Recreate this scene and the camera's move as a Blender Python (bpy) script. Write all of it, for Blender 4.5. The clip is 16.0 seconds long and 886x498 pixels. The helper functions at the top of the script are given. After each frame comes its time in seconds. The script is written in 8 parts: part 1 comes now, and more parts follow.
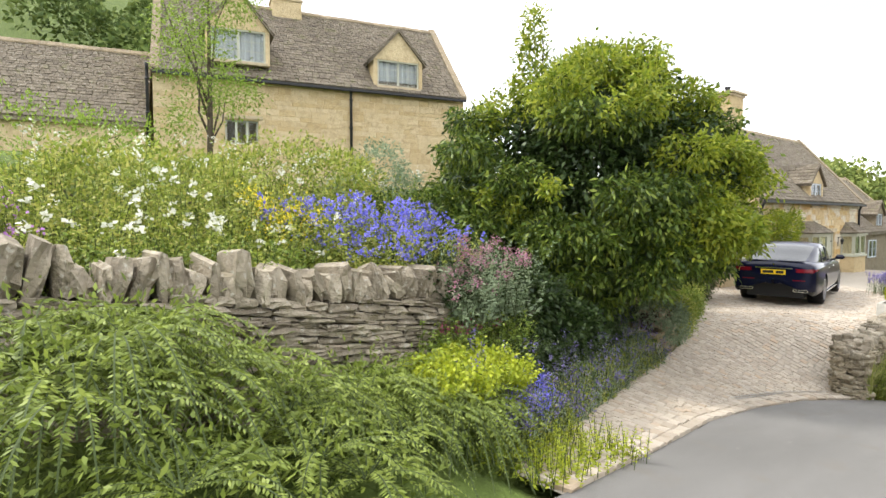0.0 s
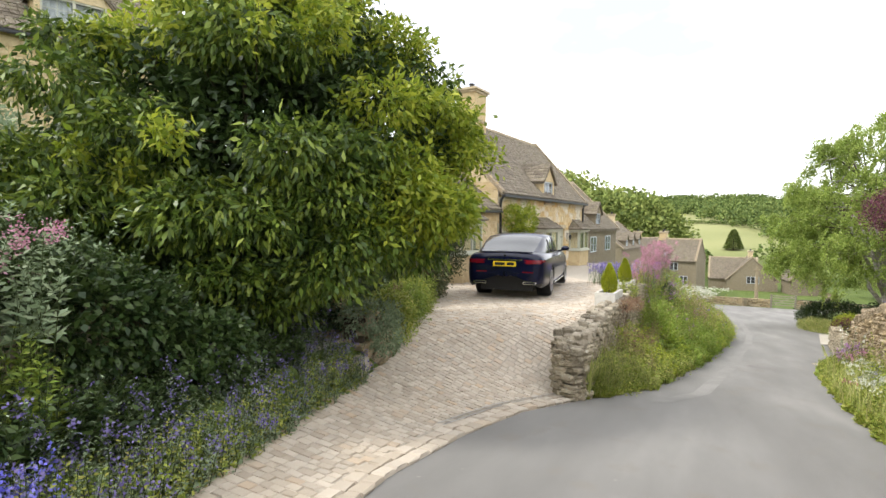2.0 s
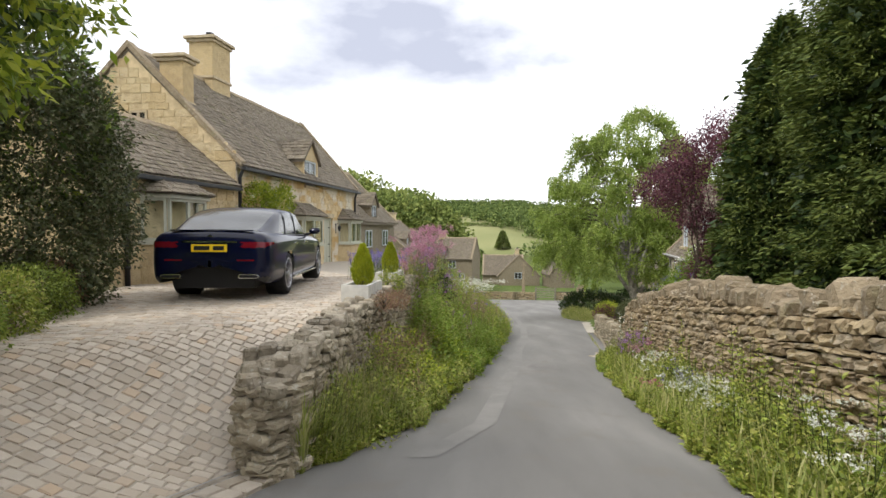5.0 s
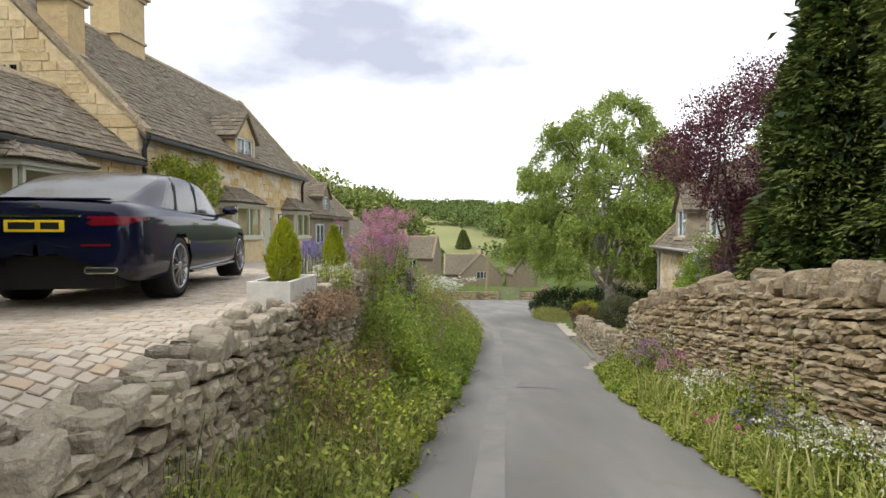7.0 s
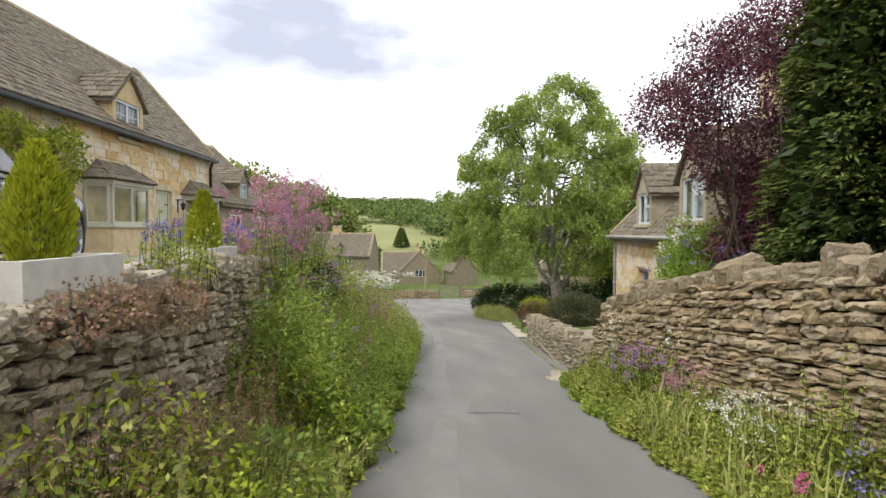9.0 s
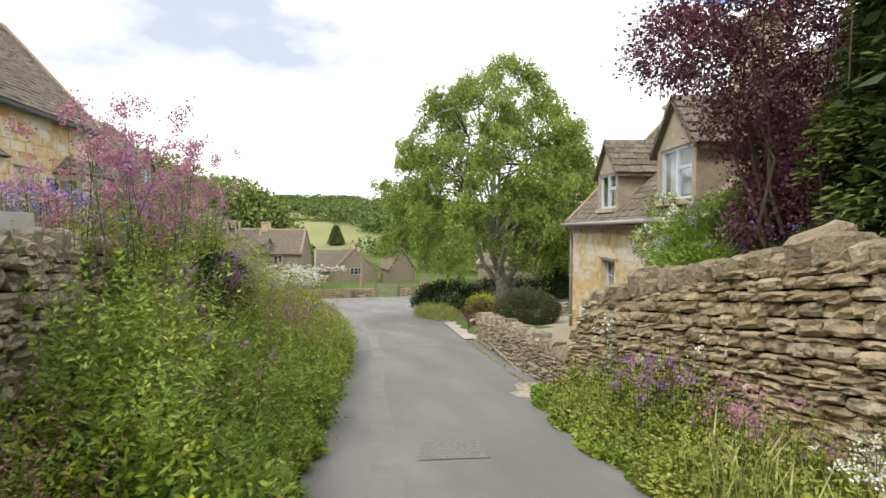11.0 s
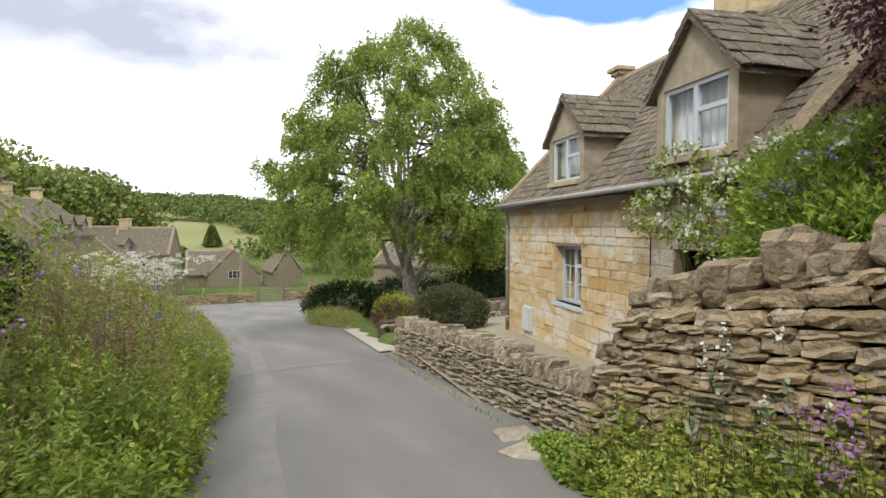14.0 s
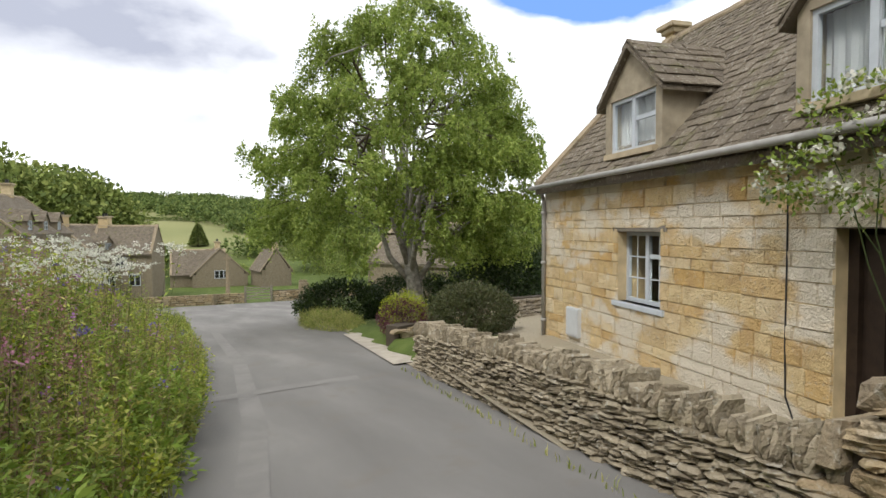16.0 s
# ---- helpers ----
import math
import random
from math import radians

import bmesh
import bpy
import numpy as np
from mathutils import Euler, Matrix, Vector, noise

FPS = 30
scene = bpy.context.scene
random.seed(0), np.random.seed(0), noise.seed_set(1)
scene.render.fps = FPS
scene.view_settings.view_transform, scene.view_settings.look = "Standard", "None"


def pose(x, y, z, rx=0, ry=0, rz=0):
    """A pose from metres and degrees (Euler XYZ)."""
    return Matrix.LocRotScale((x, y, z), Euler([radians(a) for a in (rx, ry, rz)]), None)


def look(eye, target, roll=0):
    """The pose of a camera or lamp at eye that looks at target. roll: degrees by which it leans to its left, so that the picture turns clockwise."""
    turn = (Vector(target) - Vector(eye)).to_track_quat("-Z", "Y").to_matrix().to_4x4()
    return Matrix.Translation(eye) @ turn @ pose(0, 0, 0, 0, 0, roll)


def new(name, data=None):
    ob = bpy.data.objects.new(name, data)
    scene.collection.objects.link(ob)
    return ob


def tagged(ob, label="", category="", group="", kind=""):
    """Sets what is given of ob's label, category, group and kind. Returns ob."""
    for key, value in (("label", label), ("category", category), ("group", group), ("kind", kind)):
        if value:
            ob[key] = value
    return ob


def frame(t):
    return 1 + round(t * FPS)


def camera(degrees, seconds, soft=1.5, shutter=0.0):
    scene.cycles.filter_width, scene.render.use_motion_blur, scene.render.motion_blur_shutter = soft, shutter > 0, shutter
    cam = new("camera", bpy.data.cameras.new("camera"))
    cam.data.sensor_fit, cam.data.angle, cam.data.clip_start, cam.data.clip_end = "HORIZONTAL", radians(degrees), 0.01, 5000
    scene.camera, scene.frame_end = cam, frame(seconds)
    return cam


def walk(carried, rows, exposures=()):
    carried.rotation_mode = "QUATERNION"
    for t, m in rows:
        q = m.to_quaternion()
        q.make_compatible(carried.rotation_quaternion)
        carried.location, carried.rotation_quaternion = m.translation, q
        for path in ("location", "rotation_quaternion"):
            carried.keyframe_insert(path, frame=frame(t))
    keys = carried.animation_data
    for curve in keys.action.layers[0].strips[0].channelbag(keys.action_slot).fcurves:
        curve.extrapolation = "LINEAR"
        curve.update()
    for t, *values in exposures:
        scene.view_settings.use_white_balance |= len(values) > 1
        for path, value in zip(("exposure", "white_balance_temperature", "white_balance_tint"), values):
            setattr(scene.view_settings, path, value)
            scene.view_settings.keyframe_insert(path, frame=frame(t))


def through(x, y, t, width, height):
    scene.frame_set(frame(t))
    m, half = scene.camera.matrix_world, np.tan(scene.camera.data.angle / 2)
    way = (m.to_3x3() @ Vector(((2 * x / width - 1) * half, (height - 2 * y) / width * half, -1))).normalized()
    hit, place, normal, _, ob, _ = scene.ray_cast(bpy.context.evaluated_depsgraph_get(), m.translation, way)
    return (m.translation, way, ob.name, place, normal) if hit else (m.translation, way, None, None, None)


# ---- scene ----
cam = camera(77.3, 16.0)
PATH = [
    (0, (1.067, -5.19, 3.108), (-0.395, -3.83, 2.995), 0.1),
    (0.5, (0.966, -4.453, 3.035), (-0.343, -2.944, 2.926), 0.2),
    (1, (0.913, -3.679, 2.932), (-0.26, -2.062, 2.827), 0.1),
    (1.5, (0.781, -2.926, 2.827), (-0.206, -1.19, 2.725), 0.3),
    (2, (0.699, -2.259, 2.74), (-0.134, -0.443, 2.645), 0.4),
    (2.5, (0.657, -1.544, 2.602), (-0.04, 0.329, 2.512), 0.3),
    (3, (0.701, -0.846, 2.467), (0.167, 1.08, 2.386), 0.1),
    (3.5, (0.708, -0.188, 2.361), (0.304, 1.769, 2.281), 0.2),
    (4, (0.728, 0.451, 2.265), (0.463, 2.432, 2.189), 0.3),
    (4.5, (0.697, 1.027, 2.221), (0.5, 3.016, 2.145), 0.3),
    (5, (0.669, 1.62, 2.147), (0.564, 3.616, 2.071), 0.4),
    (7.5, (0.457, 5.051, 1.727), (0.525, 7.049, 1.654), 0.1),
    (8, (0.535, 5.632, 1.648), (0.652, 7.627, 1.574), 0.1),
    (8.5, (0.609, 6.233, 1.555), (0.796, 8.223, 1.48), 0.1),
    (9, (0.685, 6.814, 1.468), (0.947, 8.795, 1.393), 0.1),
    (11.5, (1.031, 9.521, 1.106), (1.593, 11.439, 1.026), 0.1),
    (12, (1.108, 10.105, 1.028), (1.761, 11.994, 0.952), 0.2),
    (12.5, (1.153, 10.633, 0.949), (1.888, 12.491, 0.875), 0.0),
    (13, (1.221, 11.187, 0.865), (2.022, 13.018, 0.793), 0.1),
    (13.5, (1.27, 11.731, 0.799), (2.105, 13.547, 0.724), -0.0),
    (14, (1.326, 12.262, 0.708), (2.194, 14.063, 0.636), 0.1),
    (14.5, (1.382, 12.796, 0.65), (2.273, 14.585, 0.578), -0.0),
    (15, (1.458, 13.342, 0.586), (2.369, 15.121, 0.517), 0.1),
    (15.5, (1.56, 13.905, 0.531), (2.473, 15.683, 0.458), -0.1),
    (16, (1.639, 14.457, 0.468), (2.542, 16.24, 0.392), -0.2),
]
walk(cam, [(t, look(eye, target, roll)) for t, eye, target, roll in PATH],
     [(0, 1.1), (1.5, 1.06), (3.5, 0.92), (5.0, 0.5), (7.5, 0.46), (9.0, 0.58), (12.0, 0.65), (14.0, 0.47), (16.0, 0.3)])

# ---- world and light ----
SUN_EL, SUN_AZ = 50.0, 238.0      # degrees; azimuth clockwise from +y
world = bpy.data.worlds.new("sky")
scene.world = world
world.use_nodes = True
wn, wl = world.node_tree.nodes, world.node_tree.links
wn.clear()
w_out, w_bg = wn.new("ShaderNodeOutputWorld"), wn.new("ShaderNodeBackground")
w_sky = wn.new("ShaderNodeTexSky")
w_sky.sky_type, w_sky.sun_disc = "NISHITA", False
w_sky.sun_elevation, w_sky.sun_rotation = radians(SUN_EL), radians(SUN_AZ)
w_sky.air_density, w_sky.dust_density = 1.0, 1.5
w_co = wn.new("ShaderNodeTexCoord")


def w_math(op, a, b=None, clamp=False):
    n = wn.new("ShaderNodeMath")
    n.operation, n.use_clamp = op, clamp
    for i, v in enumerate((a, b)):
        if v is None:
            continue
        if isinstance(v, (int, float)):
            n.inputs[i].default_value = v
        else:
            wl.new(v, n.inputs[i])
    return n.outputs[0]


def w_noise(scale, detail, stretch):
    m = wn.new("ShaderNodeMapping")
    m.inputs["Scale"].default_value = stretch
    wl.new(w_co.outputs["Generated"], m.inputs[0])
    n = wn.new("ShaderNodeTexNoise")
    n.inputs["Scale"].default_value, n.inputs["Detail"].default_value = scale, detail
    wl.new(m.outputs[0], n.inputs["Vector"])
    return n.outputs["Fac"]


def w_cloud(az, el, wide, tall, ragged):
    """A soft-edged bank of cloud round one direction of the sky, 0 to 1."""
    a, e = radians(az), radians(el)
    c = Vector((math.sin(a) * math.cos(e), math.cos(a) * math.cos(e), math.sin(e)))
    right = Vector((math.cos(a), -math.sin(a), 0))
    up = right.cross(c)
    total = None
    for axis, size in ((right, wide), (up, tall)):
        d = wn.new("ShaderNodeVectorMath")
        d.operation = "DOT_PRODUCT"
        wl.new(w_co.outputs["Generated"], d.inputs[0])
        d.inputs[1].default_value = axis
        off = w_math("SUBTRACT", d.outputs["Value"], c.dot(axis))
        sq = w_math("POWER", w_math("DIVIDE", w_math("ABSOLUTE", off), size), 2.0)
        total = sq if total is None else w_math("ADD", total, sq)
    front = wn.new("ShaderNodeVectorMath")
    front.operation = "DOT_PRODUCT"
    wl.new(w_co.outputs["Generated"], front.inputs[0])
    front.inputs[1].default_value = c
    rag = w_math("MULTIPLY", w_math("SUBTRACT", w_noise(4.0, 6, (1, 1, 2.2)), 0.5), ragged)
    f = w_math("SUBTRACT", w_math("ADD", 1.0, rag), total, True)
    return w_math("MULTIPLY", f, w_math("GREATER_THAN", front.outputs["Value"], 0.0))


def w_mix(fac, a, b):
    n = wn.new("ShaderNodeMix")
    n.data_type = "RGBA"
    wl.new(fac, n.inputs["Factor"])
    for sock, v in ((n.inputs["A"], a), (n.inputs["B"], b)):
        if isinstance(v, tuple):
            sock.default_value = (*v, 1)
        else:
            wl.new(v, sock)
    return n.outputs["Result"]


wisps = w_math("MULTIPLY", w_math("SUBTRACT", w_noise(3.0, 7, (1, 1, 3.0)), 0.42), 2.2, True)
cover = w_mix(wisps, (11.0, 11.1, 11.3), (5.4, 5.6, 6.1))
cover = w_mix(w_math("MULTIPLY", w_math("MULTIPLY", w_cloud(-10, 19.5, 0.47, 0.18, 2.2), w_math("MULTIPLY", w_noise(5.0, 6, (1, 1, 2.4)), 1.9)), 1.0, True), cover, (4.0, 4.2, 5.0))
cover = w_mix(w_math("MULTIPLY", w_cloud(-2, 4.6, 0.13, 0.018, 1.2), 0.5, True), cover, (6.6, 7.0, 8.2))
cover = w_mix(w_math("MULTIPLY", w_cloud(44, 23, 0.19, 0.065, 2.6), 3.0, True), cover, (1.6, 3.2, 7.4))
blend = wn.new("ShaderNodeValue")
blend.outputs[0].default_value = 0.92          # share of the sky that cloud covers
wl.new(w_mix(blend.outputs[0], w_sky.outputs["Color"], cover), w_bg.inputs["Color"])
w_bg.inputs["Strength"].default_value = 0.122
wl.new(w_bg.outputs[0], w_out.inputs["Surface"])

sun = new("sun", bpy.data.lights.new("sun", "SUN"))
sun.data.energy, sun.data.angle, sun.data.color = 1.55, radians(9), (1.0, 0.97, 0.91)
sun_to = Vector((math.sin(radians(SUN_AZ)) * math.cos(radians(SUN_EL)), math.cos(radians(SUN_AZ)) * math.cos(radians(SUN_EL)), math.sin(radians(SUN_EL))))
sun.matrix_world = look(sun_to * 60, (0, 0, 0))

# ---- materials ----


class Mat:
    """A small builder of node materials."""

    def __init__(self, name, rough=0.8, metal=0.0, spec=0.35):
        self.m = bpy.data.materials.new(name)
        self.m.use_nodes = True
        self.n, self.l = self.m.node_tree.nodes, self.m.node_tree.links
        self.b = self.n["Principled BSDF"]
        self.b.inputs["Roughness"].default_value = rough
        self.b.inputs["Metallic"].default_value = metal
        self.b.inputs["Specular IOR Level"].default_value = spec
        self.geo = self.n.new("ShaderNodeNewGeometry")
        self.obj = self.n.new("ShaderNodeObjectInfo")
        self.tc = self.n.new("ShaderNodeTexCoord")

    def put(self, sock, v):
        if isinstance(v, (int, float)):
            sock.default_value = v
        elif isinstance(v, tuple):
            sock.default_value = (*v, 1) if len(v) == 3 and sock.type == "RGBA" else v
        else:
            self.l.new(v, sock)

    def math(self, op, a, b=0.0, clamp=False):
        n = self.n.new("ShaderNodeMath")
        n.operation, n.use_clamp = op, clamp
        self.put(n.inputs[0], a), self.put(n.inputs[1], b)
        return n.outputs[0]

    def pos(self, stretch=(1, 1, 1), local=False):
        m = self.n.new("ShaderNodeMapping")
        m.inputs["Scale"].default_value = stretch
        self.l.new(self.tc.outputs["Object"] if local else self.geo.outputs["Position"], m.inputs[0])
        return m.outputs[0]

    def noise(self, scale, detail=4, stretch=(1, 1, 1), rough=0.55, local=False):
        n = self.n.new("ShaderNodeTexNoise")
        n.inputs["Scale"].default_value, n.inputs["Detail"].default_value, n.inputs["Roughness"].default_value = scale, detail, rough
        self.l.new(self.pos(stretch, local), n.inputs["Vector"])
        return n.outputs["Fac"]

    def cells(self, scale, stretch=(1, 1, 1)):
        n = self.n.new("ShaderNodeTexVoronoi")
        n.inputs["Scale"].default_value = scale
        self.l.new(self.pos(stretch), n.inputs["Vector"])
        return n.outputs["Distance"]

    def each(self):
        """A number of its own for each piece."""
        return self.math("FRACT", self.math("ADD", self.math("MULTIPLY", self.obj.outputs["Random"], 7.31), self.geo.outputs["Random Per Island"]))

    def ramp(self, fac, *stops):
        r = self.n.new("ShaderNodeValToRGB")
        e = r.color_ramp.elements
        while len(e) < len(stops):
            e.new(0.5)
        for el, (p, c) in zip(e, stops):
            el.position, el.color = p, (*c, 1)
        self.put(r.inputs[0], fac)
        return r.outputs[0]

    def mix(self, fac, a, b, how="MIX"):
        n = self.n.new("ShaderNodeMix")
        n.data_type, n.blend_type = "RGBA", how
        self.put(n.inputs["Factor"], fac), self.put(n.inputs["A"], a), self.put(n.inputs["B"], b)
        return n.outputs["Result"]

    def step(self, v, lo, hi):
        n = self.n.new("ShaderNodeMapRange")
        n.interpolation_type = "SMOOTHSTEP"
        self.put(n.inputs["Value"], v)
        n.inputs["From Min"].default_value, n.inputs["From Max"].default_value = lo, hi
        return n.outputs[0]

    def done(self, colour=None, bump=None, height=0.01, rough=None, strength=1.0):
        if colour is not None:
            self.put(self.b.inputs["Base Color"], colour)
        if rough is not None:
            self.put(self.b.inputs["Roughness"], rough)
        if bump is not None:
            n = self.n.new("ShaderNodeBump")
            n.inputs["Distance"].default_value, n.inputs["Strength"].default_value = height, strength
            self.l.new(bump, n.inputs["Height"])
            self.l.new(n.outputs[0], self.b.inputs["Normal"])
        return self.m


def plain(name, colour, rough=0.6, metal=0.0, var=0.12, scale=9.0):
    m = Mat(name, rough, metal)
    f = m.noise(scale, 5)
    c = m.ramp(f, (0.3, tuple(v * (1 - var) for v in colour)), (0.7, tuple(min(1, v * (1 + var)) for v in colour)))
    return m.done(c, m.noise(scale * 6, 3), 0.002)


def stone(name, colours, lichen=0.25, grain=30, stain=(0.1, 0.085, 0.065), moss=0.0, wash=0.0):
    m = Mat(name, 0.88, spec=0.25)
    base = m.ramp(m.each(), *[(i / (len(colours) - 1), c) for i, c in enumerate(colours)])
    c = m.mix(m.math("MULTIPLY", m.step(m.noise(5, 6), 0.42, 0.72), 0.45), base, stain)
    c = m.mix(m.math("MULTIPLY", m.noise(grain, 4), 0.5), c, (0.6, 0.53, 0.42), "OVERLAY")
    spots = m.math("MULTIPLY", m.step(m.noise(17, 5), 0.58, 0.66), lichen)
    c = m.mix(spots, c, (0.52, 0.5, 0.43))
    if wash:
        c = m.mix(m.math("MULTIPLY", m.step(m.noise(0.9, 6, (1, 1, 1.6)), 0.47, 0.58), wash), c, (0.68, 0.63, 0.53))
    if moss:
        c = m.mix(m.math("MULTIPLY", m.step(m.noise(3.1, 5), 0.55, 0.7), moss), c, (0.13, 0.14, 0.04))
    h = m.math("ADD", m.noise(grain, 6), m.math("MULTIPLY", m.noise(7, 4), 1.5))
    return m.done(c, h, 0.03)


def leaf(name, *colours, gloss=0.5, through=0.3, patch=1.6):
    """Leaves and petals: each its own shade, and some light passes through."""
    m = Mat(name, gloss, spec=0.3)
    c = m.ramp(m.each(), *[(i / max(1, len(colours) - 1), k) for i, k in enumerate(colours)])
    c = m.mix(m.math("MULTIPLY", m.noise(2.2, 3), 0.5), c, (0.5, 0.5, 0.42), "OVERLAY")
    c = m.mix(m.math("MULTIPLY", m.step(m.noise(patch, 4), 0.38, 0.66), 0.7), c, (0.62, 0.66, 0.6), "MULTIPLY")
    m.done(c)
    t = m.n.new("ShaderNodeBsdfTranslucent")
    m.l.new(c, t.inputs["Color"])
    mx = m.n.new("ShaderNodeMixShader")
    mx.inputs[0].default_value = through
    m.l.new(m.b.outputs[0], mx.inputs[1]), m.l.new(t.outputs[0], mx.inputs[2])
    m.l.new(mx.outputs[0], m.n["Material Output"].inputs["Surface"])
    return m.m


M = {}
M["wall_grey"] = stone("grey dry stone", [(0.2, 0.175, 0.135), (0.3, 0.265, 0.21), (0.4, 0.36, 0.29), (0.26, 0.23, 0.18)], 0.5, moss=0.2)
M["wall_buff"] = stone("buff dry stone", [(0.23, 0.178, 0.11), (0.32, 0.25, 0.16), (0.43, 0.35, 0.225), (0.29, 0.225, 0.138), (0.41, 0.345, 0.25), (0.33, 0.275, 0.195)], 0.35)
M["wall_pale"] = stone("pale grey garden stone", [(0.235, 0.205, 0.15), (0.32, 0.28, 0.21), (0.41, 0.365, 0.28), (0.28, 0.24, 0.175)], 0.5, moss=0.12)
M["cope"] = stone("coping stone", [(0.22, 0.178, 0.12), (0.32, 0.265, 0.185), (0.27, 0.22, 0.155)], 0.4, moss=0.3)
M["core"] = plain("wall core earth", (0.07, 0.056, 0.04), 0.95)
M["ashlar"] = stone("honey limestone block", [(0.52, 0.35, 0.15), (0.6, 0.46, 0.25), (0.66, 0.54, 0.34), (0.56, 0.38, 0.16), (0.66, 0.56, 0.39), (0.62, 0.48, 0.28), (0.55, 0.44, 0.27)], 0.3, 40, (0.36, 0.25, 0.14), wash=0.85)
M["ashlar_pale"] = stone("pale limestone block", [(0.5, 0.39, 0.22), (0.56, 0.46, 0.29), (0.6, 0.5, 0.33)], 0.2, 40, (0.33, 0.25, 0.15))
M["mortar"] = plain("lime mortar", (0.58, 0.46, 0.28), 0.95, var=0.2, scale=4)
M["dressing"] = plain("dressed stone", (0.45, 0.37, 0.25), 0.85, var=0.18, scale=5)
M["tile"] = stone("stone roof tile", [(0.115, 0.098, 0.078), (0.155, 0.133, 0.105), (0.195, 0.17, 0.135), (0.14, 0.118, 0.09)], 0.35, 25, moss=0.35)
M["render"] = plain("grey roughcast", (0.34, 0.29, 0.21), 0.95, var=0.2, scale=6)
M["sage"] = plain("sage paint", (0.46, 0.46, 0.37), 0.5, var=0.05)
M["grey_paint"] = plain("pale grey paint", (0.5, 0.54, 0.58), 0.5, var=0.05)
M["lead"] = plain("lead sheet", (0.2, 0.21, 0.22), 0.55, 0.3)
M["black_iron"] = plain("black painted iron", (0.022, 0.022, 0.024), 0.45)
M["dark_wood"] = plain("dark oak", (0.035, 0.022, 0.015), 0.6, var=0.3)
M["grey_wood"] = plain("weathered oak", (0.21, 0.185, 0.15), 0.85, var=0.3, scale=14)
M["curtain"] = plain("net curtain", (0.42, 0.43, 0.44), 0.95, var=0.06)
# for panels behind panes: the shade of a room put into a colour
M["room_shade"] = plain("unlit room shade", (0.03, 0.028, 0.026), 0.9)
M["planter"] = plain("cast stone planter", (0.55, 0.53, 0.48), 0.9, var=0.12, scale=12)
M["white_box"] = plain("grey meter box", (0.55, 0.57, 0.58), 0.5, var=0.04)
M["pipe_grey"] = plain("weathered pipe", (0.33, 0.32, 0.3), 0.6)
M["bark"] = plain("brown bark", (0.09, 0.07, 0.05), 0.95, var=0.4, scale=18)
M["bark_pale"] = plain("silver birch bark", (0.3, 0.28, 0.25), 0.9, var=0.5, scale=7)
M["stem"] = plain("green stem", (0.05, 0.07, 0.02), 0.8)
M["dry_stem"] = plain("dry stem", (0.26, 0.21, 0.12), 0.9)
M["concrete"] = plain("worn concrete", (0.38, 0.34, 0.28), 0.9, var=0.2, scale=3)

g = Mat("glass", 0.03)
g.b.inputs["Transmission Weight"].default_value = 1.0
g.b.inputs["IOR"].default_value = 1.25
M["glass"] = g.done((0.9, 0.94, 0.93))

a = Mat("asphalt", 0.9, spec=0.3)
c = a.ramp(a.noise(0.55, 5, (1.6, 0.35, 1)), (0.3, (0.13, 0.126, 0.12)), (0.55, (0.17, 0.165, 0.158)), (0.75, (0.22, 0.213, 0.203)))
c = a.mix(a.math("MULTIPLY", a.noise(160, 2), 0.75), c, (0.62, 0.6, 0.56), "OVERLAY")
c = a.mix(a.math("MULTIPLY", a.step(a.noise(1.7, 6), 0.56, 0.66), 0.35), c, (0.17, 0.15, 0.125))
c = a.mix(a.math("MULTIPLY", a.step(a.cells(2.2), 0.05, 0.035), 0.4), c, (0.3, 0.28, 0.25))
M["asphalt"] = a.done(c, a.noise(220, 3), 0.004)
a = Mat("asphalt patch", 0.92, spec=0.3)
c = a.ramp(a.noise(2.5, 5), (0.3, (0.165, 0.16, 0.152)), (0.7, (0.205, 0.198, 0.188)))
c = a.mix(a.math("MULTIPLY", a.noise(150, 2), 0.7), c, (0.62, 0.6, 0.57), "OVERLAY")
M["patch"] = a.done(c, a.noise(200, 3), 0.004)

s = Mat("granite sett", 0.8, spec=0.35)
c = s.ramp(s.each(), (0.0, (0.31, 0.27, 0.22)), (0.35, (0.38, 0.335, 0.28)), (0.6, (0.43, 0.385, 0.33)), (0.85, (0.35, 0.315, 0.27)), (1.0, (0.4, 0.315, 0.23)))
c = s.mix(s.math("MULTIPLY", s.noise(1.3, 5), 0.5), c, (0.62, 0.58, 0.52), "OVERLAY")
c = s.mix(s.math("MULTIPLY", s.noise(70, 3), 0.5), c, (0.58, 0.55, 0.5), "OVERLAY")
M["sett"] = s.done(c, s.noise(60, 4), 0.004)
M["joint"] = plain("sandy joint", (0.34, 0.3, 0.245), 0.95, var=0.25, scale=20)

gr = Mat("grass and soil", 0.95, spec=0.2)
c = gr.ramp(gr.noise(1.2, 6), (0.25, (0.055, 0.075, 0.018)), (0.5, (0.085, 0.12, 0.025)), (0.75, (0.13, 0.16, 0.045)))
sp = gr.n.new("ShaderNodeSeparateXYZ")
gr.l.new(gr.geo.outputs["Position"], sp.inputs[0])
far_field = gr.ramp(gr.noise(0.012, 3), (0.4, (0.19, 0.2, 0.08)), (0.6, (0.25, 0.25, 0.11)))
c = gr.mix(gr.step(sp.outputs["Y"], 120, 170), c, far_field)
M["grass"] = gr.done(c, gr.noise(25, 5), 0.03)
gv = Mat("gravel", 0.95)
c = gv.ramp(gv.noise(120, 3), (0.3, (0.23, 0.19, 0.135)), (0.7, (0.42, 0.36, 0.28)))
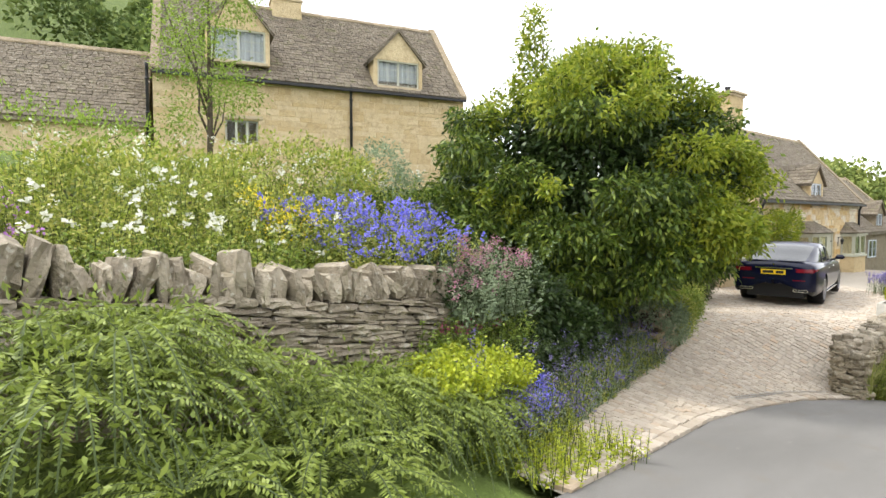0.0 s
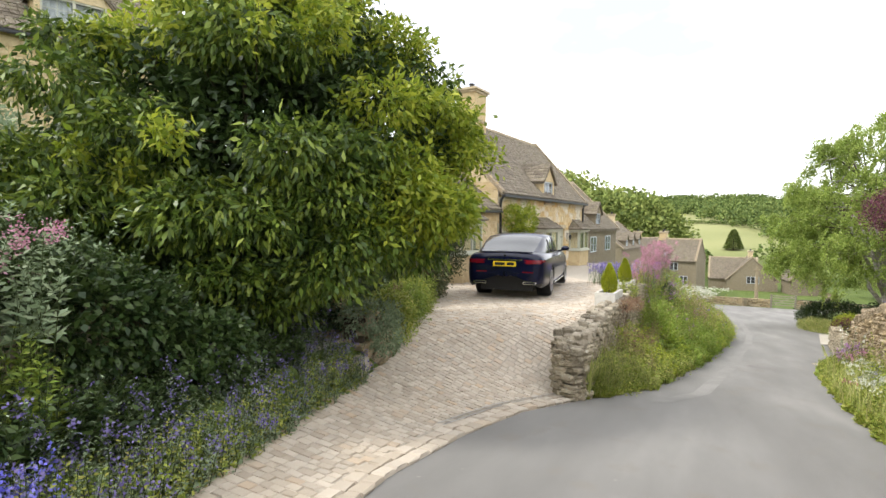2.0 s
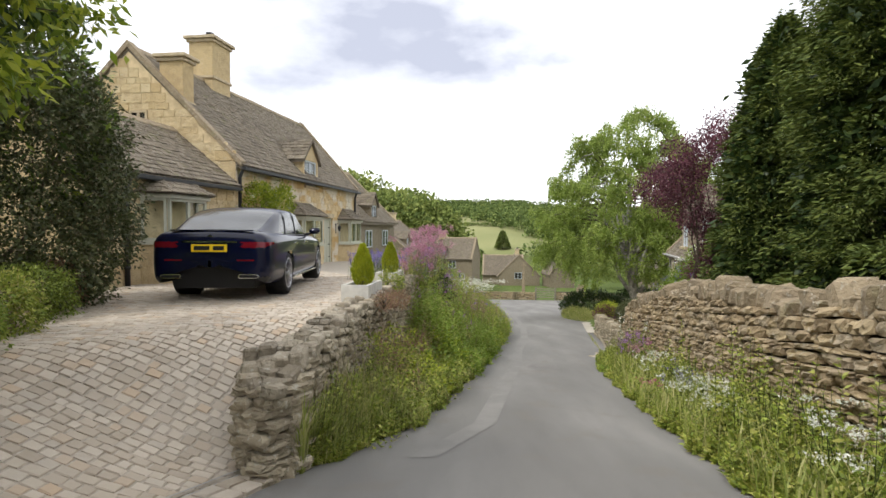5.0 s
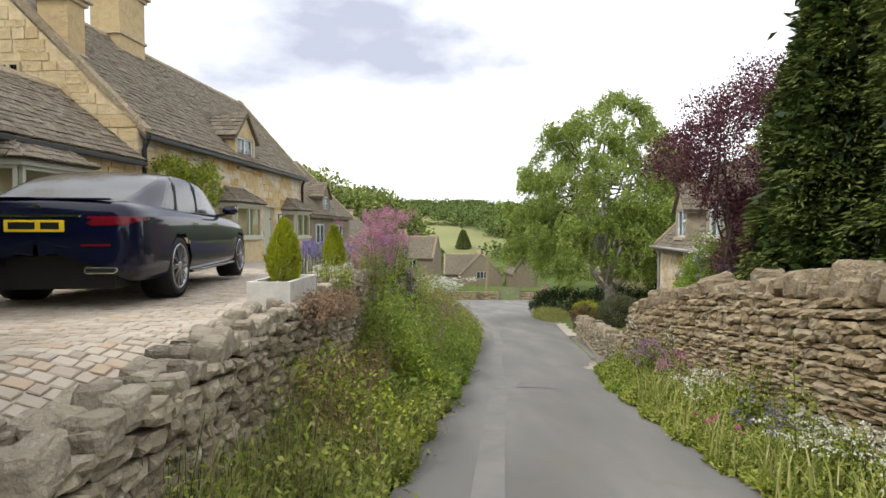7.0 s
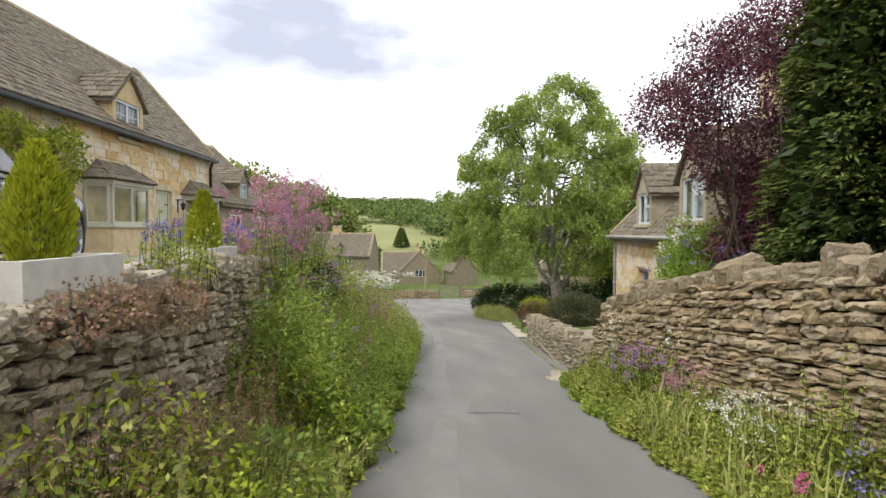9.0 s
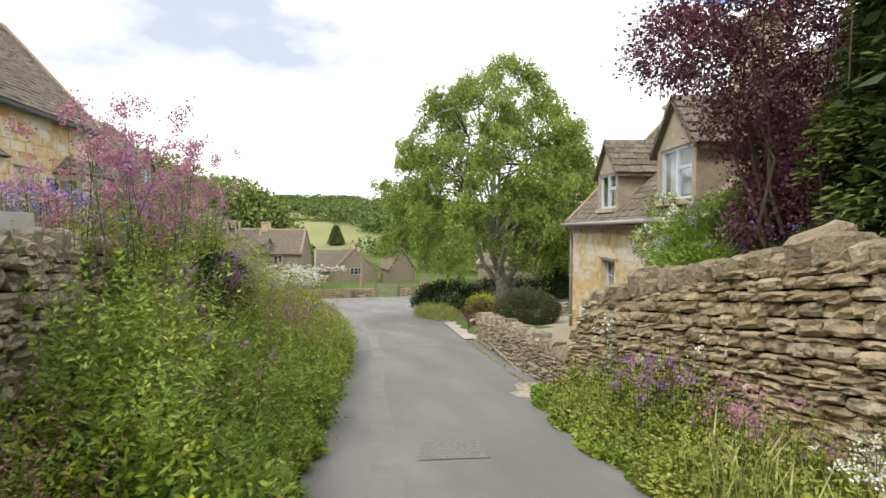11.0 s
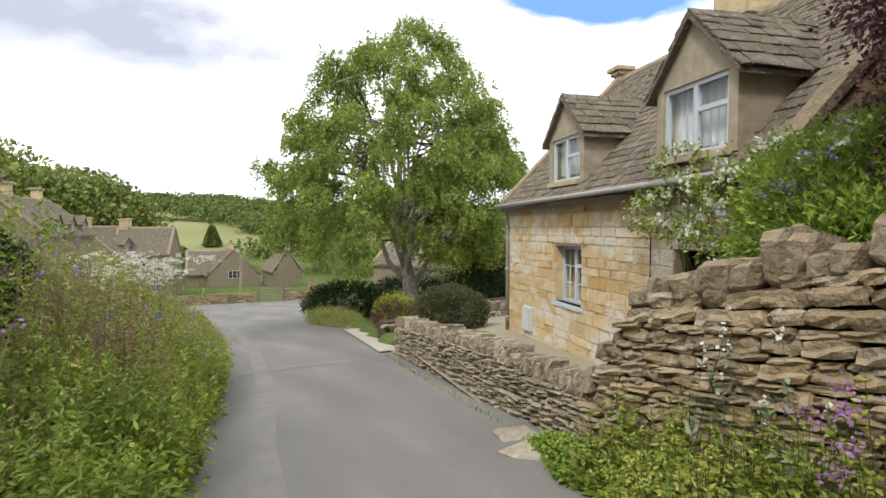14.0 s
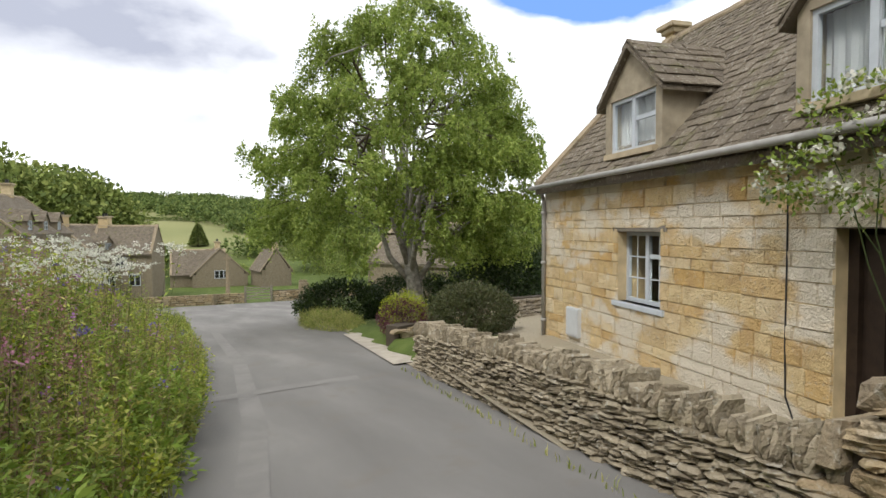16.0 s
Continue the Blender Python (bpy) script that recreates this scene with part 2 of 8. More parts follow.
M["gravel"] = gv.done(gv.mix(gv.math("MULTIPLY", gv.noise(2, 5), 0.4), c, (0.28, 0.27, 0.16)), gv.noise(90, 3), 0.01)

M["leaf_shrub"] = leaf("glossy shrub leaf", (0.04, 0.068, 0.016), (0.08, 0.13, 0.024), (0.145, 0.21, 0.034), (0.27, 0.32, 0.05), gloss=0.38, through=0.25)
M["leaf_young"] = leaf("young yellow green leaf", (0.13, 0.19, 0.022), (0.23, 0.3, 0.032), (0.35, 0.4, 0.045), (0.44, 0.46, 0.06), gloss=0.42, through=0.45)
# real ivy and hedge leaves; also paints shade inside crowns and below the shrub
M["leaf_dark"] = leaf("dark ivy and shaded leaf", (0.022, 0.044, 0.015), (0.044, 0.075, 0.020), (0.075, 0.112, 0.031), gloss=0.4, through=0.15)
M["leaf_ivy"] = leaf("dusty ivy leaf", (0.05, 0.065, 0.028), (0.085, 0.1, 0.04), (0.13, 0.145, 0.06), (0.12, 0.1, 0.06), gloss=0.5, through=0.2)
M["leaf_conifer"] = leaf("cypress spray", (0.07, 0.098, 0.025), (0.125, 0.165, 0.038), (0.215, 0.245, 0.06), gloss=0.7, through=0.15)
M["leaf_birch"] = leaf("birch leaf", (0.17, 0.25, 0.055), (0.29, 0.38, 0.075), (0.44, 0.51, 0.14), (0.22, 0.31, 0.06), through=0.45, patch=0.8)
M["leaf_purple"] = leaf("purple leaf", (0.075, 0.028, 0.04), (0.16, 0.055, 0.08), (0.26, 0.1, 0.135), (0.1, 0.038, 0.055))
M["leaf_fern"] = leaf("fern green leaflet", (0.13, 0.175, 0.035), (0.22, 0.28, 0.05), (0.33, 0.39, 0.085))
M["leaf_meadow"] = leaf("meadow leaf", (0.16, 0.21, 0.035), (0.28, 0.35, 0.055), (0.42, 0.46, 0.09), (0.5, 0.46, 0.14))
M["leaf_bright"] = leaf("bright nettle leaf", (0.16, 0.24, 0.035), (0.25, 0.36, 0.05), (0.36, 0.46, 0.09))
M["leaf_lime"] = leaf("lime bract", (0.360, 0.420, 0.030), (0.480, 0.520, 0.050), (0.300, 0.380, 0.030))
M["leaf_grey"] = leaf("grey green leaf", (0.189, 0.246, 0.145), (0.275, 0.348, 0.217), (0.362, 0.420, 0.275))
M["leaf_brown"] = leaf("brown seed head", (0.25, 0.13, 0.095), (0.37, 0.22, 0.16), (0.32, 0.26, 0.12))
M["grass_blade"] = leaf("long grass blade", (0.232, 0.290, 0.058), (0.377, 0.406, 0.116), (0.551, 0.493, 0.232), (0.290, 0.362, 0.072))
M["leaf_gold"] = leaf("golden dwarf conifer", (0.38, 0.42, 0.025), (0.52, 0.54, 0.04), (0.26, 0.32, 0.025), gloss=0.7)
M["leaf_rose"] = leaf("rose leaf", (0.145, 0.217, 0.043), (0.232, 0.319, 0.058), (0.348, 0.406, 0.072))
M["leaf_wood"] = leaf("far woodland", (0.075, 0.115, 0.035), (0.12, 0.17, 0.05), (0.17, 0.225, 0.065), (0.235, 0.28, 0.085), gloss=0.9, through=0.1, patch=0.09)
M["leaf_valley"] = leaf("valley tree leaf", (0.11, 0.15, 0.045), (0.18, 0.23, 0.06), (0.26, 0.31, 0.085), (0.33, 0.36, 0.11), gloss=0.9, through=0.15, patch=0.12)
M["petal_white"] = leaf("white petal", (0.750, 0.750, 0.660), (0.820, 0.800, 0.740))
M["petal_blue"] = leaf("violet blue petal", (0.160, 0.160, 0.700), (0.230, 0.220, 0.800), (0.300, 0.270, 0.750))
M["petal_lav"] = leaf("lavender petal", (0.170, 0.130, 0.380), (0.240, 0.190, 0.480), (0.300, 0.260, 0.500))
M["petal_pink"] = leaf("valerian pink", (0.5, 0.19, 0.3), (0.56, 0.28, 0.4), (0.42, 0.2, 0.27))
M["petal_mauve"] = leaf("mauve petal", (0.400, 0.160, 0.480), (0.480, 0.240, 0.560))
M["petal_red"] = leaf("crimson petal", (0.46, 0.1, 0.2), (0.52, 0.15, 0.28))
M["petal_yellow"] = leaf("yellow petal", (0.750, 0.580, 0.030), (0.700, 0.620, 0.050))

p = Mat("navy car paint", 0.3, 0.0, 0.05)
p.b.inputs["Coat Weight"].default_value, p.b.inputs["Coat Roughness"].default_value = 0.65, 0.03
M["paint"] = p.done(p.ramp(p.noise(900, 1), (0.4, (0.002, 0.003, 0.014)), (0.6, (0.004, 0.006, 0.026))))
M["car_glass"] = plain("tinted car glass", (0.012, 0.014, 0.016), 0.03, var=0.0)
M["car_glass"].node_tree.nodes["Principled BSDF"].inputs["Specular IOR Level"].default_value = 0.9
M["chrome"] = plain("chrome", (0.75, 0.76, 0.78), 0.12, 1.0, var=0.02)
M["rubber"] = plain("tyre rubber", (0.02, 0.02, 0.021), 0.8)
M["rim"] = plain("machined alloy", (0.42, 0.42, 0.44), 0.28, 1.0, var=0.03)
M["tail"] = plain("red lamp lens", (0.13, 0.006, 0.012), 0.08, var=0.05)
M["plate"] = plain("yellow plate", (0.78, 0.55, 0.02), 0.4, var=0.02)
M["black"] = plain("black plastic", (0.015, 0.015, 0.016), 0.4)

# ---- mesh helpers ----


class Geo:
    """Collects faces for one mesh."""

    def __init__(self):
        self.v, self.f = [], []

    def add(self, verts, faces):
        o = len(self.v)
        self.v += [tuple(p) for p in verts]
        self.f += [tuple(i + o for i in q) for q in faces]
        return self

    def box(self, x0, x1, y0, y1, z0, z1, m=None):
        v = [Vector((x, y, z)) for z in (z0, z1) for y in (y0, y1) for x in (x0, x1)]
        if m is not None:
            v = [m @ p for p in v]
        return self.add(v, [(0, 2, 3, 1), (4, 5, 7, 6), (0, 1, 5, 4), (2, 6, 7, 3), (0, 4, 6, 2), (1, 3, 7, 5)])

    def slab(self, pts, axis, lo, hi):
        """A flat polygon of (a, b) pairs thickened along one axis."""
        def at(a, b, c):
            return {"x": (c, a, b), "y": (a, c, b), "z": (a, b, c)}[axis]
        n = len(pts)
        v = [at(a, b, lo) for a, b in pts] + [at(a, b, hi) for a, b in pts]
        return self.add(v, [tuple(range(n))[::-1], tuple(range(n, 2 * n))] + [(i, (i + 1) % n, (i + 1) % n + n, i + n) for i in range(n)])

    def tube(self, pts, radii, n=7, cap=True):
        pts = [Vector(q) for q in pts]
        o = len(self.v)
        for i, q in enumerate(pts):
            d = (pts[min(i + 1, len(pts) - 1)] - pts[max(i - 1, 0)]).normalized()
            a = d.orthogonal().normalized()
            b = d.cross(a)
            r = radii[i] if isinstance(radii, (list, tuple)) else radii
            self.v += [tuple(q + r * (math.cos(k * math.tau / n) * a + math.sin(k * math.tau / n) * b)) for k in range(n)]
        for i in range(len(pts) - 1):
            for k in range(n):
                self.f.append((o + i * n + k, o + i * n + (k + 1) % n, o + (i + 1) * n + (k + 1) % n, o + (i + 1) * n + k))
        if cap:
            self.f += [tuple(range(o, o + n))[::-1], tuple(range(o + (len(pts) - 1) * n, o + len(pts) * n))]
        return self

    def lathe(self, prof, n=24, m=None):
        """Turns (radius, along) pairs round the y axis."""
        o = len(self.v)
        for r, h in prof:
            for k in range(n):
                p = Vector((r * math.cos(k * math.tau / n), h, r * math.sin(k * math.tau / n)))
                self.v.append(tuple(m @ p if m is not None else p))
        for i in range(len(prof) - 1):
            for k in range(n):
                self.f.append((o + i * n + k, o + i * n + (k + 1) % n, o + (i + 1) * n + (k + 1) % n, o + (i + 1) * n + k))
        return self

    def make(self, name, mat, parent=None, label="", smooth=False, bevel=0.0):
        me = bpy.data.meshes.new(name)
        me.from_pydata(self.v, [], self.f)
        bm = bmesh.new()
        bm.from_mesh(me)
        if len(bm.faces) < 6000:
            bmesh.ops.recalc_face_normals(bm, faces=bm.faces)
            if bevel:
                bmesh.ops.bevel(bm, geom=bm.edges[:], offset=bevel, segments=2, affect="EDGES", clamp_overlap=True)
        bm.to_mesh(me)
        bm.free()
        me.materials.append(mat)
        if smooth:
            me.polygons.foreach_set("use_smooth", [True] * len(me.polygons))
        ob = new(name, me)
        ob.parent = parent
        if label:
            ob["label"] = label
        return ob


def quads(name, V, mat, parent=None, label=""):
    """One mesh of loose quads from an array (n, 4, 3)."""
    V = np.asarray(V, np.float32)
    n = len(V)
    me = bpy.data.meshes.new(name)
    me.vertices.add(4 * n), me.loops.add(4 * n), me.polygons.add(n)
    me.vertices.foreach_set("co", V.ravel())
    me.loops.foreach_set("vertex_index", np.arange(4 * n, dtype=np.int32))
    me.polygons.foreach_set("loop_start", np.arange(0, 4 * n, 4, dtype=np.int32))
    me.update(calc_edges=True)
    me.materials.append(mat)
    ob = new(name, me)
    ob.parent = parent
    if label:
        ob["label"] = label
    return ob


def thing(name, m, label, category, group="", kind=""):
    """An Empty at the base of a thing, to hold its parts."""
    e = new(name)
    e.empty_display_size = 0.2
    e.matrix_world = m
    return tagged(e, label, category, group, kind)


def unit(a):
    return a / np.maximum(np.linalg.norm(a, axis=-1, keepdims=True), 1e-9)


def leaves(P, D, length, width, rng, up=0.4, fold=0.25):
    """Leaf blades: from each place along each direction, as folded diamonds (n, 4, 3)."""
    n = len(P)
    D = unit(D)
    L = np.broadcast_to(length, n)[:, None] * rng.uniform(0.65, 1.3, (n, 1))
    W = np.broadcast_to(width, n)[:, None] * rng.uniform(0.7, 1.25, (n, 1))
    N = unit(rng.normal(size=(n, 3)) * 0.6 + np.array([0, 0, up]))
    S = unit(np.cross(D, N))
    N = unit(np.cross(S, D))
    mid = P + D * L * 0.45 + N * W * fold
    return np.stack([P, mid + S * W * 0.5, P + D * L, mid - S * W * 0.5], 1)


def shell(clumps, n, rng, inner=0.72):
    """n places near the skin of ellipsoids (x, y, z, rx, ry, rz), and the ways outward."""
    C = np.array(clumps, float)
    area = (C[:, 3] * C[:, 4] + C[:, 4] * C[:, 5] + C[:, 3] * C[:, 5])
    pick = rng.choice(len(C), n, p=area / area.sum())
    d = unit(rng.normal(size=(n, 3)))
    r = rng.uniform(inner, 1.04, (n, 1))
    P = C[pick, :3] + d * C[pick, 3:] * r
    keep = np.ones(n, bool)
    for c in C:
        keep &= ((((P - c[:3]) / (c[3:] * 0.66)) ** 2).sum(1) > 1)
    return P[keep], unit(d / C[pick, 3:])[keep]


def tufts(P, D, rng, per, spread, length, width, up=0.4, droop=0.0):
    """Several leaves round each place."""
    Q = np.repeat(P, per, 0) + rng.normal(size=(len(P) * per, 3)) * spread
    E = np.repeat(D, per, 0) + rng.normal(size=(len(P) * per, 3)) * 0.7 + np.array([0, 0, -droop])
    return leaves(Q, E, length, width, rng, up)


def bumpy(c, r, k, rng, small=0.45):
    """An uneven crown: one big ellipsoid and smaller ones on its skin."""
    out = [(*c, *r)]
    for _ in range(k):
        d = unit(rng.normal(size=3))
        s = rng.uniform(small * 0.7, small * 1.2)
        out.append((*(np.array(c) + d * np.array(r) * 0.82), *(np.array(r) * s)))
    return out


def lumpy(bigs, k, r0, r1, rng, flat=0.75):
    """Leafy clumps set over the skins of large ellipsoids, most of them on the upper and outer sides."""
    out = []
    while len(out) < k:
        b = bigs[int(rng.integers(len(bigs)))]
        d = unit(rng.normal(size=3) + np.array([0, 0, 0.25]))
        p = np.array(b[:3]) + d * np.array(b[3:])
        if any((((p - np.array(c[:3])) / np.array(c[3:])) ** 2).sum() < 0.72 for c in bigs if c is not b):
            continue
        q = rng.uniform(r0, r1)
        out.append((*p, q, q, q * flat))
    return out


def smooth01(v):
    v = min(1.0, max(0.0, v))
    return v * v * (3 - 2 * v)


# ---- the lie of the land ----
LANE_Y = [-14, -5.2, 0, 5, 9.5, 14.5, 18, 23, 33, 45, 60, 75, 120]
LANE_Z = [2.7, 1.66, 0.88, 0.27, -0.35, -1.0, -1.42, -1.9, -2.95, -4.1, -5.65, -6.3, -8.0]


def lane_z(y):
    return float(np.interp(y, LANE_Y, LANE_Z))


def lane_left(y):
    return float(np.interp(y, [-14, -6, -2, 0, 1.5, 3, 4.5, 6, 8, 10.8, 14, 17.4, 20.5, 26, 43, 52, 58, 63], [-0.6, -0.7, -1.1, -1.34, -1.5, -1.46, -1.25, -0.72, 0.1, 0.5, 1.0, 1.35, 1.85, 2.25, 2.5, 2.3, -1.0, -9.0]))


def lane_right(y):
    return float(np.interp(y, [-14, 0, 5.6, 8, 10.3, 13.6, 15.3, 17, 18.8, 22.5, 31.5, 45, 52, 58, 63], [2.4, 2.5, 2.75, 2.9, 3.1, 3.45, 3.8, 4.25, 4.5, 5.05, 6.5, 8.0, 9.2, 10.5, 13.0]))


def tall_wall_x(y):
    return float(np.interp(y, [0, 7.5, 10.5, 12.7, 15, 16.2], [2.95, 3.6, 4.06, 4.32, 4.42, 4.5]))


def isle_wall_x(y):
    return float(np.interp(y, [5.9, 8.4, 12, 20, 30], [-0.75, -0.72, -0.62, -0.3, 0.4]))


def drive_left(y):
    return float(np.interp(y, [-2, -1, 0.5, 2.5, 4.8, 7.5, 10.4, 13], [-1.45, -1.95, -2.4, -2.9, -3.2, -4.1, -5.5, -6.2]))


def drive_z(x, y):
    """The drive climbs from the lane's edge to the level of the house."""
    edge = lane_z(min(y, 6.5))
    d = max(0.0, lane_left(min(y, 6.0)) - x) + max(0.0, y - 6.0)
    top = float(np.interp(y, [9, 20, 26, 32], [1.02, 0.85, 0.7, 0.4]))
    if y > 15:
        low = float(np.interp(y, [15, 18, 21, 26, 32], [1.0, 0.2, -0.5, -1.6, -2.6]))
        return low + (top - low) * smooth01((isle_wall_x(y) - x) / 3.5)
    return edge + (max(top, edge + 0.1) - edge) * smooth01(d / 3.4)


def yard_z(y):
    return float(np.interp(y, [15, 23, 26, 34], [-1.35, -1.62, -2.0, -2.95]))


def ground_z(x, y):
    r = lane_z(y)
    if y > 75:
        h = float(np.interp(y, [75, 110, 150, 200, 250, 330, 430, 900], [-6.3, -7.5, -4.5, 1.3, 6.8, 13.6, 9.0, 0.0]))
        h -= 3.0 * smooth01((x - 25) / 40) * smooth01((y - 180) / 120)
        h += (1.6 * noise.noise(Vector((x * 0.011, y * 0.008, 0))) + 0.7 * noise.noise(Vector((x * 0.05, y * 0.03, 3)))) * min(1, (y - 75) / 120)
        return h + max(0, -x - 40) * 0.1 * min(1, (y - 75) / 60)
    if x < lane_left(y) + 0.1:
        wood = max(0, -x - 42) * 0.28
        if y < 4.4:
            k = smooth01((y - 0.4) / 1.2)
            bed = (2.2 * (1 - k) + 1.1 * k) + 0.2 * max(0, -3.5 - x - 2.5 * k)
            front = 1.28 if y < 0 else 1.1
            z = bed if x < -3.45 else (r - 0.12 if y > -2 and x > drive_left(y) - 0.3 else max(r, front) + 0.06 * max(0, -1.5 - x))
            return min(z, 4.9) + wood
        flat = drive_z(x, y) - 0.12
        if y < 30:
            wall = isle_wall_x(y) if y > 6 else lane_left(y) - 0.3
            z = flat if x < wall - 0.12 else r + 0.02 if x < lane_left(y) - 0.3 else r - 0.07
            behind = 0.22 * max(0, -13 - x)
            return z + behind + wood
        k = smooth01((y - 30) / 9) if x < lane_left(y) - 3 else 1.0
        return flat * (1 - k) + r * k + max(0, -x - 14) * 0.2 * (1 - k) + wood
    if x > lane_right(y) + 0.28:
        if y < 16:
            return r + 0.03 if x < tall_wall_x(y) + 0.25 else r + 0.95
        if y < 34 and x > lane_right(y) + 0.55:
            return yard_z(y)
        if y < 24:
            return r - 0.07
        return r + 0.04 - max(0, x - 20) * 0.03
    return r - 0.07


xs = np.concatenate([[-700, -400, -250, -160, -110, -80, -60], np.arange(-48, -8, 2.0), np.arange(-8, 12, 0.3), np.arange(12, 50, 2.5), [60, 80, 110, 160, 250, 400, 700]])
yy = np.concatenate([[-300, -150, -80, -50, -35], np.arange(-25, -10, 2.5), np.arange(-10, 36, 0.4), np.arange(36, 76, 1.5), np.arange(78, 200, 6), np.arange(200, 450, 12), [480, 560, 700, 900, 1500]])
ground = Geo()
ground.v = [(float(x), float(y), ground_z(float(x), float(max(y, -25)))) for y in yy for x in xs]
nx = len(xs)
ground.f = [(j * nx + i, j * nx + i + 1, (j + 1) * nx + i + 1, (j + 1) * nx + i) for j in range(len(yy) - 1) for i in range(nx - 1)]
tagged(ground.make("ground", M["grass"], smooth=True), "grassy ground falling to fields and hills", "ground", kind="structure")

lane = Geo()
ly = list(np.arange(-14, 63.01, 0.5))
for y in ly:
    a, b = lane_left(y) - 0.02, lane_right(y) + (0.5 if 15.6 < y < 23.2 else 0.22)
    for k in range(7):
        u = k / 6
        lane.v.append((a + (b - a) * u, y, lane_z(y) + 0.03 * (1 - (2 * u - 1) ** 2)))
lane.f = [(j * 7 + k, j * 7 + k + 1, j * 7 + k + 8, j * 7 + k + 7) for j in range(len(ly) - 1) for k in range(6)]
tagged(lane.make("road", M["asphalt"], smooth=True), "worn grey asphalt village lane going downhill", "road", kind="structure")

# ---- pieces: stones, blocks, tiles, setts ----


def stone_shapes(count, seed, rough=0.12, inset=0.14):
    """Rough-faced stones in a unit box, face towards -y: (16 verts, 9 faces) each."""
    rng = np.random.default_rng(seed)
    out = []
    for _ in range(count):
        ring = np.array([(-0.5, -0.5), (0.5, -0.5), (0.5, 0.5), (-0.5, 0.5)])
        back = [(a, 0.5, b) for a, b in ring * 0.96]
        mid = [(a + rng.uniform(-rough, rough) * 0.5, -0.22 + rng.uniform(-0.1, 0.1), b + rng.uniform(-rough, rough)) for a, b in ring]
        fr = [(a * (1 - 2 * inset) + rng.uniform(-rough, rough) * 0.6, -0.5 + rng.uniform(-0.12, 0.1), b * (1 - 2 * inset) + rng.uniform(-rough, rough) * 0.6) for a, b in ring]
        out.append(np.array(back + mid + fr))
    return out


STONE_F = [(0, 1, 5, 4), (1, 2, 6, 5), (2, 3, 7, 6), (3, 0, 4, 7), (4, 5, 9, 8), (5, 6, 10, 9), (6, 7, 11, 10), (7, 4, 8, 11), (8, 9, 10, 11)]


def rubble_shapes(count, seed, rough=0.1):
    """Rubble stones in a unit box with an uneven, hewn front: 4 x 4 front points and a ring behind."""
    rng = np.random.default_rng(seed)
    ringi = [0, 1, 2, 3, 7, 11, 15, 14, 13, 12, 8, 4]
    out = []
    for _ in range(count):
        sk = rng.uniform(-0.12, 0.12, 4)
        V = []
        for j in range(4):
            for i in range(4):
                a, b = i / 3 - 0.5, j / 3 - 0.5
                rim = (i in (0, 3)) + (j in (0, 3))
                x = a * (1 - 0.08 * (rim == 2)) + rng.normal() * 0.035 + sk[0] * b
                z = b * (1 - 0.06 * (rim == 2)) + rng.normal() * rough * 0.6 + sk[1] * a * 0.6
                y = -0.5 + (0.075 * rim) + rng.uniform(-0.11, 0.13) + sk[2] * a + sk[3] * b
                V.append((x, y, z))
        V += [(V[k][0] * 0.95, 0.5, V[k][2] * 0.95) for k in ringi]
        out.append(np.array(V))
    return out


ring_ = [0, 1, 2, 3, 7, 11, 15, 14, 13, 12, 8, 4]
RUBBLE_F = [(j * 4 + i, j * 4 + i + 1, j * 4 + i + 5, j * 4 + i + 4) for j in range(3) for i in range(3)]
RUBBLE_F += [(ring_[k], 16 + k, 16 + (k + 1) % 12, ring_[(k + 1) % 12]) for k in range(12)] + [tuple(range(16, 28))]


def boulder_shapes(count, seed, rough=0.06, square=0.45):
    """Worn, rounded lumps in a unit box: rings of eight points and two poles."""
    rng = np.random.default_rng(seed)
    out = []
    for _ in range(count):
        V = [(0, 0, -0.47)]
        tilt = rng.normal(size=2) * 0.12
        for e in (-0.95, -0.35, 0.35, 0.95):
            for k in range(8):
                a = (k + 0.5) * math.tau / 8
                d = np.array([math.cos(a) * math.cos(e), math.sin(a) * math.cos(e), math.sin(e)])
                d = np.sign(d) * np.abs(d) ** square
                V.append(tuple(d * 0.5 * (1 + rng.normal() * rough) + [tilt[0] * d[2] * 0.5, 0, tilt[1] * d[0] * 0.5]))
        out.append(np.array(V + [(0, 0, 0.48 + rng.normal() * rough * 0.5)]))
    return out


BOULDER_F = [(0, 1 + (k + 1) % 8, 1 + k) for k in range(8)] + [(33, 25 + k, 25 + (k + 1) % 8) for k in range(8)]
BOULDER_F += [(1 + 8 * j + k, 1 + 8 * j + (k + 1) % 8, 9 + 8 * j + (k + 1) % 8, 9 + 8 * j + k) for j in range(3) for k in range(8)]


def faces_of(shape):
    return STONE_F if len(shape) == 12 else BOULDER_F if len(shape) == 34 else RUBBLE_F


def shapes_mesh(name, shapes, mat):
    out = []
    for s in shapes:
        me = bpy.data.meshes.new(name)
        me.from_pydata([tuple(p) for p in s], [], faces_of(s))
        me.materials.append(mat)
        out.append(me)
    return out


